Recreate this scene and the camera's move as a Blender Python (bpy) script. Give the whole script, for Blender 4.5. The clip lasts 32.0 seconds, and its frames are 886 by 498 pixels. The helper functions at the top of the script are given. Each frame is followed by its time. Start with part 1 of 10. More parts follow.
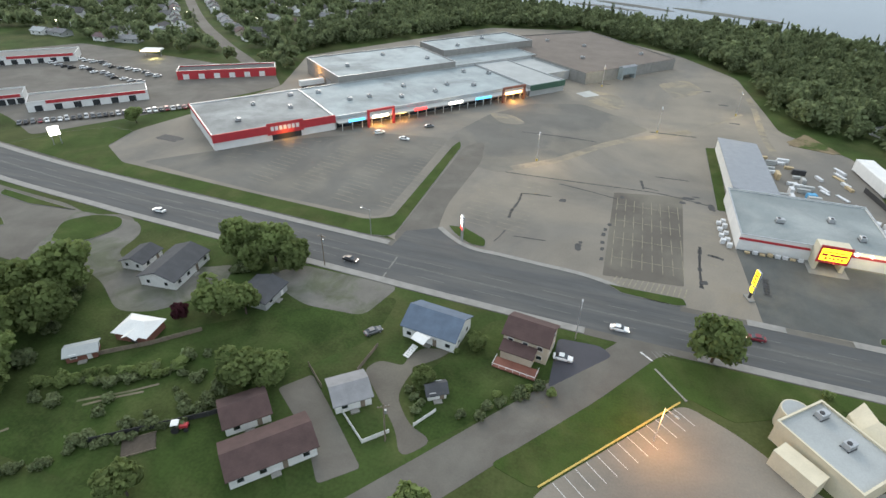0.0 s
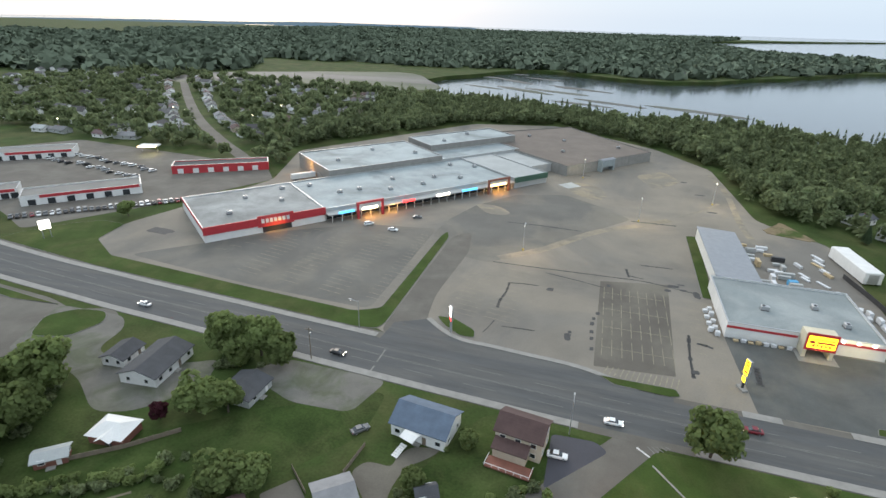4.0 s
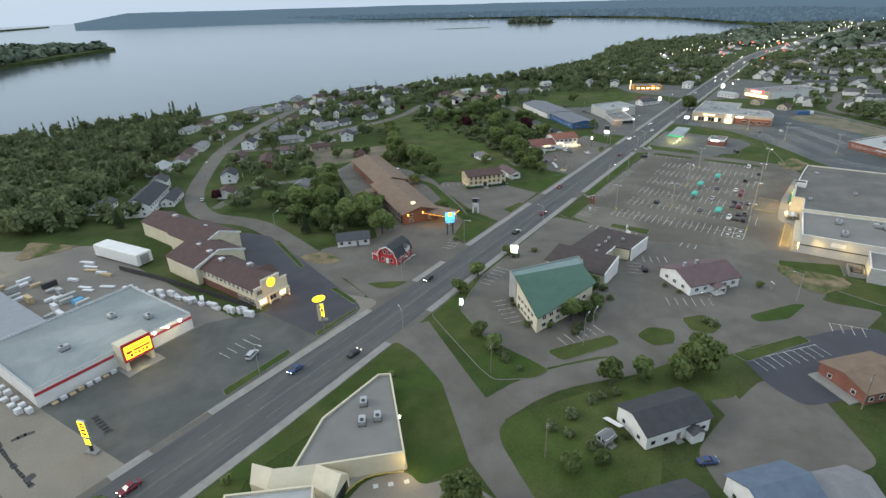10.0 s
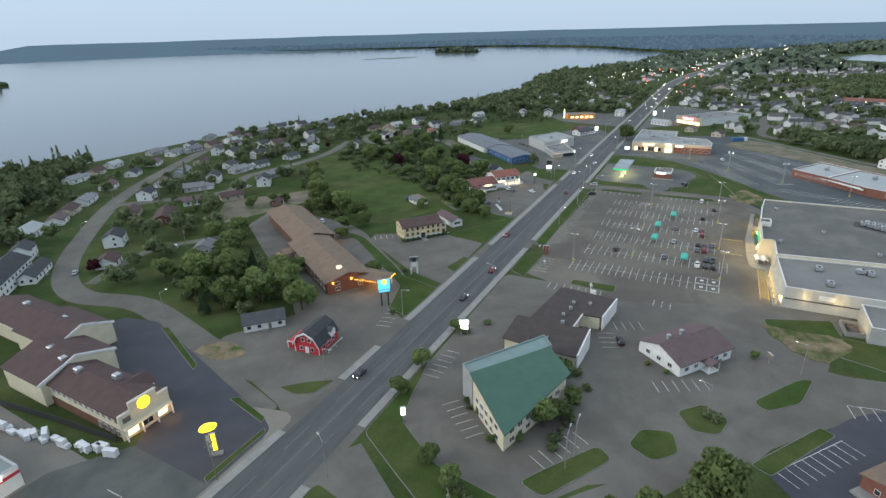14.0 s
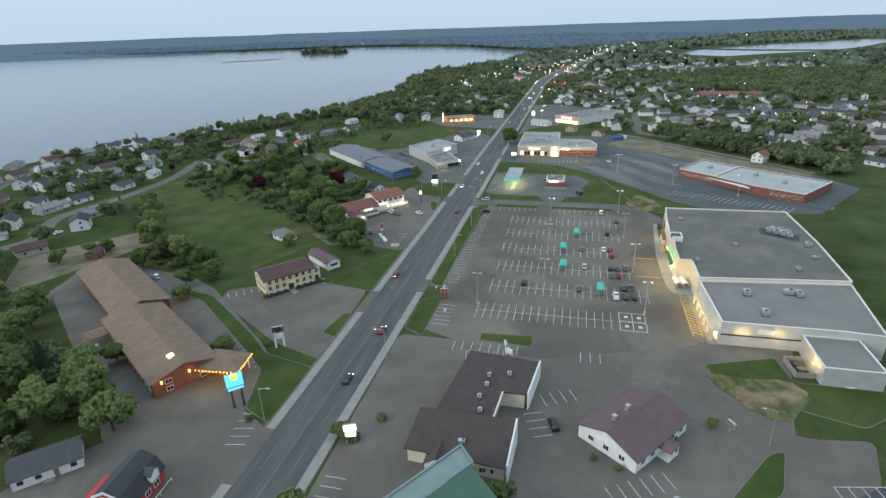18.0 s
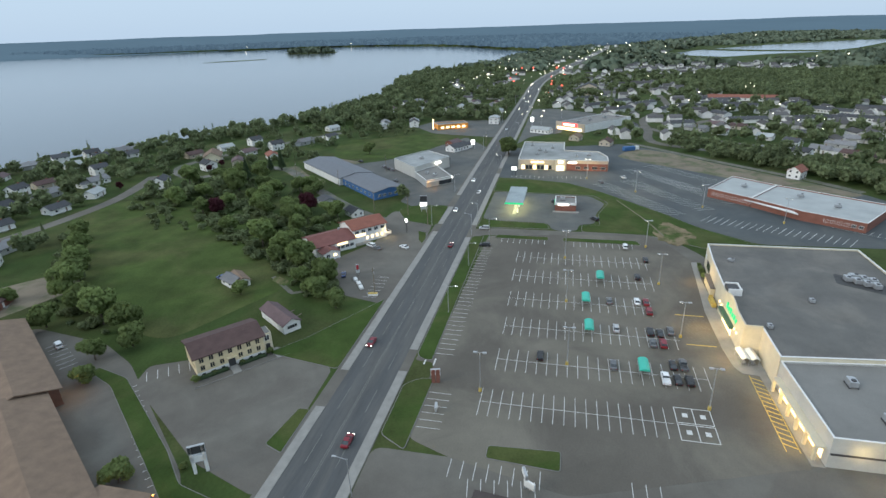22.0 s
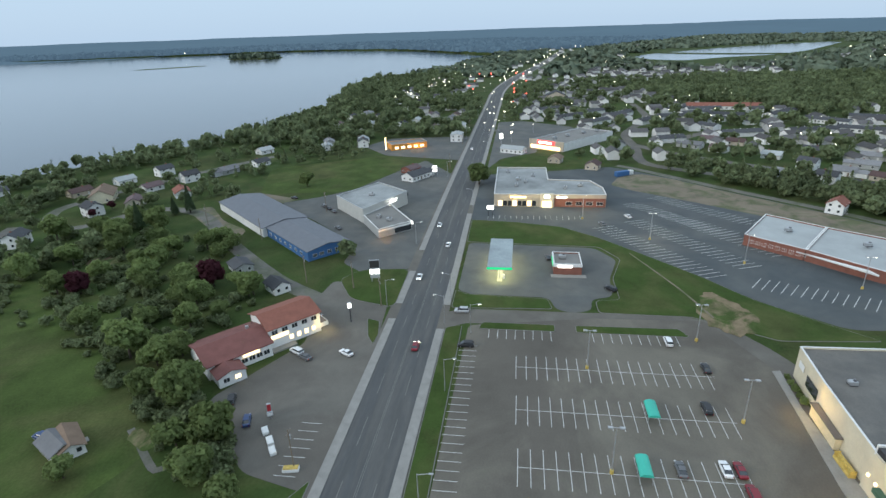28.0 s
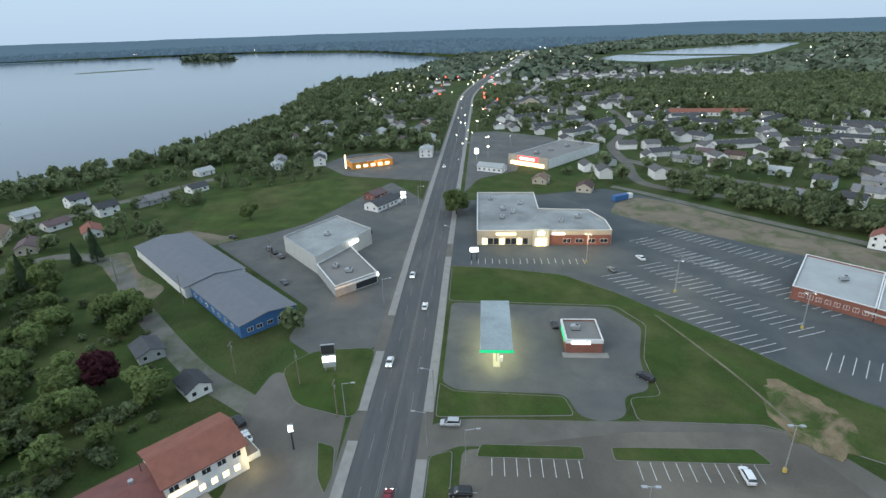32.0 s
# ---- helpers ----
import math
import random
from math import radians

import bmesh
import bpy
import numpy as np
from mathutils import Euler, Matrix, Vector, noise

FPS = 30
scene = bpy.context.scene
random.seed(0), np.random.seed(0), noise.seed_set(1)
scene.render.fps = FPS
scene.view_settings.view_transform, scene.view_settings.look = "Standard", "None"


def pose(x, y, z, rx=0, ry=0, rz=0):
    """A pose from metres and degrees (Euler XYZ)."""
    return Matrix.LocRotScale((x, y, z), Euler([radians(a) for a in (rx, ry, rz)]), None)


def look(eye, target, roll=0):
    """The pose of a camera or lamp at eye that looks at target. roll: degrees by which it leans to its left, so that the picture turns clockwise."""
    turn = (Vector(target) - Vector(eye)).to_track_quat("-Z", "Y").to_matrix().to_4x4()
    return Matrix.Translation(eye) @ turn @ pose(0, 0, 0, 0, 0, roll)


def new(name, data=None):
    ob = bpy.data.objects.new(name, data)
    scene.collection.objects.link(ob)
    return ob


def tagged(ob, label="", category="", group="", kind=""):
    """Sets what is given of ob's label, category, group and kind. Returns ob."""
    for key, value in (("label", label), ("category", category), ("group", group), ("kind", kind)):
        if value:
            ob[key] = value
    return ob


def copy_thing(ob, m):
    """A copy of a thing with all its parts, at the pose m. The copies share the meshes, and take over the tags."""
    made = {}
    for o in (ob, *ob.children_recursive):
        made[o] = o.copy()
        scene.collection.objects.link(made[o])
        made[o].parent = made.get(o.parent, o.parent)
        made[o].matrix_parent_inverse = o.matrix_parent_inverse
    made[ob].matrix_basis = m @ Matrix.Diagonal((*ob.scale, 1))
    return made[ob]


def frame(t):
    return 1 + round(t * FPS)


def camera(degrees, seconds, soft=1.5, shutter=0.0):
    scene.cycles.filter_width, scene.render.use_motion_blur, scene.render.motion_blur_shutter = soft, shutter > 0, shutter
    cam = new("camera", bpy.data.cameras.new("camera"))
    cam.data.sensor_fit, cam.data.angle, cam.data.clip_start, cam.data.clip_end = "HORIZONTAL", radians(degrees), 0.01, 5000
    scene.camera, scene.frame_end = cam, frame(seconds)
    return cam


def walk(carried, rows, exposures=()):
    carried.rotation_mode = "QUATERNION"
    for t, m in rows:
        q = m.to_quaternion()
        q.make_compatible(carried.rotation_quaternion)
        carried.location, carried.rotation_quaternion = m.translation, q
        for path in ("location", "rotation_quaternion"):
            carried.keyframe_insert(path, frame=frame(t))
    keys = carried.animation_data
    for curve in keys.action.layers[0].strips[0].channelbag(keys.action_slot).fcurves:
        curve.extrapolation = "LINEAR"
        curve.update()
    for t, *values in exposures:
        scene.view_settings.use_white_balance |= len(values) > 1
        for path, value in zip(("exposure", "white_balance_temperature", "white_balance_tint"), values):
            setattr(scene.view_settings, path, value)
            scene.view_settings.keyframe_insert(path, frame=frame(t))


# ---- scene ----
cam = camera(78.80, 32.0)
# seconds, place in metres, pitch, roll and heading in degrees
PATH = [
    (0.0, -0.41, -0.12, 88.28, 57.35, -1.35, 17.82),
    (0.5, -0.46, -0.01, 88.42, 59.43, -1.48, 19.73),
    (1.0, -0.48, -0.08, 88.44, 59.70, -1.60, 21.22),
    (1.5, -0.47, -0.06, 88.55, 59.71, -1.64, 22.24),
    (2.0, -0.39, 0.01, 88.65, 59.75, -1.61, 21.22),
    (2.5, -0.36, -0.37, 88.91, 59.88, -1.48, 17.43),
    (3.0, -0.49, -0.24, 89.11, 60.56, -1.43, 16.51),
    (3.5, -0.62, -0.01, 89.37, 66.06, -1.46, 16.69),
    (5.5, 0.08, 0.88, 92.08, 66.73, -0.90, 10.11),
    (6.0, 0.96, 1.70, 92.00, 66.85, -0.40, -1.65),
    (6.5, 2.10, 3.05, 91.70, 66.86, 0.07, -14.27),
    (7.0, 3.10, 4.35, 90.99, 66.81, 0.52, -27.43),
    (7.5, 3.92, 5.96, 90.92, 66.65, 0.84, -39.48),
    (8.0, 4.96, 8.13, 90.68, 66.59, 0.92, -45.25),
    (8.5, 6.55, 10.45, 90.66, 66.52, 1.05, -49.44),
    (9.0, 8.58, 12.92, 90.58, 66.44, 1.22, -53.47),
    (9.5, 11.18, 15.57, 90.67, 66.34, 1.26, -55.40),
    (10.0, 14.16, 18.15, 90.47, 65.29, 1.30, -56.24),
    (10.5, 17.74, 20.67, 90.58, 64.84, 1.33, -56.75),
    (11.0, 21.63, 23.40, 90.77, 67.28, 1.38, -57.03),
    (11.5, 25.79, 26.02, 90.54, 67.90, 1.44, -57.23),
    (12.0, 30.11, 28.57, 90.46, 67.87, 1.47, -57.42),
    (12.5, 34.73, 31.12, 90.10, 67.93, 1.46, -57.79),
    (13.0, 39.48, 33.86, 89.92, 67.94, 1.45, -58.73),
    (13.5, 44.47, 36.39, 89.68, 67.96, 1.49, -60.16),
    (14.0, 49.55, 39.01, 89.65, 67.85, 1.50, -63.45),
    (14.5, 54.80, 41.43, 89.51, 67.81, 1.59, -66.49),
    (15.0, 59.95, 43.79, 89.75, 67.66, 1.63, -69.26),
    (15.5, 65.49, 45.91, 89.66, 67.61, 1.74, -71.48),
    (17.5, 88.14, 53.18, 88.99, 67.44, 1.77, -76.20),
    (18.0, 94.08, 54.79, 88.82, 67.45, 1.81, -76.40),
    (18.5, 100.18, 56.31, 88.51, 67.48, 1.81, -76.56),
    (19.0, 106.31, 57.84, 87.89, 67.55, 1.78, -76.76),
    (19.5, 112.41, 59.35, 87.65, 67.52, 1.75, -76.98),
    (20.0, 118.51, 60.95, 87.34, 67.51, 1.76, -77.18),
    (20.5, 124.71, 62.42, 87.16, 67.45, 1.77, -77.25),
    (21.0, 131.13, 63.92, 86.95, 67.40, 1.71, -77.30),
    (21.5, 137.41, 65.33, 86.72, 67.40, 1.74, -77.38),
    (22.0, 143.93, 66.64, 86.35, 67.45, 1.72, -77.40),
    (22.5, 150.35, 68.25, 86.07, 67.50, 1.69, -77.42),
    (23.0, 156.67, 69.72, 85.71, 67.58, 1.71, -77.51),
    (23.5, 163.04, 71.24, 85.54, 67.57, 1.72, -77.55),
    (24.0, 169.39, 72.66, 85.32, 67.60, 1.75, -78.32),
    (24.5, 175.64, 74.20, 85.05, 67.63, 1.73, -78.76),
    (25.0, 181.85, 75.50, 84.90, 67.67, 1.69, -79.12),
    (25.5, 187.94, 76.78, 84.72, 67.67, 1.68, -79.50),
    (27.5, 214.27, 82.55, 84.67, 67.76, 1.78, -80.29),
    (28.0, 220.28, 83.75, 84.64, 67.70, 1.81, -82.26),
    (28.5, 226.65, 85.20, 84.65, 67.70, 1.83, -83.13),
    (29.0, 233.13, 86.50, 84.59, 67.72, 1.87, -83.36),
    (29.5, 239.68, 87.78, 84.48, 67.75, 1.86, -83.43),
    (30.0, 246.25, 89.04, 84.48, 67.76, 1.86, -83.74),
    (30.5, 252.89, 90.31, 84.68, 67.70, 1.81, -83.98),
    (31.0, 259.47, 91.34, 84.96, 67.62, 1.79, -84.46),
    (31.5, 265.98, 92.33, 85.16, 67.61, 1.80, -85.59),
    (32.0, 272.49, 93.16, 85.04, 67.64, 1.77, -86.04),
]
# exposure in stops and white balance: warmer over the sandy car park, cooler along the road
EXPOSURES = [(0.0, 1.22, 7050, 9), (3.5, 1.2, 6980, 9), (6.0, 0.9, 6950, 8.5), (9.0, 0.92, 6850, 8), (11.0, 0.95, 6700, 7), (12.0, 0.86, 6620, 7), (14.0, 0.86, 6500, 7), (18.0, 0.91, 6450, 6), (23.0, 0.88, 6400, 6), (32.0, 0.88, 6300, 5)]
walk(cam, [(t, pose(x, y, z, rx, ry, rz)) for t, x, y, z, rx, ry, rz in PATH], EXPOSURES)

# ---- dusk light: a pale sky after sunset over the bay ----
world = bpy.data.worlds.new("dusk_sky")
scene.world = world
world.use_nodes = True
wn, wl = world.node_tree.nodes, world.node_tree.links
wn.clear()
sky = wn.new("ShaderNodeTexSky")
sky.sky_type = "NISHITA"
sky.sun_disc = False
sky.sun_elevation = radians(7)
sky.sun_rotation = radians(-35)
sky.air_density, sky.dust_density, sky.ozone_density = 1.0, 1.2, 3.0
sky_soft = wn.new("ShaderNodeMix")
sky_soft.data_type = "RGBA"
sky_soft.inputs["Factor"].default_value = 0.9
wl.new(sky.outputs["Color"], sky_soft.inputs["A"])
# an even veil of cloud, half as bright again overhead as at the horizon
veil = wn.new("ShaderNodeMix")
veil.data_type = "RGBA"
veil.inputs["A"].default_value = (2.55, 3.2, 4.1, 1)
veil.inputs["B"].default_value = (4.6, 5.3, 6.2, 1)
wc = wn.new("ShaderNodeTexCoord")
ws = wn.new("ShaderNodeSeparateXYZ")
wl.new(wc.outputs["Generated"], ws.inputs["Vector"])
wl.new(ws.outputs["Z"], veil.inputs["Factor"])
wl.new(veil.outputs["Result"], sky_soft.inputs["B"])
bg = wn.new("ShaderNodeBackground")
bg.inputs["Strength"].default_value = 0.12
wl.new(sky_soft.outputs["Result"], bg.inputs["Color"])
wo = wn.new("ShaderNodeOutputWorld")
wl.new(bg.outputs["Background"], wo.inputs["Surface"])
sun_data = bpy.data.lights.new("sun", "SUN")
sun_data.energy, sun_data.angle, sun_data.color = 0.75, radians(25), (1.0, 0.93, 0.87)
sun = new("sun", sun_data)
sun.matrix_world = look((-140, 200, 110), (0, 0, 0))
# ---- tools for meshes ----
from mathutils.geometry import tessellate_polygon


class Mesh:
    """Collects boxes, prisms, tubes and faces, and links them as one object."""

    def __init__(self):
        self.v, self.f, self.cache = [], [], {}

    def add(self, verts, faces):
        n = len(self.v)
        self.v += [tuple(p) for p in verts]
        self.f += [tuple(i + n for i in q) for q in faces]
        return self

    def box(self, x0, y0, z0, x1, y1, z1):
        return self.add([(x0, y0, z0), (x1, y0, z0), (x1, y1, z0), (x0, y1, z0), (x0, y0, z1), (x1, y0, z1), (x1, y1, z1), (x0, y1, z1)],
                        [(0, 3, 2, 1), (4, 5, 6, 7), (0, 1, 5, 4), (1, 2, 6, 5), (2, 3, 7, 6), (3, 0, 4, 7)])

    def chamfer(self, x0, y0, z0, x1, y1, z1, c=0.05):
        """A box whose upper edges are cut."""
        self.add([(x0, y0, z0), (x1, y0, z0), (x1, y1, z0), (x0, y1, z0), (x0, y0, z1 - c), (x1, y0, z1 - c), (x1, y1, z1 - c), (x0, y1, z1 - c),
                  (x0 + c, y0 + c, z1), (x1 - c, y0 + c, z1), (x1 - c, y1 - c, z1), (x0 + c, y1 - c, z1)],
                 [(0, 3, 2, 1), (8, 9, 10, 11), (0, 1, 5, 4), (1, 2, 6, 5), (2, 3, 7, 6), (3, 0, 4, 7), (4, 5, 9, 8), (5, 6, 10, 9), (6, 7, 11, 10), (7, 4, 8, 11)])
        return self

    def prism(self, pts, z0, z1):
        n = len(pts)
        area = sum(pts[i][0] * pts[(i + 1) % n][1] - pts[(i + 1) % n][0] * pts[i][1] for i in range(n))
        if area < 0:
            pts = pts[::-1]
        tris = tessellate_polygon([[Vector((x, y, 0)) for x, y in pts]])
        fix = []
        for a, b, c in tris:
            cr = (pts[b][0] - pts[a][0]) * (pts[c][1] - pts[a][1]) - (pts[b][1] - pts[a][1]) * (pts[c][0] - pts[a][0])
            fix.append((a, b, c) if cr > 0 else (a, c, b))
        self.add([(x, y, z1) for x, y in pts], fix)
        self.add([(x, y, z0) for x, y in pts] + [(x, y, z1) for x, y in pts], [(i, (i + 1) % n, n + (i + 1) % n, n + i) for i in range(n)])
        return self

    def tube(self, a, b, r0, r1=None, n=8):
        r1 = r0 if r1 is None else r1
        a, b = Vector(a), Vector(b)
        w = (b - a).normalized()
        u = w.orthogonal().normalized()
        s = w.cross(u)
        ring = [(math.cos(2 * math.pi * i / n), math.sin(2 * math.pi * i / n)) for i in range(n)]
        vs = [a + (u * c + s * d) * r0 for c, d in ring] + [b + (u * c + s * d) * r1 for c, d in ring]
        return self.add(vs, [(i, (i + 1) % n, n + (i + 1) % n, n + i) for i in range(n)] + [tuple(range(n))[::-1], tuple(range(n, 2 * n))])

    def gable(self, x0, y0, x1, y1, ze, zr, over=0.5, thick=0.22, along="x"):
        """A pitched roof of two slabs with its ridge along x or y."""
        if along == "x":
            ym, s = (y0 + y1) / 2, (zr - ze) / ((y1 - y0) / 2)
            prof = [(y0 - over, ze - over * s), (ym, zr), (y1 + over, ze - over * s)]
            ends = (x0 - over, x1 + over)
        else:
            xm, s = (x0 + x1) / 2, (zr - ze) / ((x1 - x0) / 2)
            prof = [(x0 - over, ze - over * s), (xm, zr), (x1 + over, ze - over * s)]
            ends = (y0 - over, y1 + over)
        vs = []
        for e in ends:
            for lift in (0, thick):
                for q, z in prof:
                    vs.append((e, q, z + lift) if along == "x" else (q, e, z + lift))
        fs = [(3, 4, 10, 9), (4, 5, 11, 10), (0, 6, 7, 1), (1, 7, 8, 2), (0, 1, 4, 3), (1, 2, 5, 4), (6, 9, 10, 7), (7, 10, 11, 8), (0, 3, 9, 6), (2, 8, 11, 5)]
        return self.add(vs, fs)

    def house_walls(self, x0, y0, x1, y1, z0, ze, zr, along="x"):
        """Walls up to the eaves with gable ends."""
        if along == "x":
            ym = (y0 + y1) / 2
            self.add([(x0, y0, z0), (x1, y0, z0), (x1, y1, z0), (x0, y1, z0), (x0, y0, ze), (x1, y0, ze), (x1, y1, ze), (x0, y1, ze), (x0, ym, zr), (x1, ym, zr)],
                     [(0, 1, 5, 4), (2, 3, 7, 6), (1, 2, 6, 9, 5), (3, 0, 4, 8, 7), (4, 5, 9, 8), (6, 7, 8, 9)])
        else:
            xm = (x0 + x1) / 2
            self.add([(x0, y0, z0), (x1, y0, z0), (x1, y1, z0), (x0, y1, z0), (x0, y0, ze), (x1, y0, ze), (x1, y1, ze), (x0, y1, ze), (xm, y0, zr), (xm, y1, zr)],
                     [(0, 1, 5, 8, 4), (2, 3, 7, 9, 6), (1, 2, 6, 5), (3, 0, 4, 7), (5, 6, 9, 8), (7, 4, 8, 9)])
        return self

    def data(self, name, material):
        me = bpy.data.meshes.new(name)
        me.from_pydata(self.v, [], self.f)
        me.materials.append(material)
        me.update()
        return me


def part(name, mb, material, parent, label=""):
    """Links a mesh as one part under a thing or under a part."""
    ob = new(name, mb.data(name, material) if isinstance(mb, Mesh) else mb)
    ob.parent = parent
    return tagged(ob, label)


def thing(name, label, category, m=None, group="", kind=""):
    ob = new(name)
    ob.empty_display_size = 1.0
    ob.matrix_basis = m or Matrix()
    return tagged(ob, label, category, group, kind)


def solid(name, mb, material, label, category, kind="structure", group=""):
    return tagged(new(name, mb.data(name, material)), label, category, group, kind)


def rounded(pts, r=3.0, n=4):
    """The outline with its corners rounded."""
    out, k = [], len(pts)
    for i in range(k):
        a, b, c = (Vector(pts[j % k]) for j in (i - 1, i, i + 1))
        u, w = a - b, c - b
        q = min(r, u.length * 0.45, w.length * 0.45)
        p0, p1 = b + u.normalized() * q, b + w.normalized() * q
        for j in range(n + 1):
            t = j / n
            out.append(tuple(p0 * (1 - t) ** 2 + b * 2 * t * (1 - t) + p1 * t * t))
    return out


def spline(pts, step=6.0):
    """A smooth line through points of the plan."""
    out, k = [], len(pts)
    for i in range(k - 1):
        p = [Vector(pts[min(max(j, 0), k - 1)]) for j in (i - 1, i, i + 1, i + 2)]
        n = max(1, int((p[2] - p[1]).length / step))
        for j in range(n):
            t = j / n
            out.append(0.5 * (2 * p[1] + (p[2] - p[0]) * t + (2 * p[0] - 5 * p[1] + 4 * p[2] - p[3]) * t * t + (3 * p[1] - p[0] - 3 * p[2] + p[3]) * t ** 3))
    return out + [Vector(pts[-1])]


def beside(line, off):
    """The line moved sideways, to its left for a positive distance."""
    out = []
    for i, p in enumerate(line):
        d = (line[min(i + 1, len(line) - 1)] - line[max(i - 1, 0)]).normalized()
        out.append(p + Vector((-d.y, d.x)) * off)
    return out


def ribbon(mb, line, o0, o1, z0, z1):
    a, b = beside(line, o0), beside(line, o1)
    n = len(line)
    mb.add([(p.x, p.y, z1) for p in a] + [(p.x, p.y, z1) for p in b] + [(p.x, p.y, z0) for p in a] + [(p.x, p.y, z0) for p in b],
           [(i + n, i + n + 1, i + 1, i) if o0 > o1 else (i, i + 1, i + n + 1, i + n) for i in range(n - 1)]
           + [(i, i + 1, 2 * n + i + 1, 2 * n + i) for i in range(n - 1)] + [(n + i, n + i + 1, 3 * n + i + 1, 3 * n + i) for i in range(n - 1)])
    return mb


def inside(x, y, poly):
    c, n = False, len(poly)
    for i in range(n):
        (x0, y0), (x1, y1) = poly[i], poly[i - 1]
        if (y0 > y) != (y1 > y) and x < (x1 - x0) * (y - y0) / (y1 - y0) + x0:
            c = not c
    return c
# ---- materials ----
def material(name, colour, rough=0.8, dark=0.75, light=1.2, scale=0.5, fine=6.0, metal=0.0, bump=0.0, random_tint=0.0, island=False, gloss=0.5, stretch=(1, 1, 1), other=None, patch=0.02, share=0.5):
    """A surface with stains and grain at two sizes (in features a metre), and some relief."""
    m = bpy.data.materials.new(name)
    m.use_nodes = True
    n, l = m.node_tree.nodes, m.node_tree.links
    b = n["Principled BSDF"]
    b.inputs["Roughness"].default_value, b.inputs["Metallic"].default_value = rough, metal
    b.inputs["Specular IOR Level"].default_value = gloss
    pos = n.new("ShaderNodeNewGeometry") if not random_tint else n.new("ShaderNodeTexCoord")
    src = pos.outputs["Position"] if not random_tint else pos.outputs["Object"]
    mp = n.new("ShaderNodeMapping")
    mp.inputs["Scale"].default_value = stretch
    l.new(src, mp.inputs["Vector"])
    a, c = n.new("ShaderNodeTexNoise"), n.new("ShaderNodeTexNoise")
    a.inputs["Scale"].default_value, a.inputs["Detail"].default_value, a.inputs["Roughness"].default_value = scale, 5, 0.6
    c.inputs["Scale"].default_value, c.inputs["Detail"].default_value = fine, 3
    l.new(mp.outputs["Vector"], a.inputs["Vector"])
    l.new(mp.outputs["Vector"], c.inputs["Vector"])
    mix = n.new("ShaderNodeMath")
    mix.operation = "MULTIPLY_ADD"
    l.new(c.outputs["Fac"], mix.inputs[0])
    mix.inputs[1].default_value = 0.45
    l.new(a.outputs["Fac"], mix.inputs[2])
    ramp = n.new("ShaderNodeMapRange")
    ramp.inputs["From Min"].default_value, ramp.inputs["From Max"].default_value = 0.45, 1.0
    ramp.inputs["To Min"].default_value, ramp.inputs["To Max"].default_value = dark, light
    l.new(mix.outputs["Value"], ramp.inputs["Value"])
    mul = n.new("ShaderNodeMix")
    mul.data_type, mul.blend_type = "RGBA", "MULTIPLY"
    mul.inputs["Factor"].default_value = 1.0
    mul.inputs["A"].default_value = (*colour, 1)
    if other:
        # a second tone that comes in patches
        e, cut, two = n.new("ShaderNodeTexNoise"), n.new("ShaderNodeMapRange"), n.new("ShaderNodeMix")
        e.inputs["Scale"].default_value, e.inputs["Detail"].default_value, e.inputs["Roughness"].default_value, e.inputs["Distortion"].default_value = patch, 6, 0.62, 0.6
        l.new(mp.outputs["Vector"], e.inputs["Vector"])
        cut.inputs["From Min"].default_value, cut.inputs["From Max"].default_value = 0.62 - share * 0.35, 0.78 - share * 0.35
        l.new(e.outputs["Fac"], cut.inputs["Value"])
        two.data_type = "RGBA"
        two.inputs["A"].default_value, two.inputs["B"].default_value = (*colour, 1), (*other, 1)
        l.new(cut.outputs["Result"], two.inputs["Factor"])
        l.new(two.outputs["Result"], mul.inputs["A"])
    l.new(ramp.outputs["Result"], mul.inputs["B"])
    out = mul.outputs["Result"]
    if random_tint or island:
        hsv = n.new("ShaderNodeHueSaturation")
        if island:
            r = n.new("ShaderNodeNewGeometry").outputs["Random Per Island"]
        else:
            r = n.new("ShaderNodeObjectInfo").outputs["Random"]
        mr = n.new("ShaderNodeMapRange")
        k = random_tint or 0.3
        mr.inputs["To Min"].default_value, mr.inputs["To Max"].default_value = 1 - k, 1 + k
        l.new(r, mr.inputs["Value"])
        l.new(mr.outputs["Result"], hsv.inputs["Value"])
        l.new(out, hsv.inputs["Color"])
        out = hsv.outputs["Color"]
    l.new(out, b.inputs["Base Color"])
    if bump:
        bp = n.new("ShaderNodeBump")
        bp.inputs["Strength"].default_value, bp.inputs["Distance"].default_value = bump, 0.1
        l.new(c.outputs["Fac"], bp.inputs["Height"])
        l.new(bp.outputs["Normal"], b.inputs["Normal"])
    return m


def courses(name, colour, pitch, axis="Z", depth=0.25, rough=0.7, dark=0.85, light=1.1, tint=0.0):
    """Siding, shingles or ribbed sheet: lines at a pitch in metres, with stains."""
    m = material(name, colour, rough, dark, light, 0.4, 5.0, random_tint=tint)
    n, l = m.node_tree.nodes, m.node_tree.links
    tc = n.new("ShaderNodeTexCoord")
    w = n.new("ShaderNodeTexWave")
    w.bands_direction, w.wave_profile = axis, "SAW"
    w.inputs["Scale"].default_value = 1 / (pitch * 3.18)
    l.new(tc.outputs["Object"], w.inputs["Vector"])
    bp = n.new("ShaderNodeBump")
    bp.inputs["Strength"].default_value, bp.inputs["Distance"].default_value = depth, 0.05
    l.new(w.outputs["Fac"], bp.inputs["Height"])
    l.new(bp.outputs["Normal"], n["Principled BSDF"].inputs["Normal"])
    return m


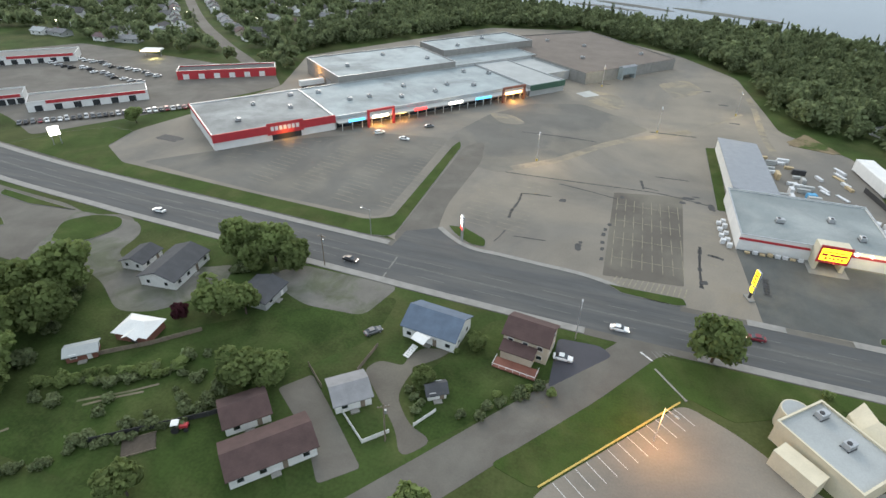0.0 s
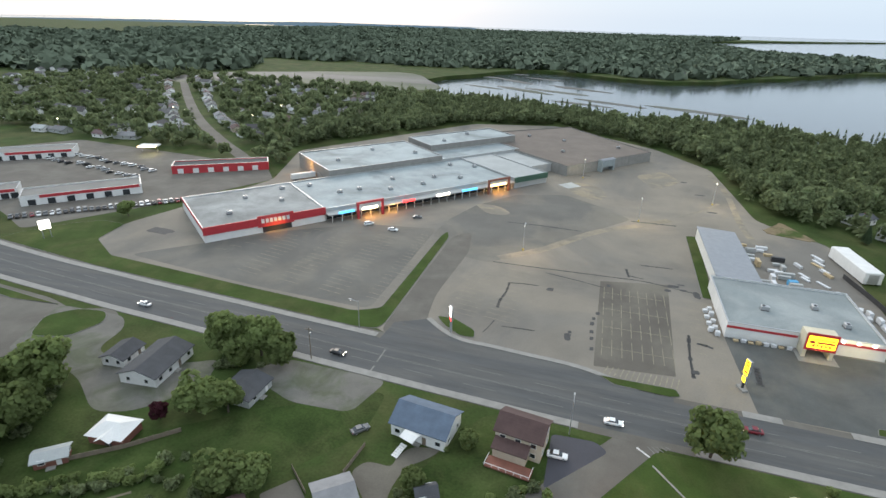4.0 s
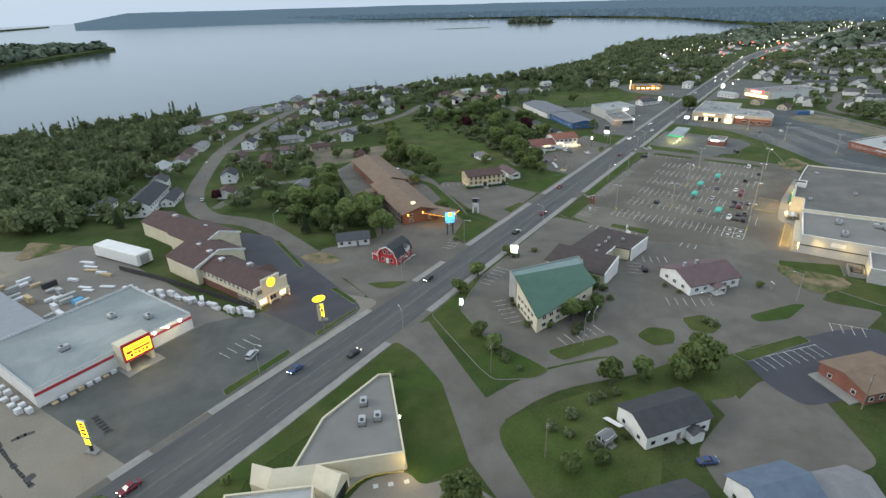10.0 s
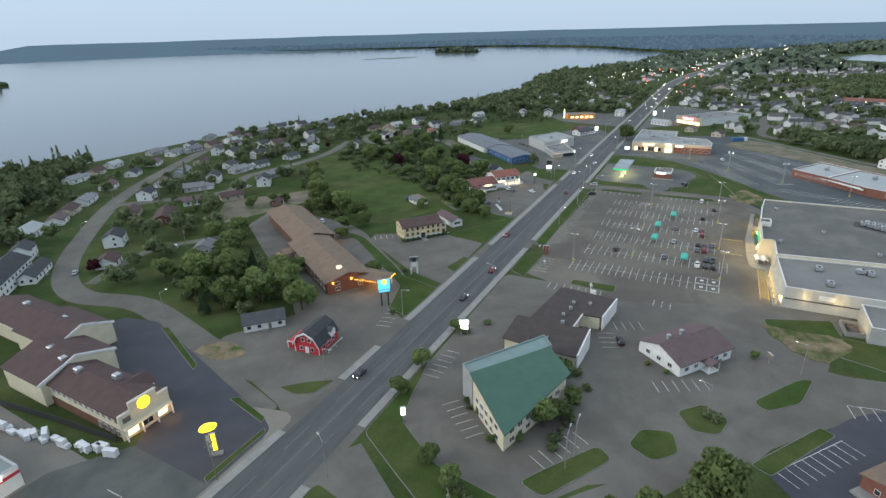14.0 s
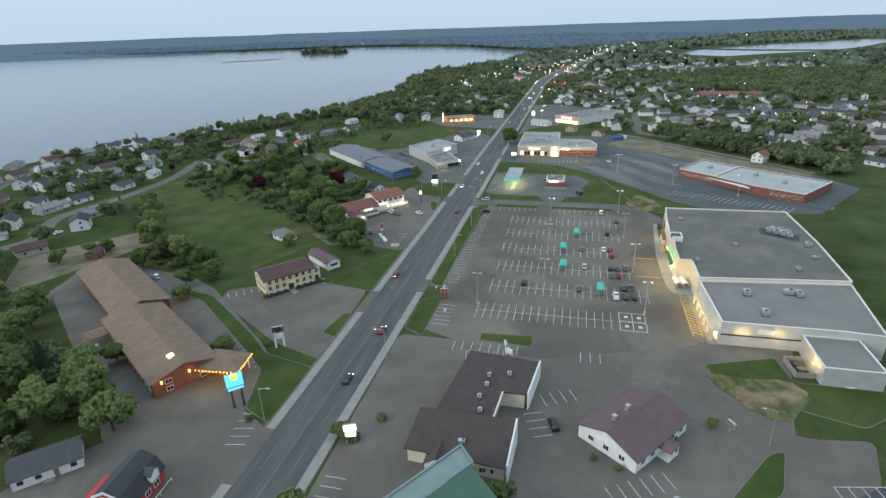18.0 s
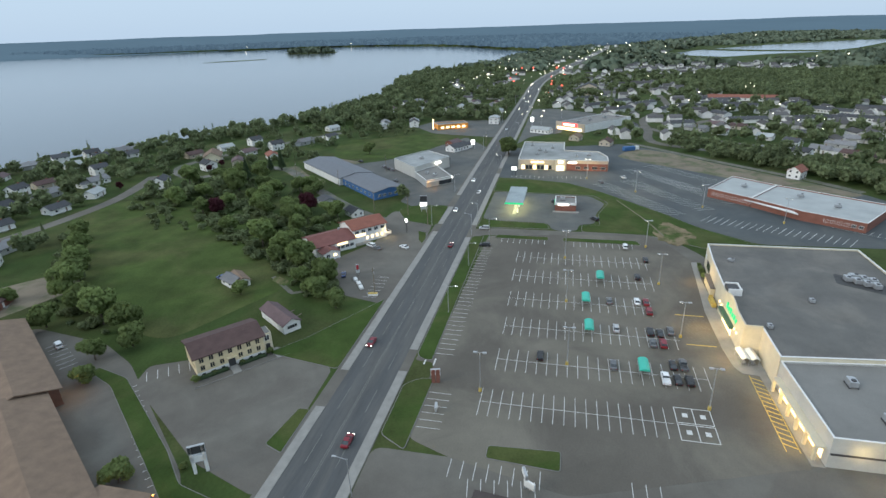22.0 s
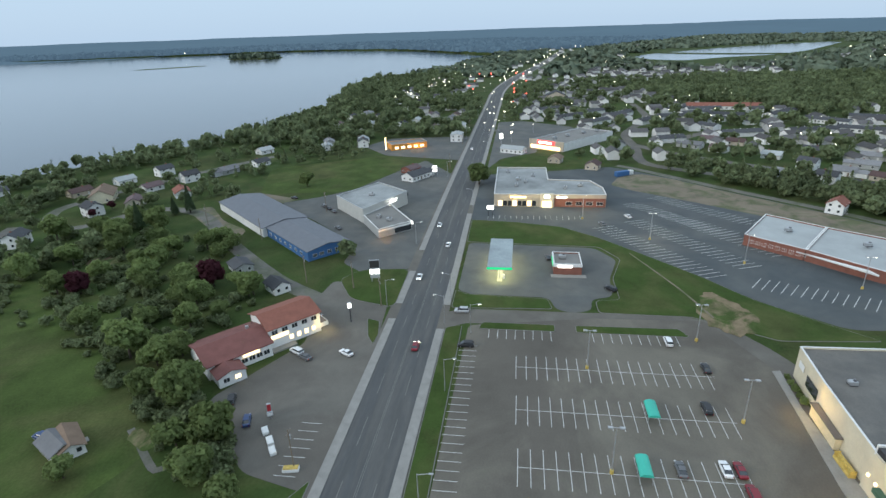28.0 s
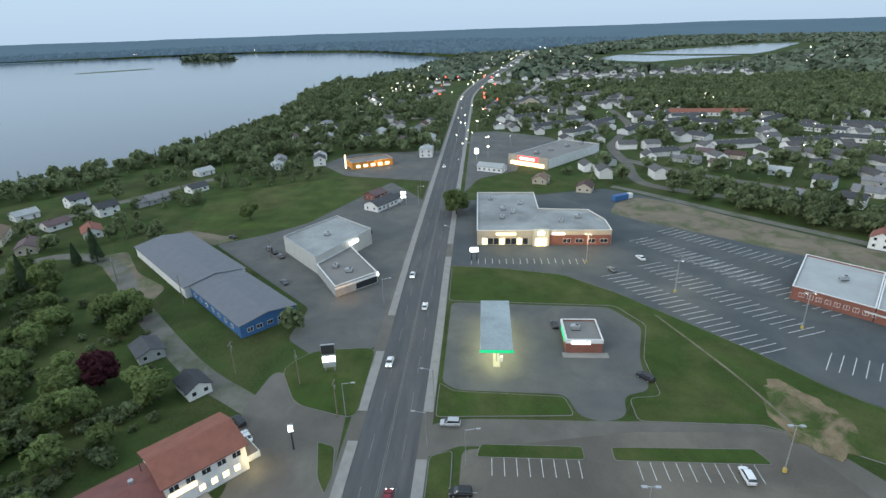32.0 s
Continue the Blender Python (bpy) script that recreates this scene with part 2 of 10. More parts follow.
def glow(name, colour, strength):
    m = bpy.data.materials.new(name)
    m.use_nodes = True
    b = m.node_tree.nodes["Principled BSDF"]
    b.inputs["Base Color"].default_value = (*colour, 1)
    b.inputs["Emission Color"].default_value = (*colour, 1)
    b.inputs["Emission Strength"].default_value = strength
    return m


def let_light_through(m, share):
    """Thin leaves pass part of the light that falls on their other side."""
    n, l = m.node_tree.nodes, m.node_tree.links
    b, o = n["Principled BSDF"], n["Material Output"]
    t, mx = n.new("ShaderNodeBsdfTranslucent"), n.new("ShaderNodeMixShader")
    l.new(b.inputs["Base Color"].links[0].from_socket, t.inputs["Color"])
    mx.inputs["Fac"].default_value = share
    l.new(b.outputs["BSDF"], mx.inputs[1])
    l.new(t.outputs["BSDF"], mx.inputs[2])
    l.new(mx.outputs["Shader"], o.inputs["Surface"])


GRASS = material("grass", (0.042, 0.065, 0.019), 0.95, 0.6, 1.45, 0.06, 1.4, bump=0.5, gloss=0.1, other=(0.062, 0.073, 0.027), patch=0.035)
LAWN = material("lawn", (0.044, 0.071, 0.018), 0.95, 0.7, 1.3, 0.12, 2.2, bump=0.4, gloss=0.1, other=(0.066, 0.08, 0.027), patch=0.05)
MEADOW = material("meadow", (0.055, 0.08, 0.022), 0.95, 0.6, 1.45, 0.08, 1.5, bump=0.6, gloss=0.1, other=(0.072, 0.082, 0.03), patch=0.03)
ASPHALT = material("asphalt", (0.12, 0.11, 0.095), 0.9, 0.82, 1.15, 0.12, 3.0, bump=0.15, gloss=0.3, other=(0.143, 0.134, 0.116), patch=0.05)
ROAD = material("road_asphalt", (0.082, 0.085, 0.086), 0.85, 0.8, 1.18, 0.35, 4.0, bump=0.1, gloss=0.3, stretch=(0.12, 1.2, 1), other=(0.1, 0.1, 0.096), patch=0.2)
OLD_LOT = material("worn_asphalt", (0.226, 0.202, 0.166), 0.92, 0.8, 1.18, 0.03, 2.2, bump=0.1, gloss=0.25, other=(0.16, 0.151, 0.134), patch=0.014)
DARK_LOT = material("dark_asphalt", (0.11, 0.099, 0.083), 0.9, 0.8, 1.2, 0.06, 2.5, bump=0.12, gloss=0.3, other=(0.152, 0.139, 0.113), patch=0.03)
FORECOURT = material("grey_forecourt_asphalt", (0.1, 0.104, 0.1), 0.9, 0.82, 1.16, 0.12, 3.0, bump=0.15, gloss=0.3, other=(0.125, 0.124, 0.113), patch=0.05)
PLAZA_LOT = material("blue_grey_asphalt", (0.066, 0.076, 0.08), 0.88, 0.82, 1.18, 0.08, 3.0, bump=0.12, gloss=0.35, other=(0.088, 0.095, 0.094), patch=0.035)
DUST = material("sand_swept_asphalt", (0.29, 0.25, 0.185), 0.95, 0.8, 1.2, 0.08, 2.0, gloss=0.15, other=(0.2, 0.182, 0.15), patch=0.08, share=0.6)
NEW_LOT = material("fresh_asphalt", (0.045, 0.045, 0.055), 0.75, 0.8, 1.2, 0.15, 3.0, bump=0.1)
PATCH = material("tar_patch", (0.05, 0.05, 0.05), 0.8, 0.6, 1.4, 0.8, 5.0)
GRAVEL = material("gravel", (0.14, 0.133, 0.117), 0.95, 0.75, 1.25, 0.15, 4.0, bump=0.3, other=(0.088, 0.096, 0.062), patch=0.09, share=0.5)
SAND = material("bare_earth", (0.17, 0.14, 0.10), 0.95, 0.75, 1.25, 0.1, 2.5, bump=0.3, other=(0.09, 0.098, 0.045), patch=0.09)
CONCRETE = material("concrete", (0.26, 0.252, 0.232), 0.85, 0.78, 1.12, 0.4, 5.0, bump=0.1)
PAINT = material("road_paint", (0.62, 0.62, 0.6), 0.7, 0.55, 1.2, 1.5, 8.0)
YELLOW_PAINT = material("yellow_paint", (0.55, 0.40, 0.10), 0.7, 0.6, 1.2, 1.5, 8.0)
WORN_TURF = material("worn_turf", (0.21, 0.165, 0.105), 0.95, 0.65, 1.3, 0.25, 3.0, bump=0.4, gloss=0.1, other=(0.06, 0.085, 0.026), patch=0.11, share=0.5)
WORN_YELLOW = material("worn_yellow_paint", (0.25, 0.225, 0.16), 0.8, 0.55, 1.3, 0.8, 5.0)
BROWN_GRAVEL = material("brown_gravel_roof", (0.15, 0.125, 0.105), 0.9, 0.75, 1.2, 0.08, 3.0, bump=0.1)
ROW_ROOF = courses("dark_brown_roof", (0.06, 0.047, 0.043), 0.35, "Z", 0.3, 0.9, 0.8, 1.2)
WORN_PAINT = material("worn_paint", (0.17, 0.168, 0.155), 0.8, 0.6, 1.3, 0.6, 5.0)
WHITE = courses("white_siding", (0.74, 0.74, 0.72), 0.22, "Z", 0.3, tint=0.06)
WHITE_WALL = material("white_wall", (0.72, 0.72, 0.70), 0.7, 0.85, 1.05, 0.3, 3.0)
CREAM = courses("cream_siding", (0.66, 0.60, 0.44), 0.22, "Z", 0.3)
CREAM_WALL = material("cream_stucco", (0.62, 0.56, 0.42), 0.8, 0.85, 1.08, 0.3, 3.0)
BEIGE = courses("beige_siding", (0.48, 0.42, 0.33), 0.22, "Z", 0.3, tint=0.1)
TAN_BRICK = material("tan_brick", (0.66, 0.56, 0.36), 0.85, 0.8, 1.15, 0.5, 8.0)
RED_BRICK = material("red_brick", (0.21, 0.085, 0.06), 0.85, 0.75, 1.2, 0.5, 8.0)
RED = material("red_paint", (0.45, 0.035, 0.045), 0.5, 0.85, 1.1, 0.4, 4.0)
BLUE = courses("blue_siding", (0.045, 0.13, 0.30), 0.3, "Z", 0.3)
GREY_SIDING = courses("grey_siding", (0.38, 0.39, 0.38), 0.22, "Z", 0.3, tint=0.1)
ROOF_GREY = material("grey_membrane", (0.30, 0.315, 0.31), 0.8, 0.65, 1.18, 0.08, 1.5, bump=0.1, other=(0.2, 0.212, 0.208), patch=0.035, share=0.4)
ROOF_BLUE = material("blue_grey_membrane", (0.315, 0.365, 0.375), 0.75, 0.68, 1.15, 0.07, 1.5, other=(0.2, 0.235, 0.24), patch=0.03, share=0.4)
ROOF_PALE = material("pale_gravel_roof", (0.37, 0.39, 0.385), 0.85, 0.8, 1.1, 0.1, 3.0, bump=0.1)
ROOF_DARK = material("dark_gravel_roof", (0.116, 0.112, 0.103), 0.88, 0.75, 1.25, 0.1, 4.0, bump=0.15, other=(0.148, 0.138, 0.122), patch=0.05)
ROOF_MID = material("grey_gravel_roof", (0.195, 0.19, 0.176), 0.88, 0.8, 1.15, 0.1, 4.0, bump=0.15)
SHINGLE_BROWN = courses("brown_shingles", (0.082, 0.049, 0.045), 0.35, "Z", 0.4, 0.9, 0.75, 1.2)
SHINGLE_TAN = courses("tan_shingles", (0.19, 0.132, 0.092), 0.35, "Z", 0.4, 0.9, 0.75, 1.2)
SHINGLE_DARK = courses("charcoal_shingles", (0.055, 0.057, 0.062), 0.35, "Z", 0.4, 0.9, 0.75, 1.2, 0.25)
SHINGLE_BLUE = courses("blue_grey_shingles", (0.105, 0.14, 0.19), 0.35, "Z", 0.4, 0.9, 0.8, 1.2)
SHINGLE_GREY = courses("grey_shingles", (0.20, 0.20, 0.205), 0.35, "Z", 0.4, 0.9, 0.8, 1.15, 0.2)
SHINGLE_MAUVE = courses("mauve_shingles", (0.125, 0.085, 0.087), 0.35, "Z", 0.4, 0.9, 0.8, 1.15)
SHINGLE_RED = courses("red_shingles", (0.235, 0.09, 0.062), 0.35, "Z", 0.4, 0.9, 0.8, 1.15)
GREEN_METAL = courses("green_metal_roof", (0.042, 0.108, 0.074), 0.45, "X", 0.5, 0.45)
GREY_METAL = courses("grey_metal_roof", (0.24, 0.255, 0.275), 0.45, "X", 0.5, 0.5)
SLATE_METAL = courses("slate_metal_roof", (0.125, 0.132, 0.148), 0.5, "X", 0.4, 0.55)
STEEL = material("galvanised_steel", (0.45, 0.46, 0.47), 0.45, 0.85, 1.1, 1.0, 6.0, metal=0.6)
DARK_METAL = material("dark_metal", (0.04, 0.04, 0.042), 0.5, 0.8, 1.2, 1.0, 6.0)
WOOD = material("weathered_wood", (0.20, 0.16, 0.12), 0.85, 0.7, 1.2, 0.8, 8.0)
BARK = material("bark", (0.075, 0.06, 0.045), 0.95, 0.7, 1.3, 2.0, 10.0, bump=0.5)
RUBBER = material("rubber", (0.02, 0.02, 0.02), 0.85)
GLASS = material("window_glass", (0.025, 0.03, 0.035), 0.08, 0.9, 1.1, 0.2, 1.0, gloss=0.9)
LEAF = material("broad_leaves", (0.188, 0.24, 0.092), 0.85, 0.65, 1.35, 0.35, 2.0, random_tint=0.24, gloss=0.1)
LEAF_WOOD = material("woodland_leaves", (0.18, 0.216, 0.113), 0.9, 0.65, 1.4, 0.05, 0.6, island=True, gloss=0.05)
NEEDLE = material("spruce_needles", (0.068, 0.1, 0.052), 0.9, 0.6, 1.4, 0.5, 3.0, random_tint=0.2, gloss=0.1)
PADDOCK = material("paddock_grass", (0.034, 0.056, 0.015), 0.95, 0.6, 1.45, 0.1, 1.6, bump=0.6, gloss=0.1, other=(0.055, 0.072, 0.024), patch=0.06)
STORE_LOT = material("oiled_asphalt", (0.078, 0.083, 0.079), 0.85, 0.8, 1.22, 0.12, 3.0, bump=0.12, gloss=0.35, other=(0.105, 0.105, 0.096), patch=0.05)
ROOF_STORE = material("weathered_store_roof", (0.23, 0.262, 0.262), 0.85, 0.75, 1.15, 0.06, 2.0, bump=0.1, other=(0.29, 0.315, 0.31), patch=0.06)
PLUM = material("plum_leaves", (0.075, 0.026, 0.034), 0.9, 0.6, 1.5, 0.5, 3.0, random_tint=0.15, gloss=0.1)
# greyed, bluer leaf tone: haze over distant woods is put into the colour
HAZY_WOOD = material("distant_woodland", (0.135, 0.165, 0.118), 0.95, 0.65, 1.35, 0.01, 0.08, gloss=0.0)
INN_BRICK = material("brown_brick", (0.15, 0.07, 0.045), 0.85, 0.75, 1.2, 0.5, 8.0)
ROOF_CRIMSON = courses("crimson_shingles", (0.17, 0.068, 0.058), 0.35, "Z", 0.4, 0.9, 0.8, 1.2)
MALL_PATCH = material("patched_asphalt", (0.128, 0.124, 0.112), 0.9, 0.8, 1.18, 0.05, 2.2, bump=0.1, gloss=0.3, other=(0.165, 0.153, 0.13), patch=0.03)
MUD = material("wet_mud", (0.12, 0.118, 0.108), 0.75, 0.6, 1.3, 0.02, 0.3, gloss=0.3, stretch=(0.35, 1, 1), other=(0.07, 0.088, 0.05), patch=0.006)
KERB = material("kerb_concrete", (0.175, 0.17, 0.155), 0.85, 0.78, 1.12, 0.4, 5.0)
PANEL = material("pale_grey_panel", (0.46, 0.46, 0.43), 0.7, 0.85, 1.06, 0.3, 3.0)
ROOF_TEAL = material("teal_grey_roof", (0.17, 0.24, 0.23), 0.7, 0.8, 1.15, 0.2, 3.0)
TEAL = material("teal_shelter", (0.05, 0.42, 0.32), 0.5, 0.9, 1.1, 0.5, 3.0)
GLOW_WHITE = glow("white_sign_light", (1.0, 0.97, 0.9), 2.2)
GLOW_YELLOW = glow("yellow_sign_light", (1.0, 0.72, 0.03), 1.5)
GLOW_RED = glow("red_sign_light", (0.9, 0.05, 0.05), 1.6)
GLOW_ORANGE = glow("orange_lamp", (1.0, 0.42, 0.06), 6.0)
GLOW_GREEN = glow("green_sign_light", (0.02, 0.5, 0.19), 0.55)
GLOW_BLUE = glow("blue_sign_light", (0.08, 0.45, 0.85), 1.05)
GLOW_LAMP = glow("lamp_light", (1.0, 0.93, 0.78), 7.0)
GLOW_SOFFIT = glow("soffit_light", (1.0, 0.97, 0.6), 2.2)
GLOW_WARM = glow("warm_window", (1.0, 0.75, 0.4), 1.6)
for leaf in (LEAF, LEAF_WOOD, NEEDLE, PLUM):
    let_light_through(leaf, 0.5)
# ---- land, water and distance ----
WATER = bpy.data.materials.new("bay_water")
WATER.use_nodes = True
_n, _l = WATER.node_tree.nodes, WATER.node_tree.links
_b = _n["Principled BSDF"]
_b.inputs["Base Color"].default_value = (0.06, 0.075, 0.085, 1)
_b.inputs["Roughness"].default_value = 0.12
_w = _n.new("ShaderNodeTexNoise")
_w.inputs["Scale"].default_value, _w.inputs["Detail"].default_value = 0.35, 4
_g = _n.new("ShaderNodeNewGeometry")
_l.new(_g.outputs["Position"], _w.inputs["Vector"])
_u = _n.new("ShaderNodeBump")
_u.inputs["Strength"].default_value, _u.inputs["Distance"].default_value = 0.12, 0.3
_l.new(_w.outputs["Fac"], _u.inputs["Height"])
_l.new(_u.outputs["Normal"], _b.inputs["Normal"])

SHORE_NEAR = [(-122, 619), (-65, 590), (25, 540), (110, 552), (180, 508), (300, 478), (400, 470), (490, 440), (580, 388), (650, 352), (735, 316), (820, 310), (930, 324),
              (1050, 346), (1235, 340), (1290, 294), (1420, 258), (1800, 176), (2120, 168)]
SHORE_FAR = [(2120, 168), (2400, 350), (2800, 640), (3050, 1200), (2900, 1700), (2640, 2300), (2500, 2900), (1950, 3500), (2500, 3950), (4780, 3600)]
SHORE_WEST = [(-4780, 2500), (-1500, 3200), (676, 3500), (1400, 3900), (1691, 4130), (1300, 3750), (500, 3050), (330, 2700), (456, 1900), (688, 1742), (790, 1573),
              (500, 1330), (275, 1110), (90, 960), (-121, 1040), (-190, 960), (-263, 789), (-222, 680), (-122, 619)]


def ragged(pts, step, size):
    out = []
    for p in spline(pts, step):
        q = p * 0.012
        out.append((p.x + size * noise.noise((q.x, q.y, 3.1)), p.y + size * noise.noise((q.x, q.y, 9.7))))
    return out


land_line = ragged(SHORE_WEST, 30, 14)[:-1] + ragged(SHORE_NEAR, 14, 7)[:-1] + ragged(SHORE_FAR, 50, 20)
land_line += [(4780, -4780), (-4780, -4780)]
solid("ground", Mesh().prism(land_line, -14, 0.0), GRASS, "green grassy ground falling in low banks to the bay", "ground")
solid("water", Mesh().prism([(-4790, -4790), (4790, -4790), (4790, 4790), (-4790, 4790)], -14, -6), WATER, "calm grey-blue bay water at dusk", "water")
solid("lagoon", Mesh().prism(rounded([(1557, -274), (1644, -205), (1770, -205), (1900, -300), (2080, -500), (2240, -720), (2360, -960), (2277, -960), (1840, -660), (1690, -520), (1640, -390)], 30), -1, 0.12), WATER,
      "pale water of a river arm behind the town", "water")
solid("causeway", ribbon(Mesh(), spline([(2010, -240), (1950, -278), (1840, -351), (1770, -440), (1720, -560)], 20), 16, -16, -1, 1.2), GRASS, "low dark causeway across the river arm", "ground")
solid("mud_flat", Mesh().prism(ragged([(-700, 640), (-470, 800), (-330, 870), (-262, 800), (-215, 690), (-330, 640), (-500, 600), (-700, 640)], 25, 8)[:-1], -1, 0.08), MUD,
      "flat wet mud and marsh beside the bay", "ground")
for k in range(16):
    # long low mud bars left by the tide
    f = k / 15
    x, y, r = -330 + 400 * f + random.uniform(-50, 50), 1020 - 330 * f + random.uniform(-110, 90), random.uniform(18, 62)
    a = radians(random.uniform(-42, -18))
    bar = [(x + r * math.cos(i * 0.42) * math.cos(a) - r * 0.17 * math.sin(i * 0.42) * math.sin(a) + 5 * noise.noise((i, k, 0.5)), y + r * math.cos(i * 0.42) * math.sin(a) + r * 0.17 * math.sin(i * 0.42) * math.cos(a) + 3 * noise.noise((i, k, 8.5))) for i in range(15)]
    solid("mud_bar", Mesh().prism(bar, -8, -5.9 + 0.004 * k), MUD, "low wet mud bar laid bare by the tide", "ground")


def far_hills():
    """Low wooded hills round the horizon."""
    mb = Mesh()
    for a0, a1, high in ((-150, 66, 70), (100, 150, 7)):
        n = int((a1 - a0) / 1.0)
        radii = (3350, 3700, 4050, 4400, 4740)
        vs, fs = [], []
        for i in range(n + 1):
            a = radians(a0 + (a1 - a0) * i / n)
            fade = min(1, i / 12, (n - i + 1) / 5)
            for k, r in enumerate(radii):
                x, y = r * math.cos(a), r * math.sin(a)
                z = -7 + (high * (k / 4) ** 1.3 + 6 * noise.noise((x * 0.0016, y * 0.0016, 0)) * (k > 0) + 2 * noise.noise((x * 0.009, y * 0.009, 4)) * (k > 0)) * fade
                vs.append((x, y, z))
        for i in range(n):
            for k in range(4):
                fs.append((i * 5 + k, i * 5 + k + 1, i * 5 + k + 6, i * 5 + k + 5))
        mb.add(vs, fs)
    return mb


# blue-grey base tones, plus a faint blue glow on the backdrop, stand for haze
FAR_HILL = material("far_hills_woodland", (0.088, 0.115, 0.11), 0.95, 0.6, 1.4, 0.004, 0.03, gloss=0.0)
HAZY_BACKDROP = material("hills_backdrop", (0.05, 0.072, 0.082), 0.95, 0.88, 1.12, 0.002, 0.02, gloss=0.0)
HAZY_BACKDROP.node_tree.nodes["Principled BSDF"].inputs["Emission Color"].default_value = (0.42, 0.68, 1.0, 1)
HAZY_BACKDROP.node_tree.nodes["Principled BSDF"].inputs["Emission Strength"].default_value = 0.085
solid("backdrop_hills", far_hills(), HAZY_BACKDROP, "low dark wooded hills on the far shore", "hills")

# ---- main road, its pavements and markings ----
MAIN = spline([(-420, 168), (-237, 136), (-160, 127.5), (-110, 124), (-60, 120.5), (0, 117.2), (60, 115.6), (150, 114.6), (300, 114.4), (400, 114.6), (500, 115.4), (700, 115.4), (860, 115.2),
               (1010, 114), (1160, 100), (1300, 78), (1600, 30), (2100, -40)], 8)


def road_half(p):
    """The carriageway is wider before the mall, where turning lanes join."""
    return 7.9 - 1.1 * min(1, max(0, (p.x - 70) / 80))


def edge_of_road(line, side, out):
    return [p + (q - p) * (road_half(p) + out) for p, q in zip(line, beside(line, side))]


def road_strip(mb, line, side, out0, out1, z0, z1):
    a, b = edge_of_road(line, side, out0), edge_of_road(line, side, out1)
    n = len(line)
    mb.add([(p.x, p.y, z1) for p in a + b] + [(p.x, p.y, z0) for p in a + b],
           [(i, i + 1, n + i + 1, n + i) if side > 0 else (n + i, n + i + 1, i + 1, i) for i in range(n - 1)]
           + [(i, i + 1, 2 * n + i + 1, 2 * n + i) for i in range(n - 1)] + [(n + i, n + i + 1, 3 * n + i + 1, 3 * n + i) for i in range(n - 1)])
    return mb


carriageway = Mesh()
ra, rb = edge_of_road(MAIN, 1, 0), edge_of_road(MAIN, -1, 0)
rn = len(MAIN)
carriageway.add([(p.x, p.y, 0.03) for p in ra + rb], [(rn + i, rn + i + 1, i + 1, i) for i in range(rn - 1)])
solid("road", carriageway, ROAD, "long straight grey asphalt main road with worn lanes", "road")
kerb_n, kerb_s = Mesh(), Mesh()
for mb, side, wide, gaps in ((kerb_n, 1, 2.4, ((-57, 42), (54, 66), (126, 148), (168, 184), (244, 256), (366, 376), (404, 422))), (kerb_s, -1, 2.4, ((6, 30), (114, 134), (261, 269), (363, 375), (472, 482)))):
    piece = []
    for p in spline([tuple(q) for q in MAIN], 2.0):
        if any(a < p.x < b for a, b in gaps):
            if len(piece) > 1:
                road_strip(mb, piece, side, 0, wide, -0.2, 0.15)
            piece = []
        else:
            piece.append(p)
    road_strip(mb, piece, side, 0, wide, -0.2, 0.15)
solid("pavement_ramps", road_strip(road_strip(Mesh(), MAIN, 1, 0, 3.4, -0.2, 0.0285), MAIN, -1, 0, 2.6, -0.2, 0.0285), ASPHALT, "lowered asphalt edge at drives along the main road", "pavement")
solid("pavement_north", kerb_n, CONCRETE, "pale concrete pavement along the main road", "pavement")
solid("pavement_south", kerb_s, CONCRETE, "pale concrete pavement along the main road", "pavement")
lane = Mesh()
for off, w, dash in ((3.5, 0.07, 3), (0.12, 0.06, 0), (-0.28, 0.06, 0), (-3.7, 0.07, 3)):
    edge_a, edge_b = beside(MAIN, off + w), beside(MAIN, off - w)
    for i in range(len(MAIN) - 1):
        if dash and i % 2:
            continue
        a, b, c, d = edge_b[i], edge_b[i + 1], edge_a[i + 1], edge_a[i]
        lane.add([(p.x, p.y, 0.04) for p in (a, b, c, d)], [(0, 1, 2, 3)])
for x in (-52,):
    for y0, y1 in ((112, 114.5), (116.5, 122.8)):
        lane.box(x - 0.25, y0, 0.03, x + 0.25, y1, 0.042)
solid("road_marking", lane, WORN_PAINT, "faded lane lines and stop lines on the main road", "road marking")


CLEAR, STREETS = [], []


def ground_patch(name, pts, mat, label, category, z=0.02, r=3.0, low=-0.2):
    CLEAR.append(pts)
    return solid(name, Mesh().prism(rounded(pts, r), low, z), mat, label, category)


# turning lane before the mall, with a curving pavement
TURN = spline([(-46, 143), (-39.5, 137.6), (-32.5, 134.2), (-23.5, 133.6), (-11.6, 132.6), (-3.5, 132.1), (4.3, 130.9), (11.9, 128.4), (19.1, 126.5), (27, 126.2)], 2.0)
CLEAR.append([(-46, 120), (27, 116)] + [tuple(p) for p in TURN[::-1]])
solid("road_turn_lane", Mesh().prism([tuple(p) for p in TURN] + [(27, 121), (0, 122.5), (-40, 124.5), (-56, 126), (-55, 138)], -0.2, 0.048), ROAD, "widened asphalt turning lane beside the main road", "road")
solid("pavement_curve", ribbon(Mesh(), TURN, 1.7, 0.0, -0.2, 0.15), CONCRETE, "pale concrete pavement curving round the mall car park", "pavement")

# ---- side roads ----
def street(name, pts, width, mat, label, z=0.026):
    STREETS.append((spline(pts, 6), width / 2))
    return solid(name, ribbon(Mesh(), spline(pts, 6), width / 2, -width / 2, -0.2, z), mat, label, "road")


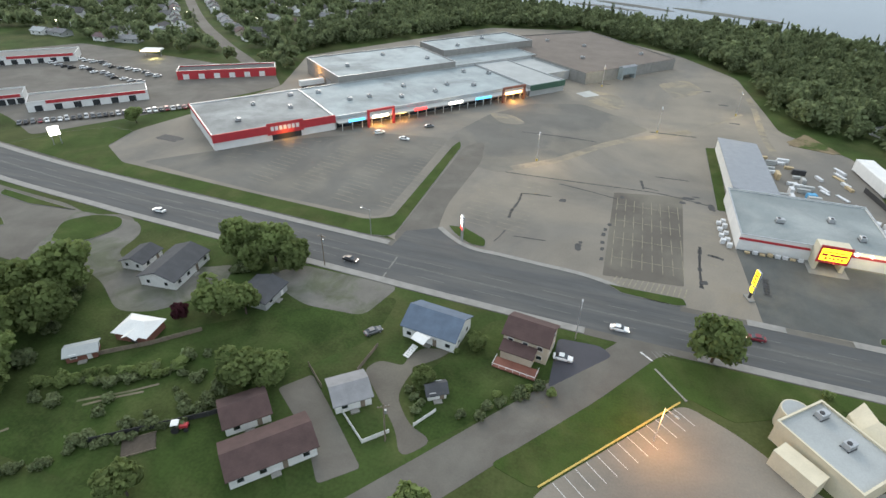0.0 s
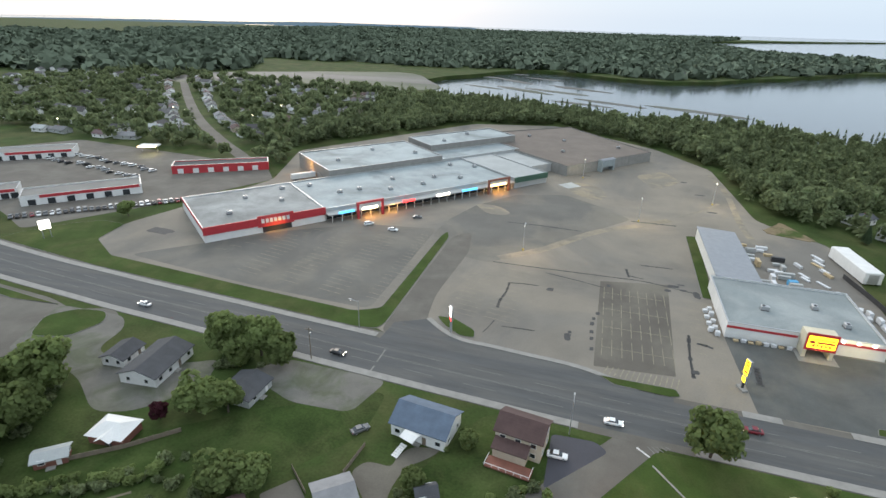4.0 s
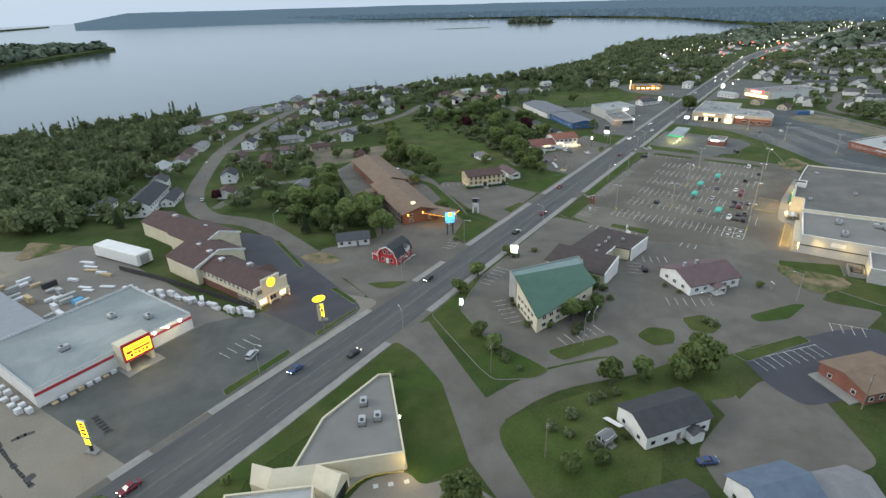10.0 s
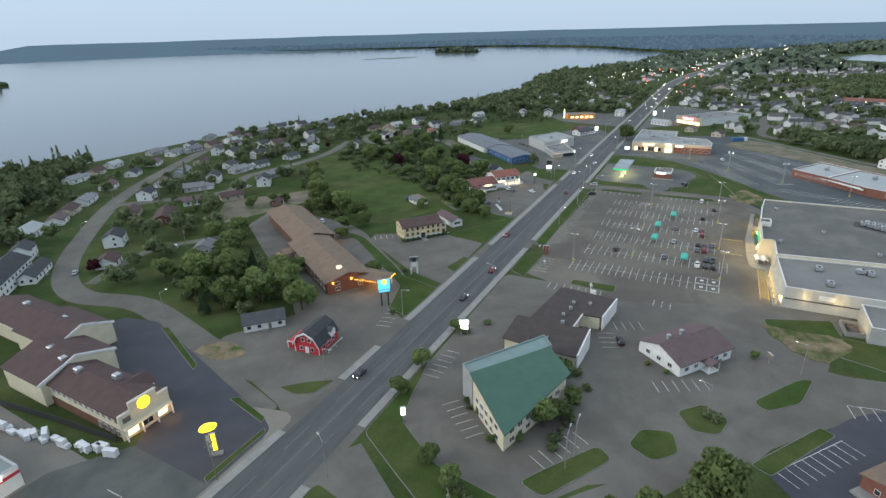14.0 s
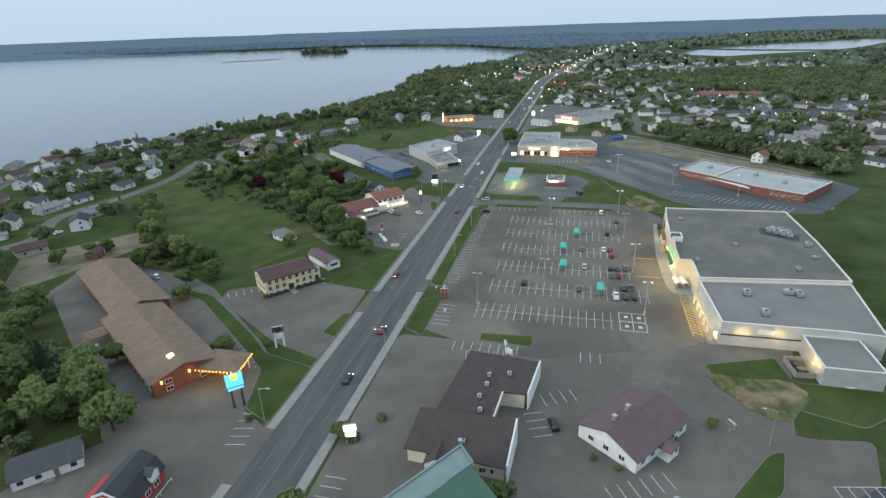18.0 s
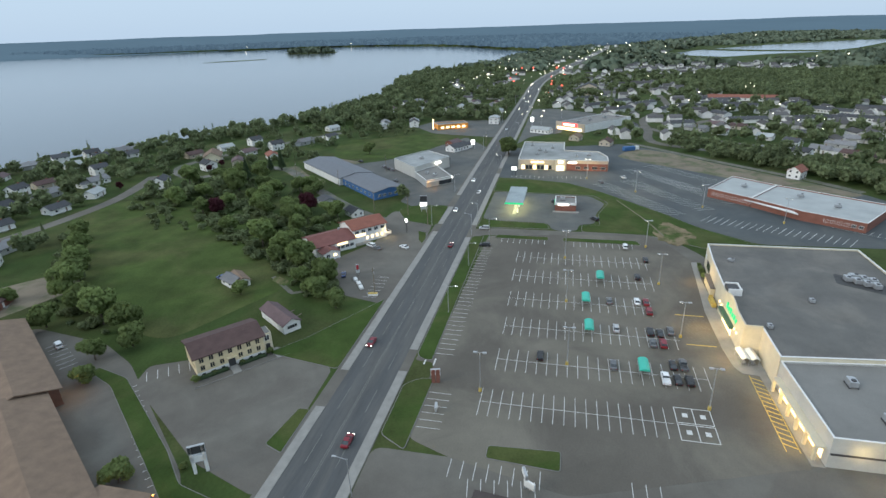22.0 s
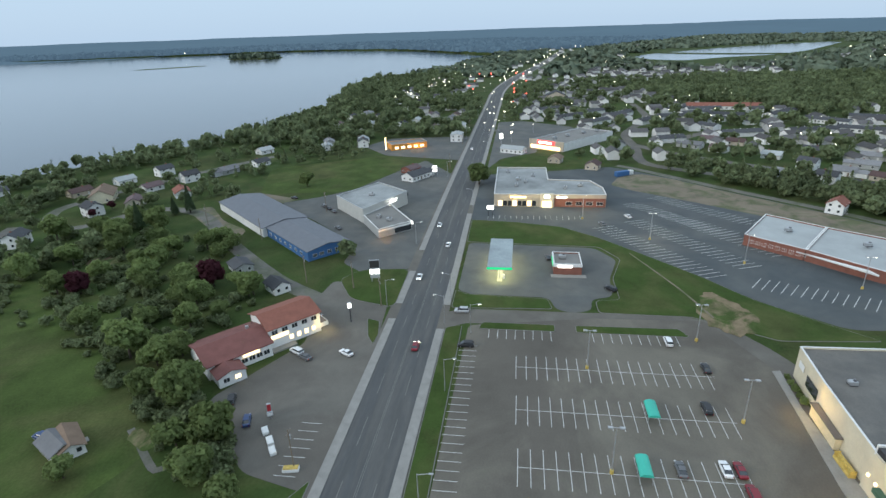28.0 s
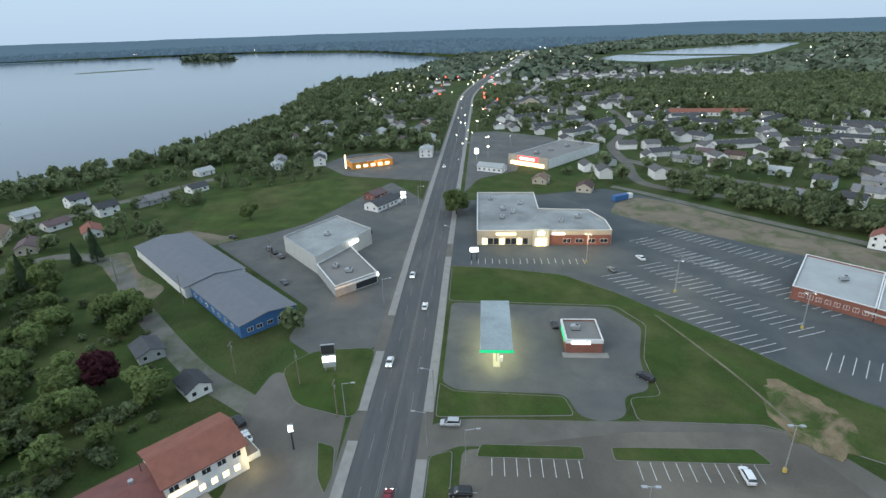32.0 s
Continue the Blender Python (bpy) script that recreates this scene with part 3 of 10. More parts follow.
street("road_side_west", [(18.5, 108), (16, 104), (2.5, 85.9), (-11, 68.4), (-22, 54), (-45, 25), (-80, -15)], 9.4, ASPHALT, "grey asphalt side street running down from the main road")
street("road_side_east", [(124, 107), (110, 86), (101, 72), (92, 56), (84, 40), (72, 8), (66, -30)], 13.5, ASPHALT, "grey asphalt side street running down from the main road")
street("road_cross", [(101, 68), (122, 60), (144, 41), (166, 23), (195, 10), (225, 2), (256, -8), (300, -20)], 8.5, ASPHALT, "narrow grey asphalt lane between lawns and car parks", 0.031)
street("road_court", [(150, 30), (138, 20), (128, 8), (120, -8), (110, -30)], 7, ASPHALT, "short grey asphalt lane between houses", 0.029)
street("road_hill", [(134, 125), (141, 140), (143, 165), (155, 215), (150, 246), (162, 275), (190, 308), (234, 350), (284, 383), (345, 415), (423, 452)], 9.5, ASPHALT,
       "curving residential street towards the bay")
street("road_lane", [(158, 252), (192, 262), (224, 243), (262, 250)], 5, GRAVEL, "pale gravel lane beside trees", 0.022)
street("road_crescent", [(232, 345), (276, 306), (310, 322), (350, 316), (392, 316), (440, 330)], 7.5, ASPHALT, "residential crescent between small houses", 0.022)
street("road_terraces", [(859, -39), (765, -35), (706, -12), (672, 0), (624, 1), (591, 5), (572, 1), (557, -17), (546, -36)], 7, ASPHALT, "residential street curving behind the shops", 0.021)
street("road_bluff", [(366, 128), (371, 140), (380, 155), (394, 175), (431, 214), (463, 244), (470, 275), (440, 300), (470, 330), (540, 300), (600, 262)], 6.6, GRAVEL, "gravel back lane with patches of bare earth", 0.022)
street("road_supermarket", [(366, 107), (369.5, 100), (370, 60), (371, 36), (362, 22), (342, 12)], 9, ASPHALT, "access road beside the supermarket car park", 0.027)
street("road_town", [(700, 112), (690, 70), (650, 14), (600, -25), (560, -70)], 8, ASPHALT, "street between terraces of small houses", 0.022)
street("road_town", [(640, -25), (690, -80), (690, -170), (640, -260)], 8, ASPHALT, "street between terraces of small houses", 0.023)
street("road_west_hills", [(-190, 270), (-232, 306), (-268, 335), (-340, 400), (-430, 495), (-560, 640)], 9, ASPHALT, "straight residential street among trees")
street("road_far", [(1250, 85), (1300, -60), (1300, -250), (1360, -470)], 9, ASPHALT, "street through the distant town", 0.022)
street("road_school", [(570, 22), (556, 8), (520, -24), (478, -64), (452, -84)], 5, GRAVEL, "bare gravel edge behind the school car park", 0.018)

# bare earth worn through the turf
def worn(pts, z=0.205):
    """A ragged stretch of thin turf with the earth showing through."""
    cx, cy = sum(p[0] for p in pts) / len(pts), sum(p[1] for p in pts) / len(pts)
    edge = rounded(pts, 4)
    q = []
    for x, y in edge:
        k = 1 + 0.22 * noise.noise((x * 0.35, y * 0.35, 3.0)) + 0.14 * noise.noise((x * 1.1, y * 1.1, 8.0))
        q.append((cx + (x - cx) * k, cy + (y - cy) * k))
    solid("bare_patch", Mesh().prism(q, z - 0.2, z), WORN_TURF, "bare earth showing through thin turf", "ground")


# ---- car parks ----
ground_patch("car_park_mall", [(-200, 178), (-197, 160), (-180, 148.5), (-110, 143), (-68, 139), (-57, 131.2), (-45, 130), (-20, 128.6), (0, 127.4), (30, 126.2), (60, 125.8), (132, 123.4), (128, 140), (120, 150), (98, 150),
                               (104, 258), (79, 284), (77, 315), (72, 382), (40, 434), (-39, 498), (-110, 478), (-200, 330), (-178, 262), (-192, 205)], OLD_LOT,
             "wide sand-swept grey-brown asphalt car park with faded stalls", "car park", 0.03, 6)
ground_patch("car_park_patch", [(-172, 152), (-128, 195), (-100, 214), (-66, 220), (-66, 143), (-112, 145)], MALL_PATCH, "darker resurfaced part of the mall car park", "car park", 0.036, 4)
ground_patch("car_park_patch", [(-36, 192), (-17.4, 214.3), (-1.2, 237), (19.5, 264), (6.3, 278), (-14.3, 293), (-40, 284), (-57, 258), (-64, 235), (-66, 214), (-56, 196)], MALL_PATCH, "darker resurfaced part of the mall car park", "car park", 0.037, 3)
ground_patch("car_park_patch", [(7, 190), (31, 195), (28.5, 136), (6.5, 134)], DARK_LOT, "dark resurfaced strip of faded parking stalls", "car park", 0.036, 0.5)
ground_patch("car_park_drive", [(-57.4, 130.6), (-57, 214), (-50, 222), (-46, 200), (-48, 160), (-46, 143), (-39, 129.7)], ASPHALT, "asphalt drive into the mall car park", "car park", 0.042, 5)
ground_patch("car_park_store", [(47, 126), (122, 125.5), (106, 152), (92, 162), (45, 163)], STORE_LOT, "grey asphalt forecourt of the hardware store", "car park", 0.037, 1)
ground_patch("car_park_motel", [(105, 126), (124, 126), (127, 131), (138, 165), (149, 200), (146, 214), (132, 214), (119, 158), (106, 152)], NEW_LOT, "fresh black asphalt drive of the motel", "car park", 0.045, 2)
ground_patch("lane_apron", [(138, 55), (150, 50), (160, 40), (181.5, 20.5), (196, 14), (208.4, 8.5), (206, -1), (208, -14), (193, -9), (181, 4.5), (163, 21.5), (150, 34)], ASPHALT, "wide asphalt mouth of a lane between car parks", "lane", 0.0325, 3)
ground_patch("lane_edge", [(126, 129), (132, 131), (150, 193), (151, 204), (146, 204), (133.4, 165), (124, 133)], ASPHALT, "cracked asphalt between a street and a dark car park", "lane", 0.0215, 1)
worn([(141.3, 175), (151, 167), (147, 155), (140, 161)], 0.045)
ground_patch("car_park_barn", [(129, 122), (182, 122), (190, 148), (172, 160), (150, 172), (142, 160)], ASPHALT, "grey asphalt yard beside a red barn shop", "car park", 0.024, 3)
ground_patch("car_park_inn", [(176, 122), (184, 123), (190, 134), (205, 134), (217, 143), (250, 184), (258, 200), (262, 230), (246, 246), (232, 240), (196, 190), (184, 172), (172, 160), (170, 140)],
             ASPHALT, "grey asphalt car park round the inn", "car park", 0.023, 3)
ground_patch("car_park_office", [(214, 124), (258, 126), (266, 146), (250, 178), (242, 176), (220, 142)], ASPHALT, "cracked asphalt car park of the office block", "car park", 0.027, 2)
ground_patch("yard_sand", [(228, 262), (262, 290), (303, 256), (290, 240), (262, 250)], SAND, "bare earth yard behind the inn", "yard", 0.02, 4)
ground_patch("car_park_green_roof", [(134, 104), (232, 105), (232, 60), (262, 20), (286, 10), (284, -12), (255, -8), (190, 14), (150, 44), (118, 70)], ASPHALT,
             "grey asphalt car park shared by small shops", "car park", 0.022, 3)
ground_patch("car_park_supermarket", [(232, 88), (236, 98), (266, 99), (266, 105), (285, 100), (364, 98), (371, 60), (372, 27), (345, 16), (244, 10), (226, 62)], DARK_LOT,
             "wide asphalt supermarket car park with white stalls", "car park", 0.034, 2)
ground_patch("car_park_fuel", [(388, 104), (385, 100), (384, 73), (376, 71), (374, 66), (376, 60), (384, 59), (386, 52), (400, 51), (417, 46), (429, 53), (432, 104)], FORECOURT,
             "asphalt forecourt of the filling station", "car park", 0.034, 3)
ground_patch("car_park_plaza", [(460, 106), (457, 84), (452, 64), (439, 48), (420, 32), (386, 6), (370, -12), (372, -60), (420, -96), (447, -84), (474, -61), (498, -39), (516, -22), (538, -4), (553, 11), (566, 27), (556, 60), (545, 106)], PLAZA_LOT,
             "large asphalt plaza car park with white stalls", "car park", 0.024, 4)
solid("gravel_strip", Mesh().prism(rounded([(524, 33), (513, 23), (493, -3), (471, -29), (452, -52), (441, -70), (447, -83), (474, -60), (498, -38), (516, -21), (538, -3), (549, 12), (540, 26)], 4), -0.1, 0.034), SAND, "sandy gravel along the edge of the plaza car park", "ground")
ground_patch("yard_blue", [(483, 211), (491, 202), (503, 232), (495, 238)], SAND, "bare earth beside the blue hall", "yard", 0.019, 3)
ground_patch("car_park_blue", [(404, 124), (470, 124), (545, 124), (584, 148), (553, 161), (512, 177), (496, 192), (484, 210), (427, 151), (408, 152), (398, 140)], FORECOURT, "cracked asphalt yard before the blue hall", "car park", 0.024, 3)
ground_patch("car_park_diner", [(296, 124), (352, 124), (384, 127), (392, 150), (375, 152), (350, 145), (322, 160), (300, 140)], ASPHALT, "cracked asphalt car park before the diner", "car park", 0.026, 3)
ground_patch("yard_blue", [(470, 256), (477, 246), (455, 228), (442, 209), (428, 208), (446, 232)], SAND, "bare earth yard behind the blue hall", "yard", 0.019, 4)
ground_patch("car_park_orange", [(585, 124), (672, 124), (664, 190), (632, 205), (600, 180)], FORECOURT, "car park of an orange drive-in diner", "car park", 0.024, 4)
ground_patch("car_park_market", [(560, 104), (742, 104), (748, 82), (715, 40), (690, 32), (627, 70), (608, 72), (590, 96)], FORECOURT, "car park of a low supermarket", "car park", 0.0285, 4)
ground_patch("car_park_bank", [(26, 91), (0, 61), (-4, 50), (10, 32), (60, 30), (82, 50), (84, 63), (77.3, 68.3), (79, 73), (72.5, 79), (61, 78.5), (54, 73.5), (46, 78), (36, 86)], OLD_LOT, "asphalt car park of the bank with white stalls", "car park", 0.028, 3)
ground_patch("car_park_clinic", [(160, 20), (188, -1), (196, -12), (176, -26), (146, 4), (150, 12)], NEW_LOT, "dark asphalt car park with white stalls", "car park", 0.036, 3)
ground_patch("car_park_brown", [(-2, 103), (8, 103.5), (11, 101), (-2, 86)], NEW_LOT, "black asphalt driveway beside a brown house", "driveway", 0.03, 1.5)
ground_patch("driveway", [(-42, 78), (-40, 82), (-34, 82), (-34, 85), (-32, 89), (-25, 90.5), (-27, 87), (-31, 83), (-32, 78), (-32, 73), (-27, 67), (-21, 65), (-26, 59), (-29, 65), (-36, 72)], DARK_LOT, "dark grey driveway curving past a garage", "driveway", 0.021, 3)
ground_patch("driveway", [(-57, 67), (-52, 73), (-44, 66), (-32, 55), (-38, 49.5), (-45, 58)], ASPHALT, "grey driveway beside a brown-roofed house", "driveway", 0.021, 1)
ground_patch("yard_gravel", [(-84, 101), (-76, 110), (-46, 109.5), (-50, 95), (-66, 94)], GRAVEL, "grey gravel patch beside the main road", "yard", 0.02, 3)
ground_patch("car_park_west", [(-420, 150), (-240, 124), (-200, 118), (-168, 115.5), (-156, 112), (-145, 116.5), (-138, 114), (-142, 98), (-152, 84), (-260, 90), (-420, 110)], ASPHALT, "wide asphalt yard south of the road", "car park", 0.02, 4)
ground_patch("driveway", [(-162, 113), (-137, 114), (-131, 108), (-130, 97), (-119, 94), (-100, 100), (-94, 104), (-90, 92), (-100, 79), (-109, 76), (-123, 85), (-140, 90), (-153, 88)], GRAVEL, "worn grey yard round a bungalow", "driveway", 0.022, 4)
ground_patch("car_park_dealer", [(-420, 220), (-262, 170), (-236, 158), (-205, 205), (-178, 262), (-196, 284), (-262, 292), (-360, 300)], ASPHALT, "asphalt yard of a car dealer", "car park", 0.02, 4)
ground_patch("meadow", [(262, 182), (305, 162), (330, 190), (372, 222), (392, 306), (366, 318), (330, 292), (270, 214)], MEADOW, "open green field of mown grass", "field", 0.015, 8)
ground_patch("meadow", [(515, 150), (560, 140), (600, 180), (560, 250), (500, 230), (505, 190)], MEADOW, "open green field beside houses", "field", 0.015, 8)
ground_patch("meadow", [(560, 104), (585, 100), (600, 60), (570, 30), (560, 60)], LAWN, "green lawn behind the plaza", "lawn", 0.016, 4)
for pts in ([(-152, 36), (-62, 36), (-40, 44), (-60, 68), (-44, 88), (-44, 106), (-70, 90), (-92, 74), (-140, 84)], [(-24, 62), (-15, 72), (-4, 86), (8, 104), (-18, 106), (-24, 92), (-30, 78)]):
    solid("lawn", Mesh().prism(rounded(pts, 5), -0.1, 0.012), PADDOCK, "dark green rough lawn beside houses", "lawn")


# ---- grassed kerbed islands ----
def island(pts, label="grassed island with a pale concrete kerb", r=2.5, mat=LAWN):
    rim = rounded(pts, r)
    ob = thing("grass_island", label, "island", kind="structure")
    mid = Vector((sum(p[0] for p in rim) / len(rim), sum(p[1] for p in rim) / len(rim)))
    part("kerb", Mesh().prism(rim, -0.1, 0.15), KERB, ob, "pale concrete kerb")
    inner = []
    k = len(rim)
    for i, p in enumerate(rim):
        d = Vector(rim[(i + 1) % k]) - Vector(rim[i - 1])
        nrm = Vector((-d.y, d.x)).normalized() * 0.2
        q = Vector(p) + nrm
        if not inside(q.x, q.y, rim):
            q = Vector(p) - nrm
        inner.append(tuple(q))
    part("turf", Mesh().prism(inner, 0.0, 0.19), mat, ob, "green turf")
    return ob


island([(-236, 147), (-176, 139.5), (-112, 135), (-66, 131.5), (-59, 132.5), (-57.5, 136), (-58, 212), (-60.5, 219), (-62, 212), (-62.5, 145), (-70, 140.5), (-112, 143.5), (-178, 149), (-196, 160), (-199, 177),
        (-212, 178), (-226, 166)], "long grassed verge with a pale kerb between road and car park", 2)
island([(-43.5, 146), (-40, 141.6), (-33.5, 136.8), (-28.7, 137), (-29.6, 141.4), (-37.8, 146.4)], r=1.5)
island([(8, 130), (12, 127), (26, 126), (29, 127), (28, 130)], r=0.8)
island([(43, 250), (48, 251), (46, 188), (42, 188)], r=1)
island([(73, 126.5), (95, 126.5), (96, 129), (74, 129.5)], r=0.8)
island([(105, 126.5), (123, 126.5), (124, 128), (106, 128.5)], r=0.5)
island([(138, 136.5), (137.2, 130), (140, 125.5), (147.5, 124), (143, 131)], r=1.5)
island([(146.4, 195), (148, 193), (136.4, 166), (133.8, 164.6)], r=0.6)
island([(128.6, 145), (130.4, 143), (127, 130.5), (125, 130)], r=0.6)
island([(133, 104.7), (158, 105), (168, 104.8), (150, 101), (140.5, 98.5), (131, 84), (128, 66), (126.5, 61), (121.5, 63), (115, 72), (117.5, 78), (125.5, 92)], r=2)
island([(134, 66), (132, 60), (149, 49), (152, 53), (140, 62)], r=2)
island([(155, 47), (162, 45), (164, 38), (157, 36), (152, 41)], r=2)
island([(172, 38), (178, 32), (174, 26), (167, 28), (166, 34)], r=2)
island([(184, 21), (199, 10), (201, 6), (188, 10), (181, 18)], r=2)
island([(160, 22), (180, 7), (178, 4), (158, 18)], r=1)
island([(232, 97.8), (258.6, 97.3), (258.2, 101), (254.8, 104.7), (236, 104.7)], r=1.4)
island([(233, 80), (237, 80), (238, 64), (232, 64)], r=1)
island([(266.5, 99.8), (267, 103), (269, 104.8), (362, 105), (364, 100), (358, 99.9), (276, 99.9)], "grassed verge between the main road and the supermarket car park", 1.5)
island([(362, 95), (366, 94), (366, 72), (362, 72)], r=1)
island([(362, 66), (366, 66), (366.5, 36), (362, 34)], r=1)
island([(374.5, 104.7), (376, 72), (383, 73.5), (384.5, 101), (388, 104.7)], r=1.5)
island([(374.5, 58), (383, 58), (384, 50), (400, 50), (418, 44.5), (430, 51), (433, 105), (461.5, 105.4), (459, 85), (453.5, 64.5), (440, 49), (421, 33), (404, 19), (387.6, 8), (372, -8), (364, -18), (362, 10), (374, 30)],
       "wide green bank with a pale kerb beside the filling station", 2)
island([(373, 123.5), (378, 140), (393, 148.5), (402, 142), (404, 124)], "round green island with a sign beside the road", 4)
island([(365.5, 130.5), (364, 126), (356, 124.4), (350.5, 124.8), (355, 127.6)], r=1)
island([(186, 124), (210, 124), (214, 141), (222, 150), (244, 180), (247, 192), (244, 192), (240, 182), (214, 148), (206, 138), (190, 133)], r=1.5)
island([(226, 124.4), (241, 124.4), (241, 127.5), (228, 129.5)], r=0.8)
island([(262, 148), (272, 140), (300, 124.4), (258, 124.4)], r=2)
island([(200, 150), (206, 162), (196, 166), (188, 160)], r=2)
island([(232, 17), (239, -2.5), (228, -4), (227.8, -24.5), (239, -31), (300, -40), (300, -60), (232, -40), (212, -14), (218, 4), (225, 15)], "green lawn beside the supermarket", 1.5)
ground_patch("lawn", [(21.5, 104.6), (52, 105), (115.5, 104.8), (113.5, 96), (107, 83), (88, 63), (77.5, 68.5), (79, 73.5), (97, 95.5), (60, 100.5), (36, 89), (27, 93), (-1, 61), (-9.5, 63.5), (-5.3, 68.5), (8.6, 86)], LAWN, "green lawn round the bank", "lawn", 0.06, 1.5)
ground_patch("lawn", [(96.5, 60), (101, 63), (107, 61.3), (131, 44.5), (146, 36), (158, 24), (141.5, 17.8), (125, 36), (113, 29), (97, 26), (84, 43), (90.5, 52)], MEADOW, "rough green lawn beside a white house", "lawn", 0.034, 3)
ground_patch("driveway", [(141.3, 17.4), (127, 21), (117, 23), (108, 16), (118, 2), (134, -10), (154, 2), (152, 14)], ASPHALT, "grey asphalt yard between houses", "driveway", 0.0335, 3)

island([(-154, 96), (-160, 106), (-154, 113), (-144, 114.5), (-139.5, 109), (-143, 99)], r=3)
island([(-188, 92), (-194, 99), (-181, 102), (-174, 98)], r=2)
island([(-198, 116.5), (-179, 114.6), (-162, 113), (-180, 111), (-196, 113)], r=1)

for pts in ([(229, 18.3), (227.5, 10.9), (228, -1.4), (223.6, -7), (210.4, 2.6), (213, 8.6), (221.9, 15.1)],
            [(392, 22), (384, 13), (375, 10), (367, 14), (363, 20), (368, 26), (381, 28)], [(78, 268), (90, 286), (100, 262)]):
    worn(pts)
solid("footpath", ribbon(Mesh(), spline([(424, 40), (405, 33), (390, 28), (374, 24)], 3), 0.35, -0.35, 0, 0.21), SAND, "narrow trodden path across a green bank", "path")
for pts in ([(-94, 50.5), (-91, 52.6), (-86, 56), (-81.5, 59.8)], [(-92, 50), (-88, 53.4), (-83, 57)], [(-106, 35), (-103, 38), (-100.5, 41)]):
    solid("footpath", ribbon(Mesh(), spline(pts, 1.5), 0.28, -0.28, 0, 0.05), SAND, "thin streak of trodden earth in rough grass", "path")
for pts in ([(322, 176), (326, 170), (330, 173), (327, 181)], [(396, 250), (404, 244), (410, 252), (402, 262)], [(307, 172), (303, 164), (306, 162), (311, 171)]):
    worn(pts, 0.06)
# ---- parts of buildings ----
MESHES = {}


def shared(key, make, mat):
    if key not in MESHES:
        MESHES[key] = make().data(key[0], mat)
    return MESHES[key]


def placed(name, data, parent, x, y, z, ang=0, label=""):
    ob = part(name, data, None, parent, label)
    ob.matrix_basis = pose(x, y, z, 0, 0, ang)
    return ob


def plain_window(parent, x, y, z, w, h, ang=0):
    """A framed window as one mesh, for houses that stay far off."""
    key = ("plain_window", w, h)
    if key not in MESHES:
        b, t = 0.09, 0.1
        mb = Mesh().box(-w / 2, -0.05, -h / 2, w / 2, 0, h / 2)
        mb.box(-w / 2 - b, -t, -h / 2 - b, w / 2 + b, 0, -h / 2).box(-w / 2 - b, -t, h / 2, w / 2 + b, 0, h / 2 + b)
        mb.box(-w / 2 - b, -t, -h / 2, -w / 2, 0, h / 2).box(w / 2, -t, -h / 2, w / 2 + b, 0, h / 2)
        me = mb.data("window", GLASS)
        me.materials.append(WHITE_WALL)
        for i, p in enumerate(me.polygons):
            p.material_index = 0 if i < 6 else 1
        MESHES[key] = me
    return placed("window", MESHES[key], parent, x, y, z, ang)


def window(parent, x, y, z, w, h, ang=0, pane=None, frame_mat=None):
    """A window that faces -y before it is turned by ang, its middle at x, y, z."""
    fm, pm = frame_mat or WHITE_WALL, pane or GLASS

    def frame_mesh():
        b, t = 0.09, 0.12
        mb = Mesh().box(-w / 2 - b, -t, -h / 2 - b, w / 2 + b, 0, -h / 2).box(-w / 2 - b, -t, h / 2, w / 2 + b, 0, h / 2 + b)
        mb.box(-w / 2 - b, -t, -h / 2, -w / 2, 0, h / 2).box(w / 2, -t, -h / 2, w / 2 + b, 0, h / 2)
        if w > 1.0:
            mb.box(-0.04, -t, -h / 2, 0.04, 0, h / 2)
        return mb

    ob = placed("window", shared(("window", w, h, fm.name), frame_mesh, fm), parent, x, y, z, ang)
    p = part("pane", shared(("pane", w, h, pm.name), lambda: Mesh().box(-w / 2, -0.05, -h / 2, w / 2, 0.0, h / 2), pm), None, ob)
    return ob


def door(parent, x, y, w=1.0, h=2.05, ang=0, mat=None, z=0.1):
    mat = mat or DARK_METAL
    return placed("door", shared(("door", w, h, mat.name), lambda: Mesh().box(-w / 2, -0.08, 0, w / 2, 0, h), mat), parent, x, y, z, ang)


def inset(pts, d):
    n = len(pts)
    area = sum(pts[i][0] * pts[(i + 1) % n][1] - pts[(i + 1) % n][0] * pts[i][1] for i in range(n))
    s = 1 if area > 0 else -1
    out = []
    for i in range(n):
        a, b, c = Vector(pts[i - 1]), Vector(pts[i]), Vector(pts[(i + 1) % n])
        u, w = (b - a).normalized(), (c - b).normalized()
        nu, nw = Vector((-u.y, u.x)) * s, Vector((-w.y, w.x)) * s
        m = (nu + nw)
        m = m / max(0.3, m.length_squared / 2) if m.length > 1e-6 else nu
        out.append(tuple(b + m * d))
    return out


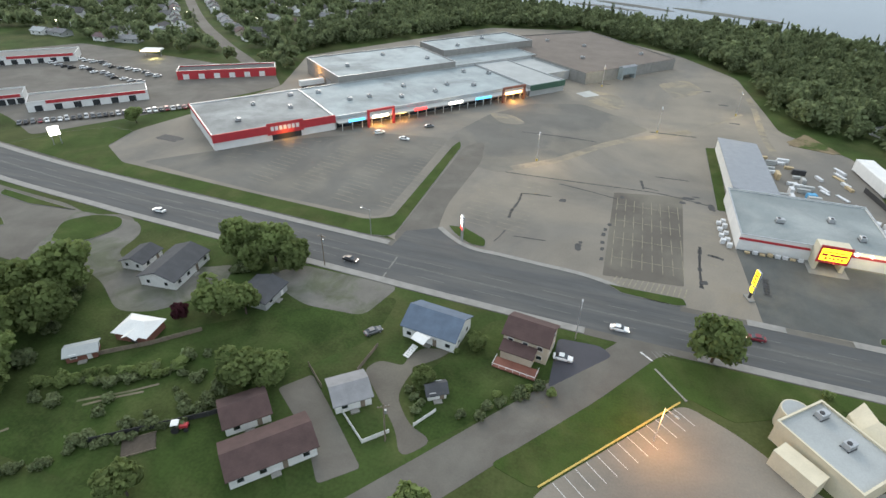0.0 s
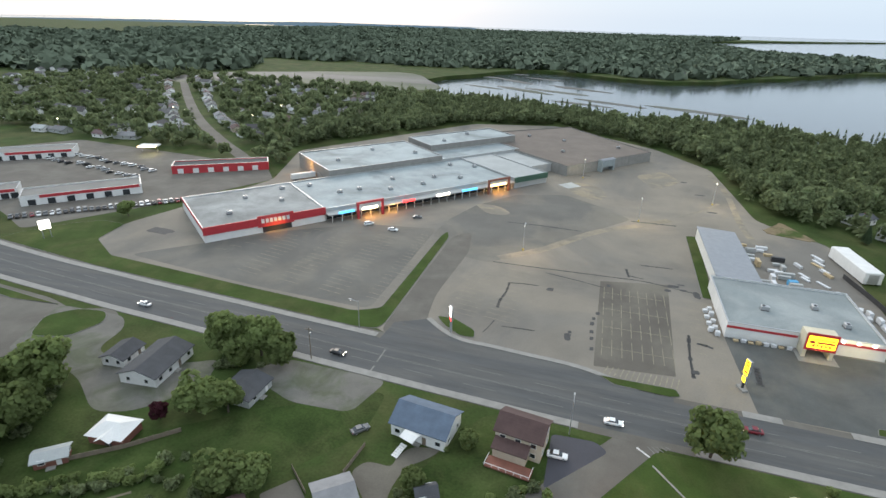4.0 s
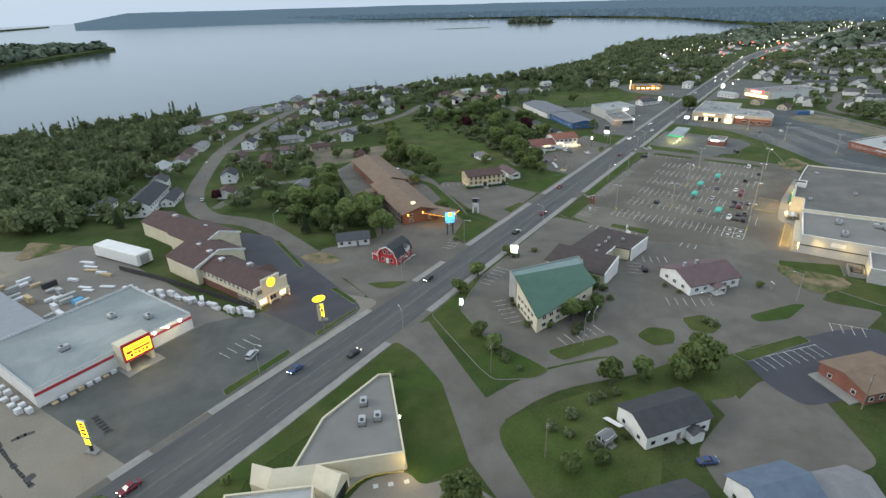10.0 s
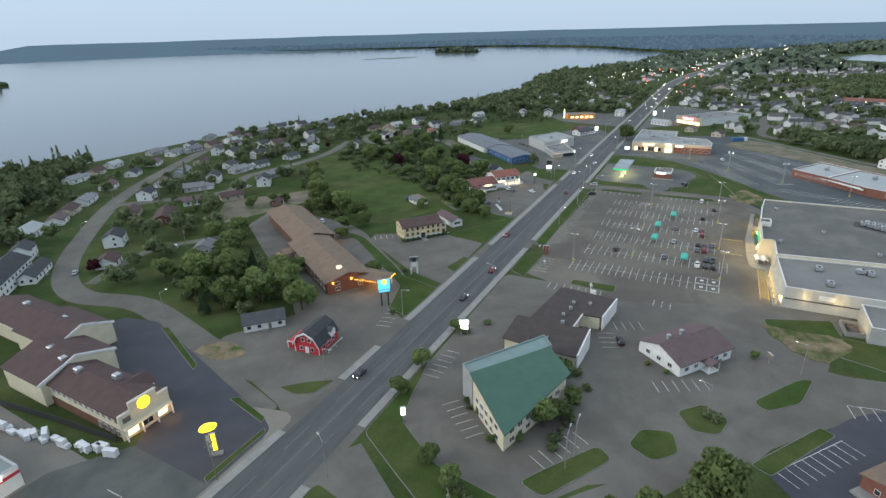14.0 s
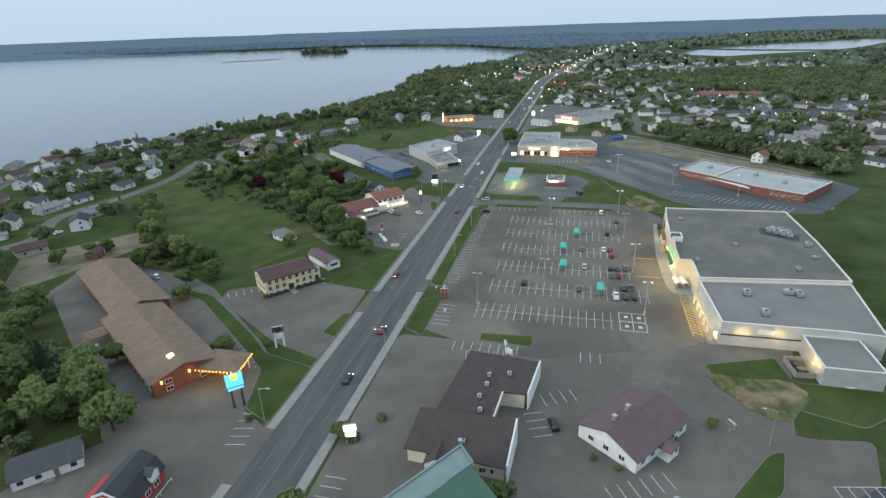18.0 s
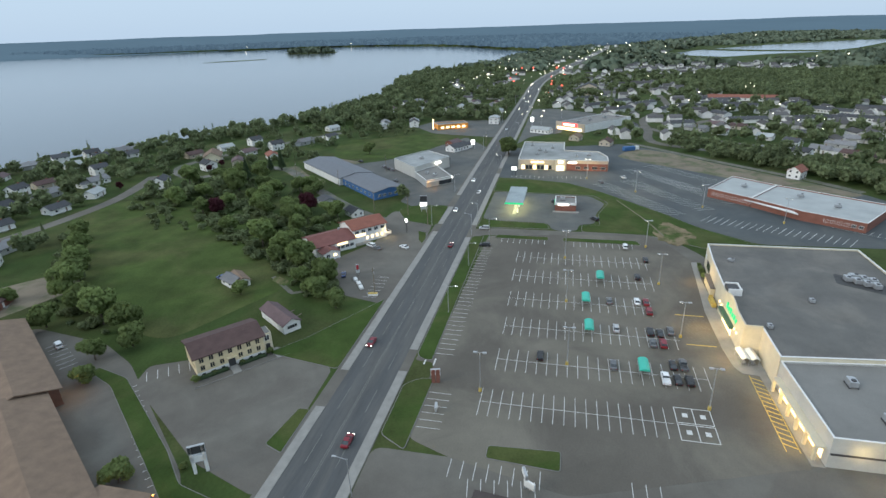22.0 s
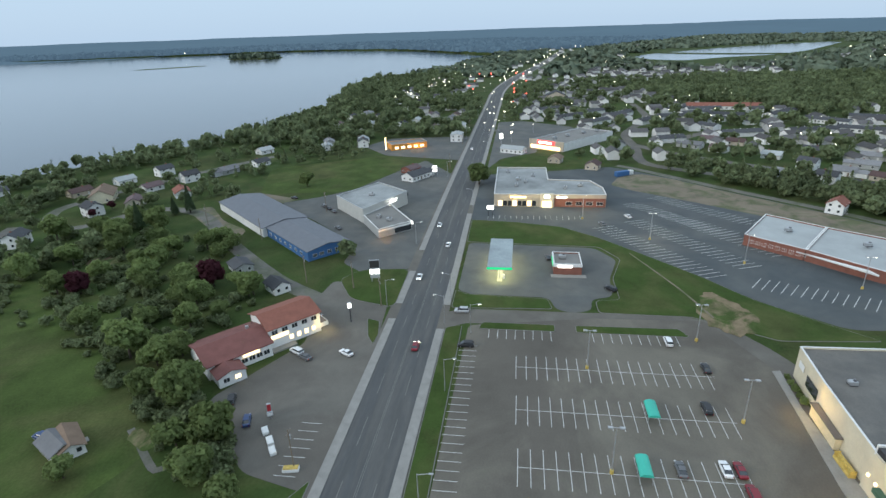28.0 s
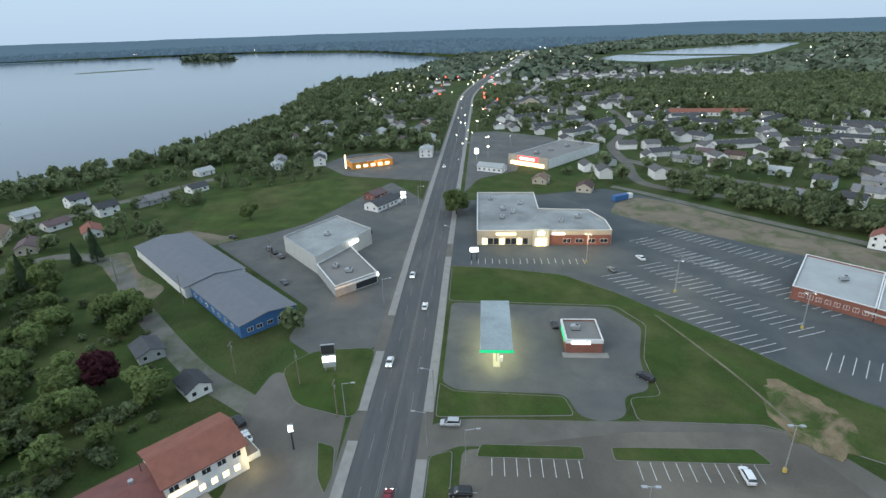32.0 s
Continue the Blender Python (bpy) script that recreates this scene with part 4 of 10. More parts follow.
def flat_block(parent, pts, h, wall, roof, coping=None, lip=0.45, name="wall", z0=-0.1):
    """A flat-roofed block: wall with parapet, membrane, coping."""
    n = len(pts)
    area = sum(pts[i][0] * pts[(i + 1) % n][1] - pts[(i + 1) % n][0] * pts[i][1] for i in range(n))
    if area < 0:
        pts = pts[::-1]
    inner, outer = inset(pts, 0.3), inset(pts, -0.06)
    mb = Mesh()
    mb.add([(x, y, z0) for x, y in pts] + [(x, y, h) for x, y in pts] + [(x, y, h) for x, y in inner] + [(x, y, h - lip - 0.1) for x, y in inner],
           [(i, (i + 1) % n, n + (i + 1) % n, n + i) for i in range(n)] + [(n + i, n + (i + 1) % n, 2 * n + (i + 1) % n, 2 * n + i) for i in range(n)]
           + [(2 * n + i, 2 * n + (i + 1) % n, 3 * n + (i + 1) % n, 3 * n + i) for i in range(n)])
    w = part(name, mb, wall, parent)
    part("roof", Mesh().prism(inset(pts, 0.29), h - lip - 0.2, h - lip), roof, parent, "flat membrane roof")
    cap, ins = Mesh(), inset(pts, 0.36)
    cap.add([(x, y, h + 0.006) for x, y in outer] + [(x, y, h + 0.12) for x, y in outer] + [(x, y, h + 0.12) for x, y in ins] + [(x, y, h + 0.006) for x, y in ins],
            [(k * n + i, k * n + (i + 1) % n, ((k + 1) % 4) * n + (i + 1) % n, ((k + 1) % 4) * n + i) for k in range(4) for i in range(n)])
    part("coping", cap, coping or STEEL, parent, "pale metal coping")
    return w


def rect(x0, y0, x1, y1):
    return [(x0, y0), (x1, y0), (x1, y1), (x0, y1)]


def make_unit():
    ob = thing("rooftop_unit", "pale grey metal ventilation unit standing on a flat roof", "ventilation unit", group="rooftop units")
    part("body", Mesh().chamfer(-1.1, -0.8, 0.25, 1.1, 0.8, 1.45, 0.08), STEEL, ob)
    part("skid", Mesh().box(-1.2, -0.9, 0, 1.2, -0.65, 0.25).box(-1.2, 0.65, 0, 1.2, 0.9, 0.25), DARK_METAL, ob, "dark base rails")
    part("fan", Mesh().tube((-0.4, 0, 1.45), (-0.4, 0, 1.62), 0.5, 0.45, 12), DARK_METAL, ob, "round dark fan")
    part("hood", Mesh().box(1.1, -0.6, 0.6, 1.45, 0.6, 1.25), STEEL, ob)
    return ob


UNIT = make_unit()
UNIT.matrix_basis = pose(-135, 200, 5.55)


def units(places, z, rz=0, size=1.0):
    for x, y in places:
        copy_thing(UNIT, pose(x, y, z, 0, 0, rz + random.choice((0, 90)))).matrix_basis @= Matrix.Diagonal((size, size, size, 1))


def lamp(name, x, y, z, power, colour, size=0.4):
    d = bpy.data.lights.new(name, "POINT")
    d.energy, d.color, d.shadow_soft_size = power * 0.4, colour, size
    ob = new(name, d)
    ob.location = (x, y, z)
    return ob


SODIUM, WARM = (1.0, 0.45, 0.10), (1.0, 0.74, 0.30)

# ---- the shopping mall ----
mall = thing("shopping_mall", "long flat-roofed shopping mall of joined grey blocks", "shopping mall", pose(-152, 171, 0, 0, 0, 49.9))
flat_block(mall, rect(0, 0, 53, 48), 6.2, WHITE_WALL, ROOF_GREY)
flat_block(mall, rect(53.05, 1, 165, 50), 5.6, GREY_SIDING, ROOF_BLUE)
flat_block(mall, rect(165.05, -3, 190, 50), 6.0, GREY_SIDING, ROOF_PALE)
flat_block(mall, rect(76, 50.05, 151, 98), 9.0, CONCRETE, ROOF_BLUE)
flat_block(mall, rect(151.05, 50.05, 214, 71), 6.6, GREY_SIDING, ROOF_BLUE)
flat_block(mall, rect(190.05, 14, 210, 50), 5.2, GREY_SIDING, ROOF_PALE)
flat_block(mall, rect(156, 71.05, 228, 101), 10.5, CONCRETE, ROOF_BLUE)
flat_block(mall, [(210.1, 0.4), (290, 0), (305, 92), (246, 102), (228.1, 102), (228.1, 70.9), (214.1, 70.9), (214.1, 50), (210.1, 50)], 6.5, CONCRETE, BROWN_GRAVEL, BROWN_GRAVEL)
part("fascia", Mesh().box(-0.3, -0.5, 3.4, 53.2, -0.02, 6.9), RED, mall, "deep red store fascia")
part("fascia_gable", Mesh().prism([(22, -0.7), (38, -0.7), (38, -0.52), (22, -0.52)], 2.8, 7.9), RED, mall, "raised red middle of the fascia")
for i in range(7):
    part("sign_letter", Mesh().box(23.6 + 1.85 * i, -0.95, 4.6, 24.9 + 1.85 * i, -0.71, 6.4), WHITE_WALL, mall, "white sign shape")
part("entrance_glass", Mesh().box(24, -0.12, 0.1, 37, -0.01, 2.7), GLASS, mall)
part("side_fascia", Mesh().box(-0.3, 0, 5.2, -0.02, 48, 6.6), RED, mall, "red band on the side wall")
part("walkway", Mesh().box(53.2, -4, 3.6, 164.8, 0.98, 4.1), GREY_SIDING, mall, "long canopy over the shop fronts")
for i in range(23):
    part("column", shared(("column",), lambda: Mesh().tube((0, 0, 0), (0, 0, 3.6), 0.16), WHITE_WALL), None, mall).location = (55 + 4.9 * i, -3.6, 0)
for u0, u1, m, lab in ((58, 66, GLOW_BLUE, "blue lit shop sign"), (70, 78, GLOW_WHITE, "white lit shop sign"), (92, 99, GLOW_RED, "red shop sign"), (112, 120, GLOW_WHITE, "white lit shop sign"),
                       (128, 138, GLOW_BLUE, "blue shop sign"), (146, 158, GLOW_ORANGE, "orange lit entrance sign")):
    part("shop_sign", Mesh().box(u0, -4.3, 3.8, u1, -4.02, 5.0), m if m is not GLOW_ORANGE else GLOW_WARM, mall, lab)
part("arch", Mesh().box(67, -5.2, 0.0, 68, -4.2, 7.2).box(80, -5.2, 0.0, 81, -4.2, 7.2).box(67, -5.2, 7.2, 81, -4.2, 8.2), RED, mall, "dark red entrance arch")
part("arch", Mesh().box(145, -5.2, 0.0, 146, -4.2, 7.0).box(159, -5.2, 0.0, 160, -4.2, 7.0).box(145, -5.2, 7.0, 160, -4.2, 8.0), RED_BRICK, mall, "brown entrance arch")
part("green_fascia", Mesh().box(165, -3.6, 3.2, 190.2, -3.02, 6.3), GREEN_METAL, mall, "green store fascia")
part("shop_front", Mesh().box(54, 0.9, 0.2, 164, 0.99, 3.3), GLASS, mall, "long row of shop windows")
for v in (62, 74):
    part("loading_door", Mesh().box(75.9, v, 0, 75.98, v + 6, 4), STEEL, mall, "steel roller door of the loading bay")


def on_mall(u, v):
    a = radians(49.9)
    return -152 + u * math.cos(a) - v * math.sin(a), 171 + u * math.sin(a) + v * math.cos(a)


units([on_mall(u, v) for u, v in ((26, 34), (40, 22), (14, 15))], 5.75, 50)
units([on_mall(60 + 11 * i + random.uniform(-3, 3), random.choice((14, 22, 30, 40))) for i in range(10)], 5.15, 50)
units([on_mall(u, v) for u, v in ((90, 70), (120, 85), (140, 65))], 8.55, 50)
units([on_mall(u, v) for u, v in ((172, 80), (200, 92))], 10.05, 50)
units([on_mall(u, v) for u, v in ((236, 30), (262, 55), (280, 20), (250, 80))], 6.05, 50)
UNIT.matrix_basis = pose(*on_mall(46, 40), 5.75, 0, 0, 50)
for u, v, z, p in ((74, -5.5, 3.2, 900), (86, -5, 3.0, 500), (152, -5.5, 3.2, 1100), (30, -2.5, 2.6, 250), (72, 78, 6, 700)):
    x, y = on_mall(u, v)
    lamp("mall_lamp", x, y, z, p * 4, SODIUM)

# ---- hardware store ----
store = thing("hardware_store", "low white hardware store with a red stripe", "shop")
flat_block(store, rect(45, 163, 88, 197), 5.4, WHITE_WALL, ROOF_STORE)
part("shed", Mesh().box(47, 197.05, 0, 62, 249, 4.6), WHITE_WALL, store, "long white lumber shed")
part("shed_roof", Mesh().add([(46.6, 197.1, 5.5), (62.4, 197.1, 4.7), (62.4, 249.4, 4.7), (46.6, 249.4, 5.5), (46.6, 197.1, 5.7), (62.4, 197.1, 4.9), (62.4, 249.4, 4.9), (46.6, 249.4, 5.7)],
                             [(0, 3, 2, 1), (4, 5, 6, 7), (0, 1, 5, 4), (1, 2, 6, 5), (2, 3, 7, 6), (3, 0, 4, 7)]), GREY_METAL, store, "grey ribbed metal roof")
part("stripe", Mesh().box(45, 162.9, 3.5, 64.5, 162.99, 4.3).box(73.5, 162.9, 3.5, 88, 162.99, 4.3), RED, store, "red stripe along the front")
part("portico", Mesh().box(65, 158.5, 0, 66, 162.95, 5.6).box(72, 158.5, 0, 73, 162.95, 5.6).box(64.8, 158.3, 3.4, 73.2, 162.95, 7.9), CREAM_WALL, store, "beige entrance portico")
part("sign_board", Mesh().box(64.9, 158.0, 3.0, 73.1, 158.28, 8.6), RED, store, "red frame of the lit sign")
part("sign_face", Mesh().box(65.4, 157.85, 3.9, 72.6, 157.99, 7.7), GLOW_YELLOW, store, "glowing yellow sign face")
for i in range(5):
    part("sign_bar", Mesh().box(66.6 + 1.05 * i, 157.75, 4.3 + 0.25 * (i % 2), 67.3 + 1.05 * i, 157.84, 5.1), RED, store, "red sign shape")
part("sign_line", Mesh().box(66, 157.75, 6.6, 72, 157.84, 6.9), RED, store, "thin red sign bar")
part("sign_emblem", Mesh().box(65.7, 157.75, 5.4, 67.2, 157.84, 6.2).box(67.7, 157.75, 5.5, 72.3, 157.84, 6.1), RED, store, "red sign shape")
part("step_pad", Mesh().box(63.8, 155.6, 0.02, 74.2, 162.9, 0.17), CONCRETE, store, "pale entrance pad")
part("entrance", Mesh().box(66.5, 162.6, 0.05, 71.5, 162.9, 2.8), GLASS, store)
for x in (76, 80, 84):
    part("flood_light", Mesh().box(x, 162.4, 4.5, x + 0.5, 162.88, 4.9), GLOW_LAMP, store, "bright wall light")
lamp("store_light", 80, 159.5, 4.6, 700, WARM)
lamp("store_light", 69, 156, 2.6, 260, WARM)
units([(58, 176), (74, 182), (80, 172)], 4.95)

# ---- motel ----
motel = thing("motel", "long cream motel of stepped blocks with brown shingle roofs", "motel", pose(106.4, 155.2, 0, 0, 0, -2.2))
for x0, y0, x1, y1, ze, zr in ((0, 0.6, 12.2, 31.4, 6.2, 8.6), (-1.8, 31.45, 18, 51, 6.7, 10.0), (10, 47, 27, 70.5, 6.9, 10.1), (11.4, 70.55, 25.2, 95, 6.5, 9.2)):
    part("wall", Mesh().house_walls(x0, y0, x1, y1, -0.1, ze, zr, "y"), CREAM, motel)
    part("roof", Mesh().gable(x0, y0 + 0.5, x1, y1 - 0.5, ze, zr, 0.5, 0.25, "y"), SHINGLE_BROWN, motel, "brown shingle roof")
    if y0 > 1:
        # white boards that follow the gable over the next lower roof
        xm = (x0 + x1) / 2
        part("verge_board", Mesh().add([(x0 - 0.6, y0 - 0.28, ze - 0.5), (xm, y0 - 0.28, zr - 0.1), (x1 + 0.6, y0 - 0.28, ze - 0.5), (x0 - 0.6, y0 - 0.28, ze + 0.3), (xm, y0 - 0.28, zr + 0.55), (x1 + 0.6, y0 - 0.28, ze + 0.3),
                                        (x0 - 0.6, y0 - 0.02, ze - 0.5), (xm, y0 - 0.02, zr - 0.1), (x1 + 0.6, y0 - 0.02, ze - 0.5), (x0 - 0.6, y0 - 0.02, ze + 0.3), (xm, y0 - 0.02, zr + 0.55), (x1 + 0.6, y0 - 0.02, ze + 0.3)],
                                       [(0, 1, 4, 3), (1, 2, 5, 4), (6, 9, 10, 7), (7, 10, 11, 8), (3, 4, 10, 9), (4, 5, 11, 10), (0, 6, 7, 1), (1, 7, 8, 2), (0, 3, 9, 6), (2, 8, 11, 5)]), WHITE_WALL, motel, "white verge board")
part("dormer", Mesh().house_walls(8.5, 7, 13.6, 13.5, -0.1, 6.4, 8.0, "x"), CREAM, motel, "side gable")
part("dormer_roof", Mesh().gable(6.5, 7, 13.6, 13.5, 6.4, 8.0, 0.4, 0.2, "x"), SHINGLE_BROWN, motel)
part("front_parapet", Mesh().prism([(-0.4, 0), (12.6, 0), (12.6, 0.5), (-0.4, 0.5)], -0.1, 7.2).prism([(2.6, -0.1), (9.6, -0.1), (9.6, 0.5), (2.6, 0.5)], 7.2, 9.2), CREAM_WALL, motel, "cream stepped front parapet")
part("base_band", Mesh().box(-0.1, 0.6, -0.1, -0.01, 31.3, 2.6), INN_BRICK, motel, "brown lower wall band")
part("cornice", Mesh().box(-0.5, -0.12, 6.9, 2.5, -0.01, 7.3).box(9.7, -0.12, 6.9, 12.7, -0.01, 7.3).box(2.5, -0.25, 8.9, 9.7, -0.12, 9.3), WHITE_WALL, motel, "white cornice")
part("porch_roof", Mesh().chamfer(-0.2, -1.3, 3.2, 12.4, -0.03, 3.5, 0.08), CREAM_WALL, motel, "shallow porch roof")
for px in (0.1, 4.1, 8.1, 12.1):
    part("porch_post", Mesh().box(px - 0.15, -1.2, 0, px + 0.15, -0.9, 3.2), WHITE_WALL, motel)
part("grey_board", Mesh().box(0.4, -0.1, 4.6, 2.4, -0.02, 6.0), ROOF_DARK, motel, "dark grey name board")
part("sign_disc", Mesh().tube((6.1, -0.3, 7.3), (6.1, -0.12, 7.3), 1.6, None, 20), GLOW_YELLOW, motel, "round yellow lit sign")
for i in range(3):
    window(motel, 2.2 + 3.9 * i, -0.01, 1.8, 2.6, 1.9, 0, GLOW_WARM if i != 1 else GLASS)
for i in range(12):
    window(motel, -0.01, 2.2 + 2.45 * i, 4.9, 1.1, 1.3, -90)
    if i < 4:
        window(motel, -0.11, 2.2 + 2.45 * i, 1.5, 1.4, 1.5, -90)
for i in range(7):
    window(motel, 12.21, 3 + 3.7 * i, 2.0, 1.4, 1.4, 90)
    window(motel, 27.01, 49 + 2.9 * i, 2.0, 1.4, 1.4, 90)
for y, x in ((14, 6.4), (26, 3.4), (34, 4), (43, 5.5), (58, 17), (80, 17)):
    part("roof_vent", shared(("roof_vent",), lambda: Mesh().chamfer(-0.9, -0.9, -1.2, 0.9, 0.9, 0.6, 0.2), STEEL), None, motel, "square roof vent").location = (x + 2.2, y, 8.9 if y < 30 else 9.6)
lamp("motel_lamp", 110, 153, 2.6, 260, SODIUM)
lamp("motel_lamp", 117, 153, 2.6, 240, SODIUM)

# ---- bank with cream parapets ----
bank = thing("bank_office", "low cream office with grey flat roofs and sloping parapets", "office")
flat_block(bank, [(63, 90), (77, 95.5), (96, 95), (98, 92.5), (79, 73.5)], 5.0, CREAM_WALL, ROOF_MID, CREAM_WALL)
flat_block(bank, [(51.5, 96), (62.5, 83.2), (53, 74.3), (41.8, 87.3)], 5.2, CREAM_WALL, ROOF_PALE, CREAM_WALL)
part("bay", Mesh().prism([(46.4 + 3.0 * math.cos(k * 0.35), 91.9 + 3.0 * math.sin(k * 0.35)) for k in range(18)], -0.1, 4.68), CREAM_WALL, bank, "rounded cream bay")
part("bay_roof", Mesh().prism([(46.4 + 2.7 * math.cos(k * 0.35), 91.9 + 2.7 * math.sin(k * 0.35)) for k in range(18)], 4.685, 4.73), ROOF_PALE, bank, "round pale bay roof")
north, south = [(60.9, 98.6), (62.4, 93.4), (68.2, 86.8), (69.4, 80.6)], [(56.8, 95.6), (57.6, 91.6), (63.2, 85.0), (63.4, 79.0)]
part("link_wall", Mesh().prism(north + south[::-1], -0.1, 3.4), CREAM_WALL, bank, "cream link block")
spine = [((a[0] * 0.6 + b[0] * 0.4), (a[1] * 0.6 + b[1] * 0.4)) for a, b in zip(north, south)]
part("link_hood", Mesh().add([(*p, 3.45) for p in north] + [(*p, 5.9) for p in spine] + [(*p, 3.45) for p in south],
                             [(i, i + 1, 5 + i, 4 + i) for i in range(3)] + [(4 + i, 5 + i, 9 + i, 8 + i) for i in range(3)] + [(8, 0, 4), (3, 11, 7), (0, 8, 9, 1), (1, 9, 10, 2), (2, 10, 11, 3)]), CREAM_WALL, bank, "cream sloping hood over the link")
part("porch", Mesh().prism([(43, 83.4), (49, 77.6), (46.4, 74.6), (40.4, 80.6)], -0.1, 4.0), CREAM_WALL, bank, "low cream porch block")
part("entry_glass", Mesh().prism([(64.2, 79.2), (68.6, 80.6), (68.7, 80.4), (64.3, 79.0)], 0.1, 2.8), GLASS, bank, "dark entrance glass")
part("wall_light", Mesh().box(88.0, 82.0, 3.0, 88.5, 82.5, 3.4), GLOW_LAMP, bank, "bright wall light")
part("brick_band", Mesh().prism([(79.2, 73.5), (98.2, 92.4), (98.35, 92.3), (79.3, 73.3)], -0.1, 1.1), TAN_BRICK, bank, "tan brick base")
units([(50.5, 91.5), (53.5, 85)], 4.75, 40)
units([(81, 87), (84, 85), (86, 91)], 4.55, 40)
lamp("bank_lamp", 20, 78, 7, 4200, SODIUM)
lamp("bank_lamp", 78, 71.5, 3.0, 500, WARM)

# ---- green-roofed office ----
green = thing("green_roof_office", "cream office with a steep triangular green metal roof", "office")
A, B, C_, D = (141, 72), (166, 64.3), (172.5, 70.5), (152, 84.2)
part("wall", Mesh().add([(*A, -0.1), (*B, -0.1), (*C_, -0.1), (*D, -0.1), (*A, 5.4), (*B, 7.6), (*C_, 9.4), (*D, 10.6)],
                        [(0, 1, 5, 4), (1, 2, 6, 5), (2, 3, 7, 6), (3, 0, 4, 7)]), CREAM, green)
part("roof", Mesh().add([(A[0] - 1, A[1] - .6, 5.35), (B[0] + .3, B[1] - 1, 7.55), (C_[0] + .6, C_[1] + .4, 9.5), (D[0] - .4, D[1] + .8, 10.7),
                         (A[0] - 1, A[1] - .6, 5.65), (B[0] + .3, B[1] - 1, 7.85), (C_[0] + .6, C_[1] + .4, 9.8), (D[0] - .4, D[1] + .8, 11.0)],
                        [(4, 5, 7), (5, 6, 7), (0, 1, 5, 4), (1, 2, 6, 5), (2, 3, 7, 6), (3, 0, 4, 7)]), GREEN_METAL, green, "green ribbed metal roof")
flat_block(green, [(152.9, 84.8), (156.2, 89), (178.5, 74), (174.2, 70.6)], 9.6, GREY_SIDING, ROOF_TEAL, ROOF_TEAL, 0.2)
wa = math.degrees(math.atan2(B[1] - A[1], B[0] - A[0]))
for i in range(7):
    for z in (1.7, 4.2):
        f = 0.12 + 0.12 * i
        window(green, A[0] + (B[0] - A[0]) * f, A[1] + (B[1] - A[1]) * f, z, 1.6, 1.3, wa)
wb = math.degrees(math.atan2(A[1] - D[1], A[0] - D[0]))
for i in range(5):
    for z in (1.7, 4.4):
        f = 0.15 + 0.16 * i
        window(green, D[0] + (A[0] - D[0]) * f, D[1] + (A[1] - D[1]) * f, z, 1.5, 1.3, wb)

# ---- brown-roofed shop row ----
row = thing("shop_row", "low shop row with a dark brown hipped roof and pale walls", "shop")
part("wall", Mesh().prism([(192.05, 70.5), (204, 69.5), (204, 63.5), (217.5, 61.5), (219.5, 79.5), (192.6, 83)], -0.1, 4.3), CREAM, row)
part("roof", Mesh().prism([(192.05, 70), (203.4, 69), (203.6, 62.9), (218, 61), (220, 80), (192.6, 83.6)], 4.3, 4.7), ROW_ROOF, row, "dark brown low roof")
part("end_wall", Mesh().prism([(203.6, 62.4), (218, 60.5), (218.05, 60.9), (203.65, 62.8)], -0.1, 5.1), WHITE_WALL, row, "white end wall")
part("edge_trim", Mesh().prism([(192.05, 69.6), (203.4, 68.6), (203.4, 68.9), (192.05, 69.9)], 4.3, 4.9), WHITE_WALL, row, "white fascia")
part("wall", Mesh().add([(180, 65.2, -0.1), (191.6, 64.5, -0.1), (191.6, 86, -0.1), (181.5, 86.8, -0.1), (180, 65.2, 3.9), (191.6, 64.5, 6.0), (191.6, 86, 6.0), (181.5, 86.8, 3.9)],
                        [(0, 1, 5, 4), (1, 2, 6, 5), (2, 3, 7, 6), (3, 0, 4, 7)]), CREAM, row)
part("roof", Mesh().add([(179.2, 65, 3.85), (192, 64.3, 6.1), (192, 86.6, 6.1), (180.7, 87.4, 3.85), (179.2, 65, 4.1), (192, 64.3, 6.35), (192, 86.6, 6.35), (180.7, 87.4, 4.1)],
                        [(0, 3, 2, 1), (4, 5, 6, 7), (0, 1, 5, 4), (1, 2, 6, 5), (2, 3, 7, 6), (3, 0, 4, 7)]), ROW_ROOF, row, "dark brown sloping roof")
part("end_wall", Mesh().add([(179.6, 64.5, -0.1), (192, 63.8, -0.1), (192, 63.8, 6.7), (179.6, 64.5, 4.5), (179.6, 64.9, -0.1), (192, 64.2, -0.1), (192, 64.2, 6.7), (179.6, 64.9, 4.5)],
                            [(0, 1, 2, 3), (7, 6, 5, 4), (3, 2, 6, 7), (1, 5, 6, 2), (0, 3, 7, 4)]), WHITE_WALL, row, "white end wall")
part("front_gable", Mesh().house_walls(178.2, 77, 182, 82, -0.1, 3.4, 5.0, "x"), WHITE, row, "small white gable")
part("gable_roof", Mesh().gable(178.2, 77, 184, 82, 3.4, 5.0, 0.3, 0.15, "x"), ROW_ROOF, row)
window(row, 178.19, 79.5, 1.9, 1.8, 1.5, -90)
for k in range(4):
    window(row, 180.2 + 0.02 * k, 67.5 + 2.4 * k, 1.9, 1.4, 1.3, -86)
units([(209, 73), (210.5, 68), (205, 73), (200, 74), (195, 73)], 4.72, 10, 0.6)
units([(184, 75)], 4.95, 10, 0.6)
roof_box = thing("sign_box", "small white box sign beside a low shop roof", "sign", pose(225.5, 70, 0, 0, 0, 60))
part("post", Mesh().tube((0, 0, 0), (0, 0, 1.4), 0.12), STEEL, roof_box)
part("face", Mesh().chamfer(-1.2, -0.25, 1.4, 1.2, 0.25, 3.0, 0.05), WHITE_WALL, roof_box)

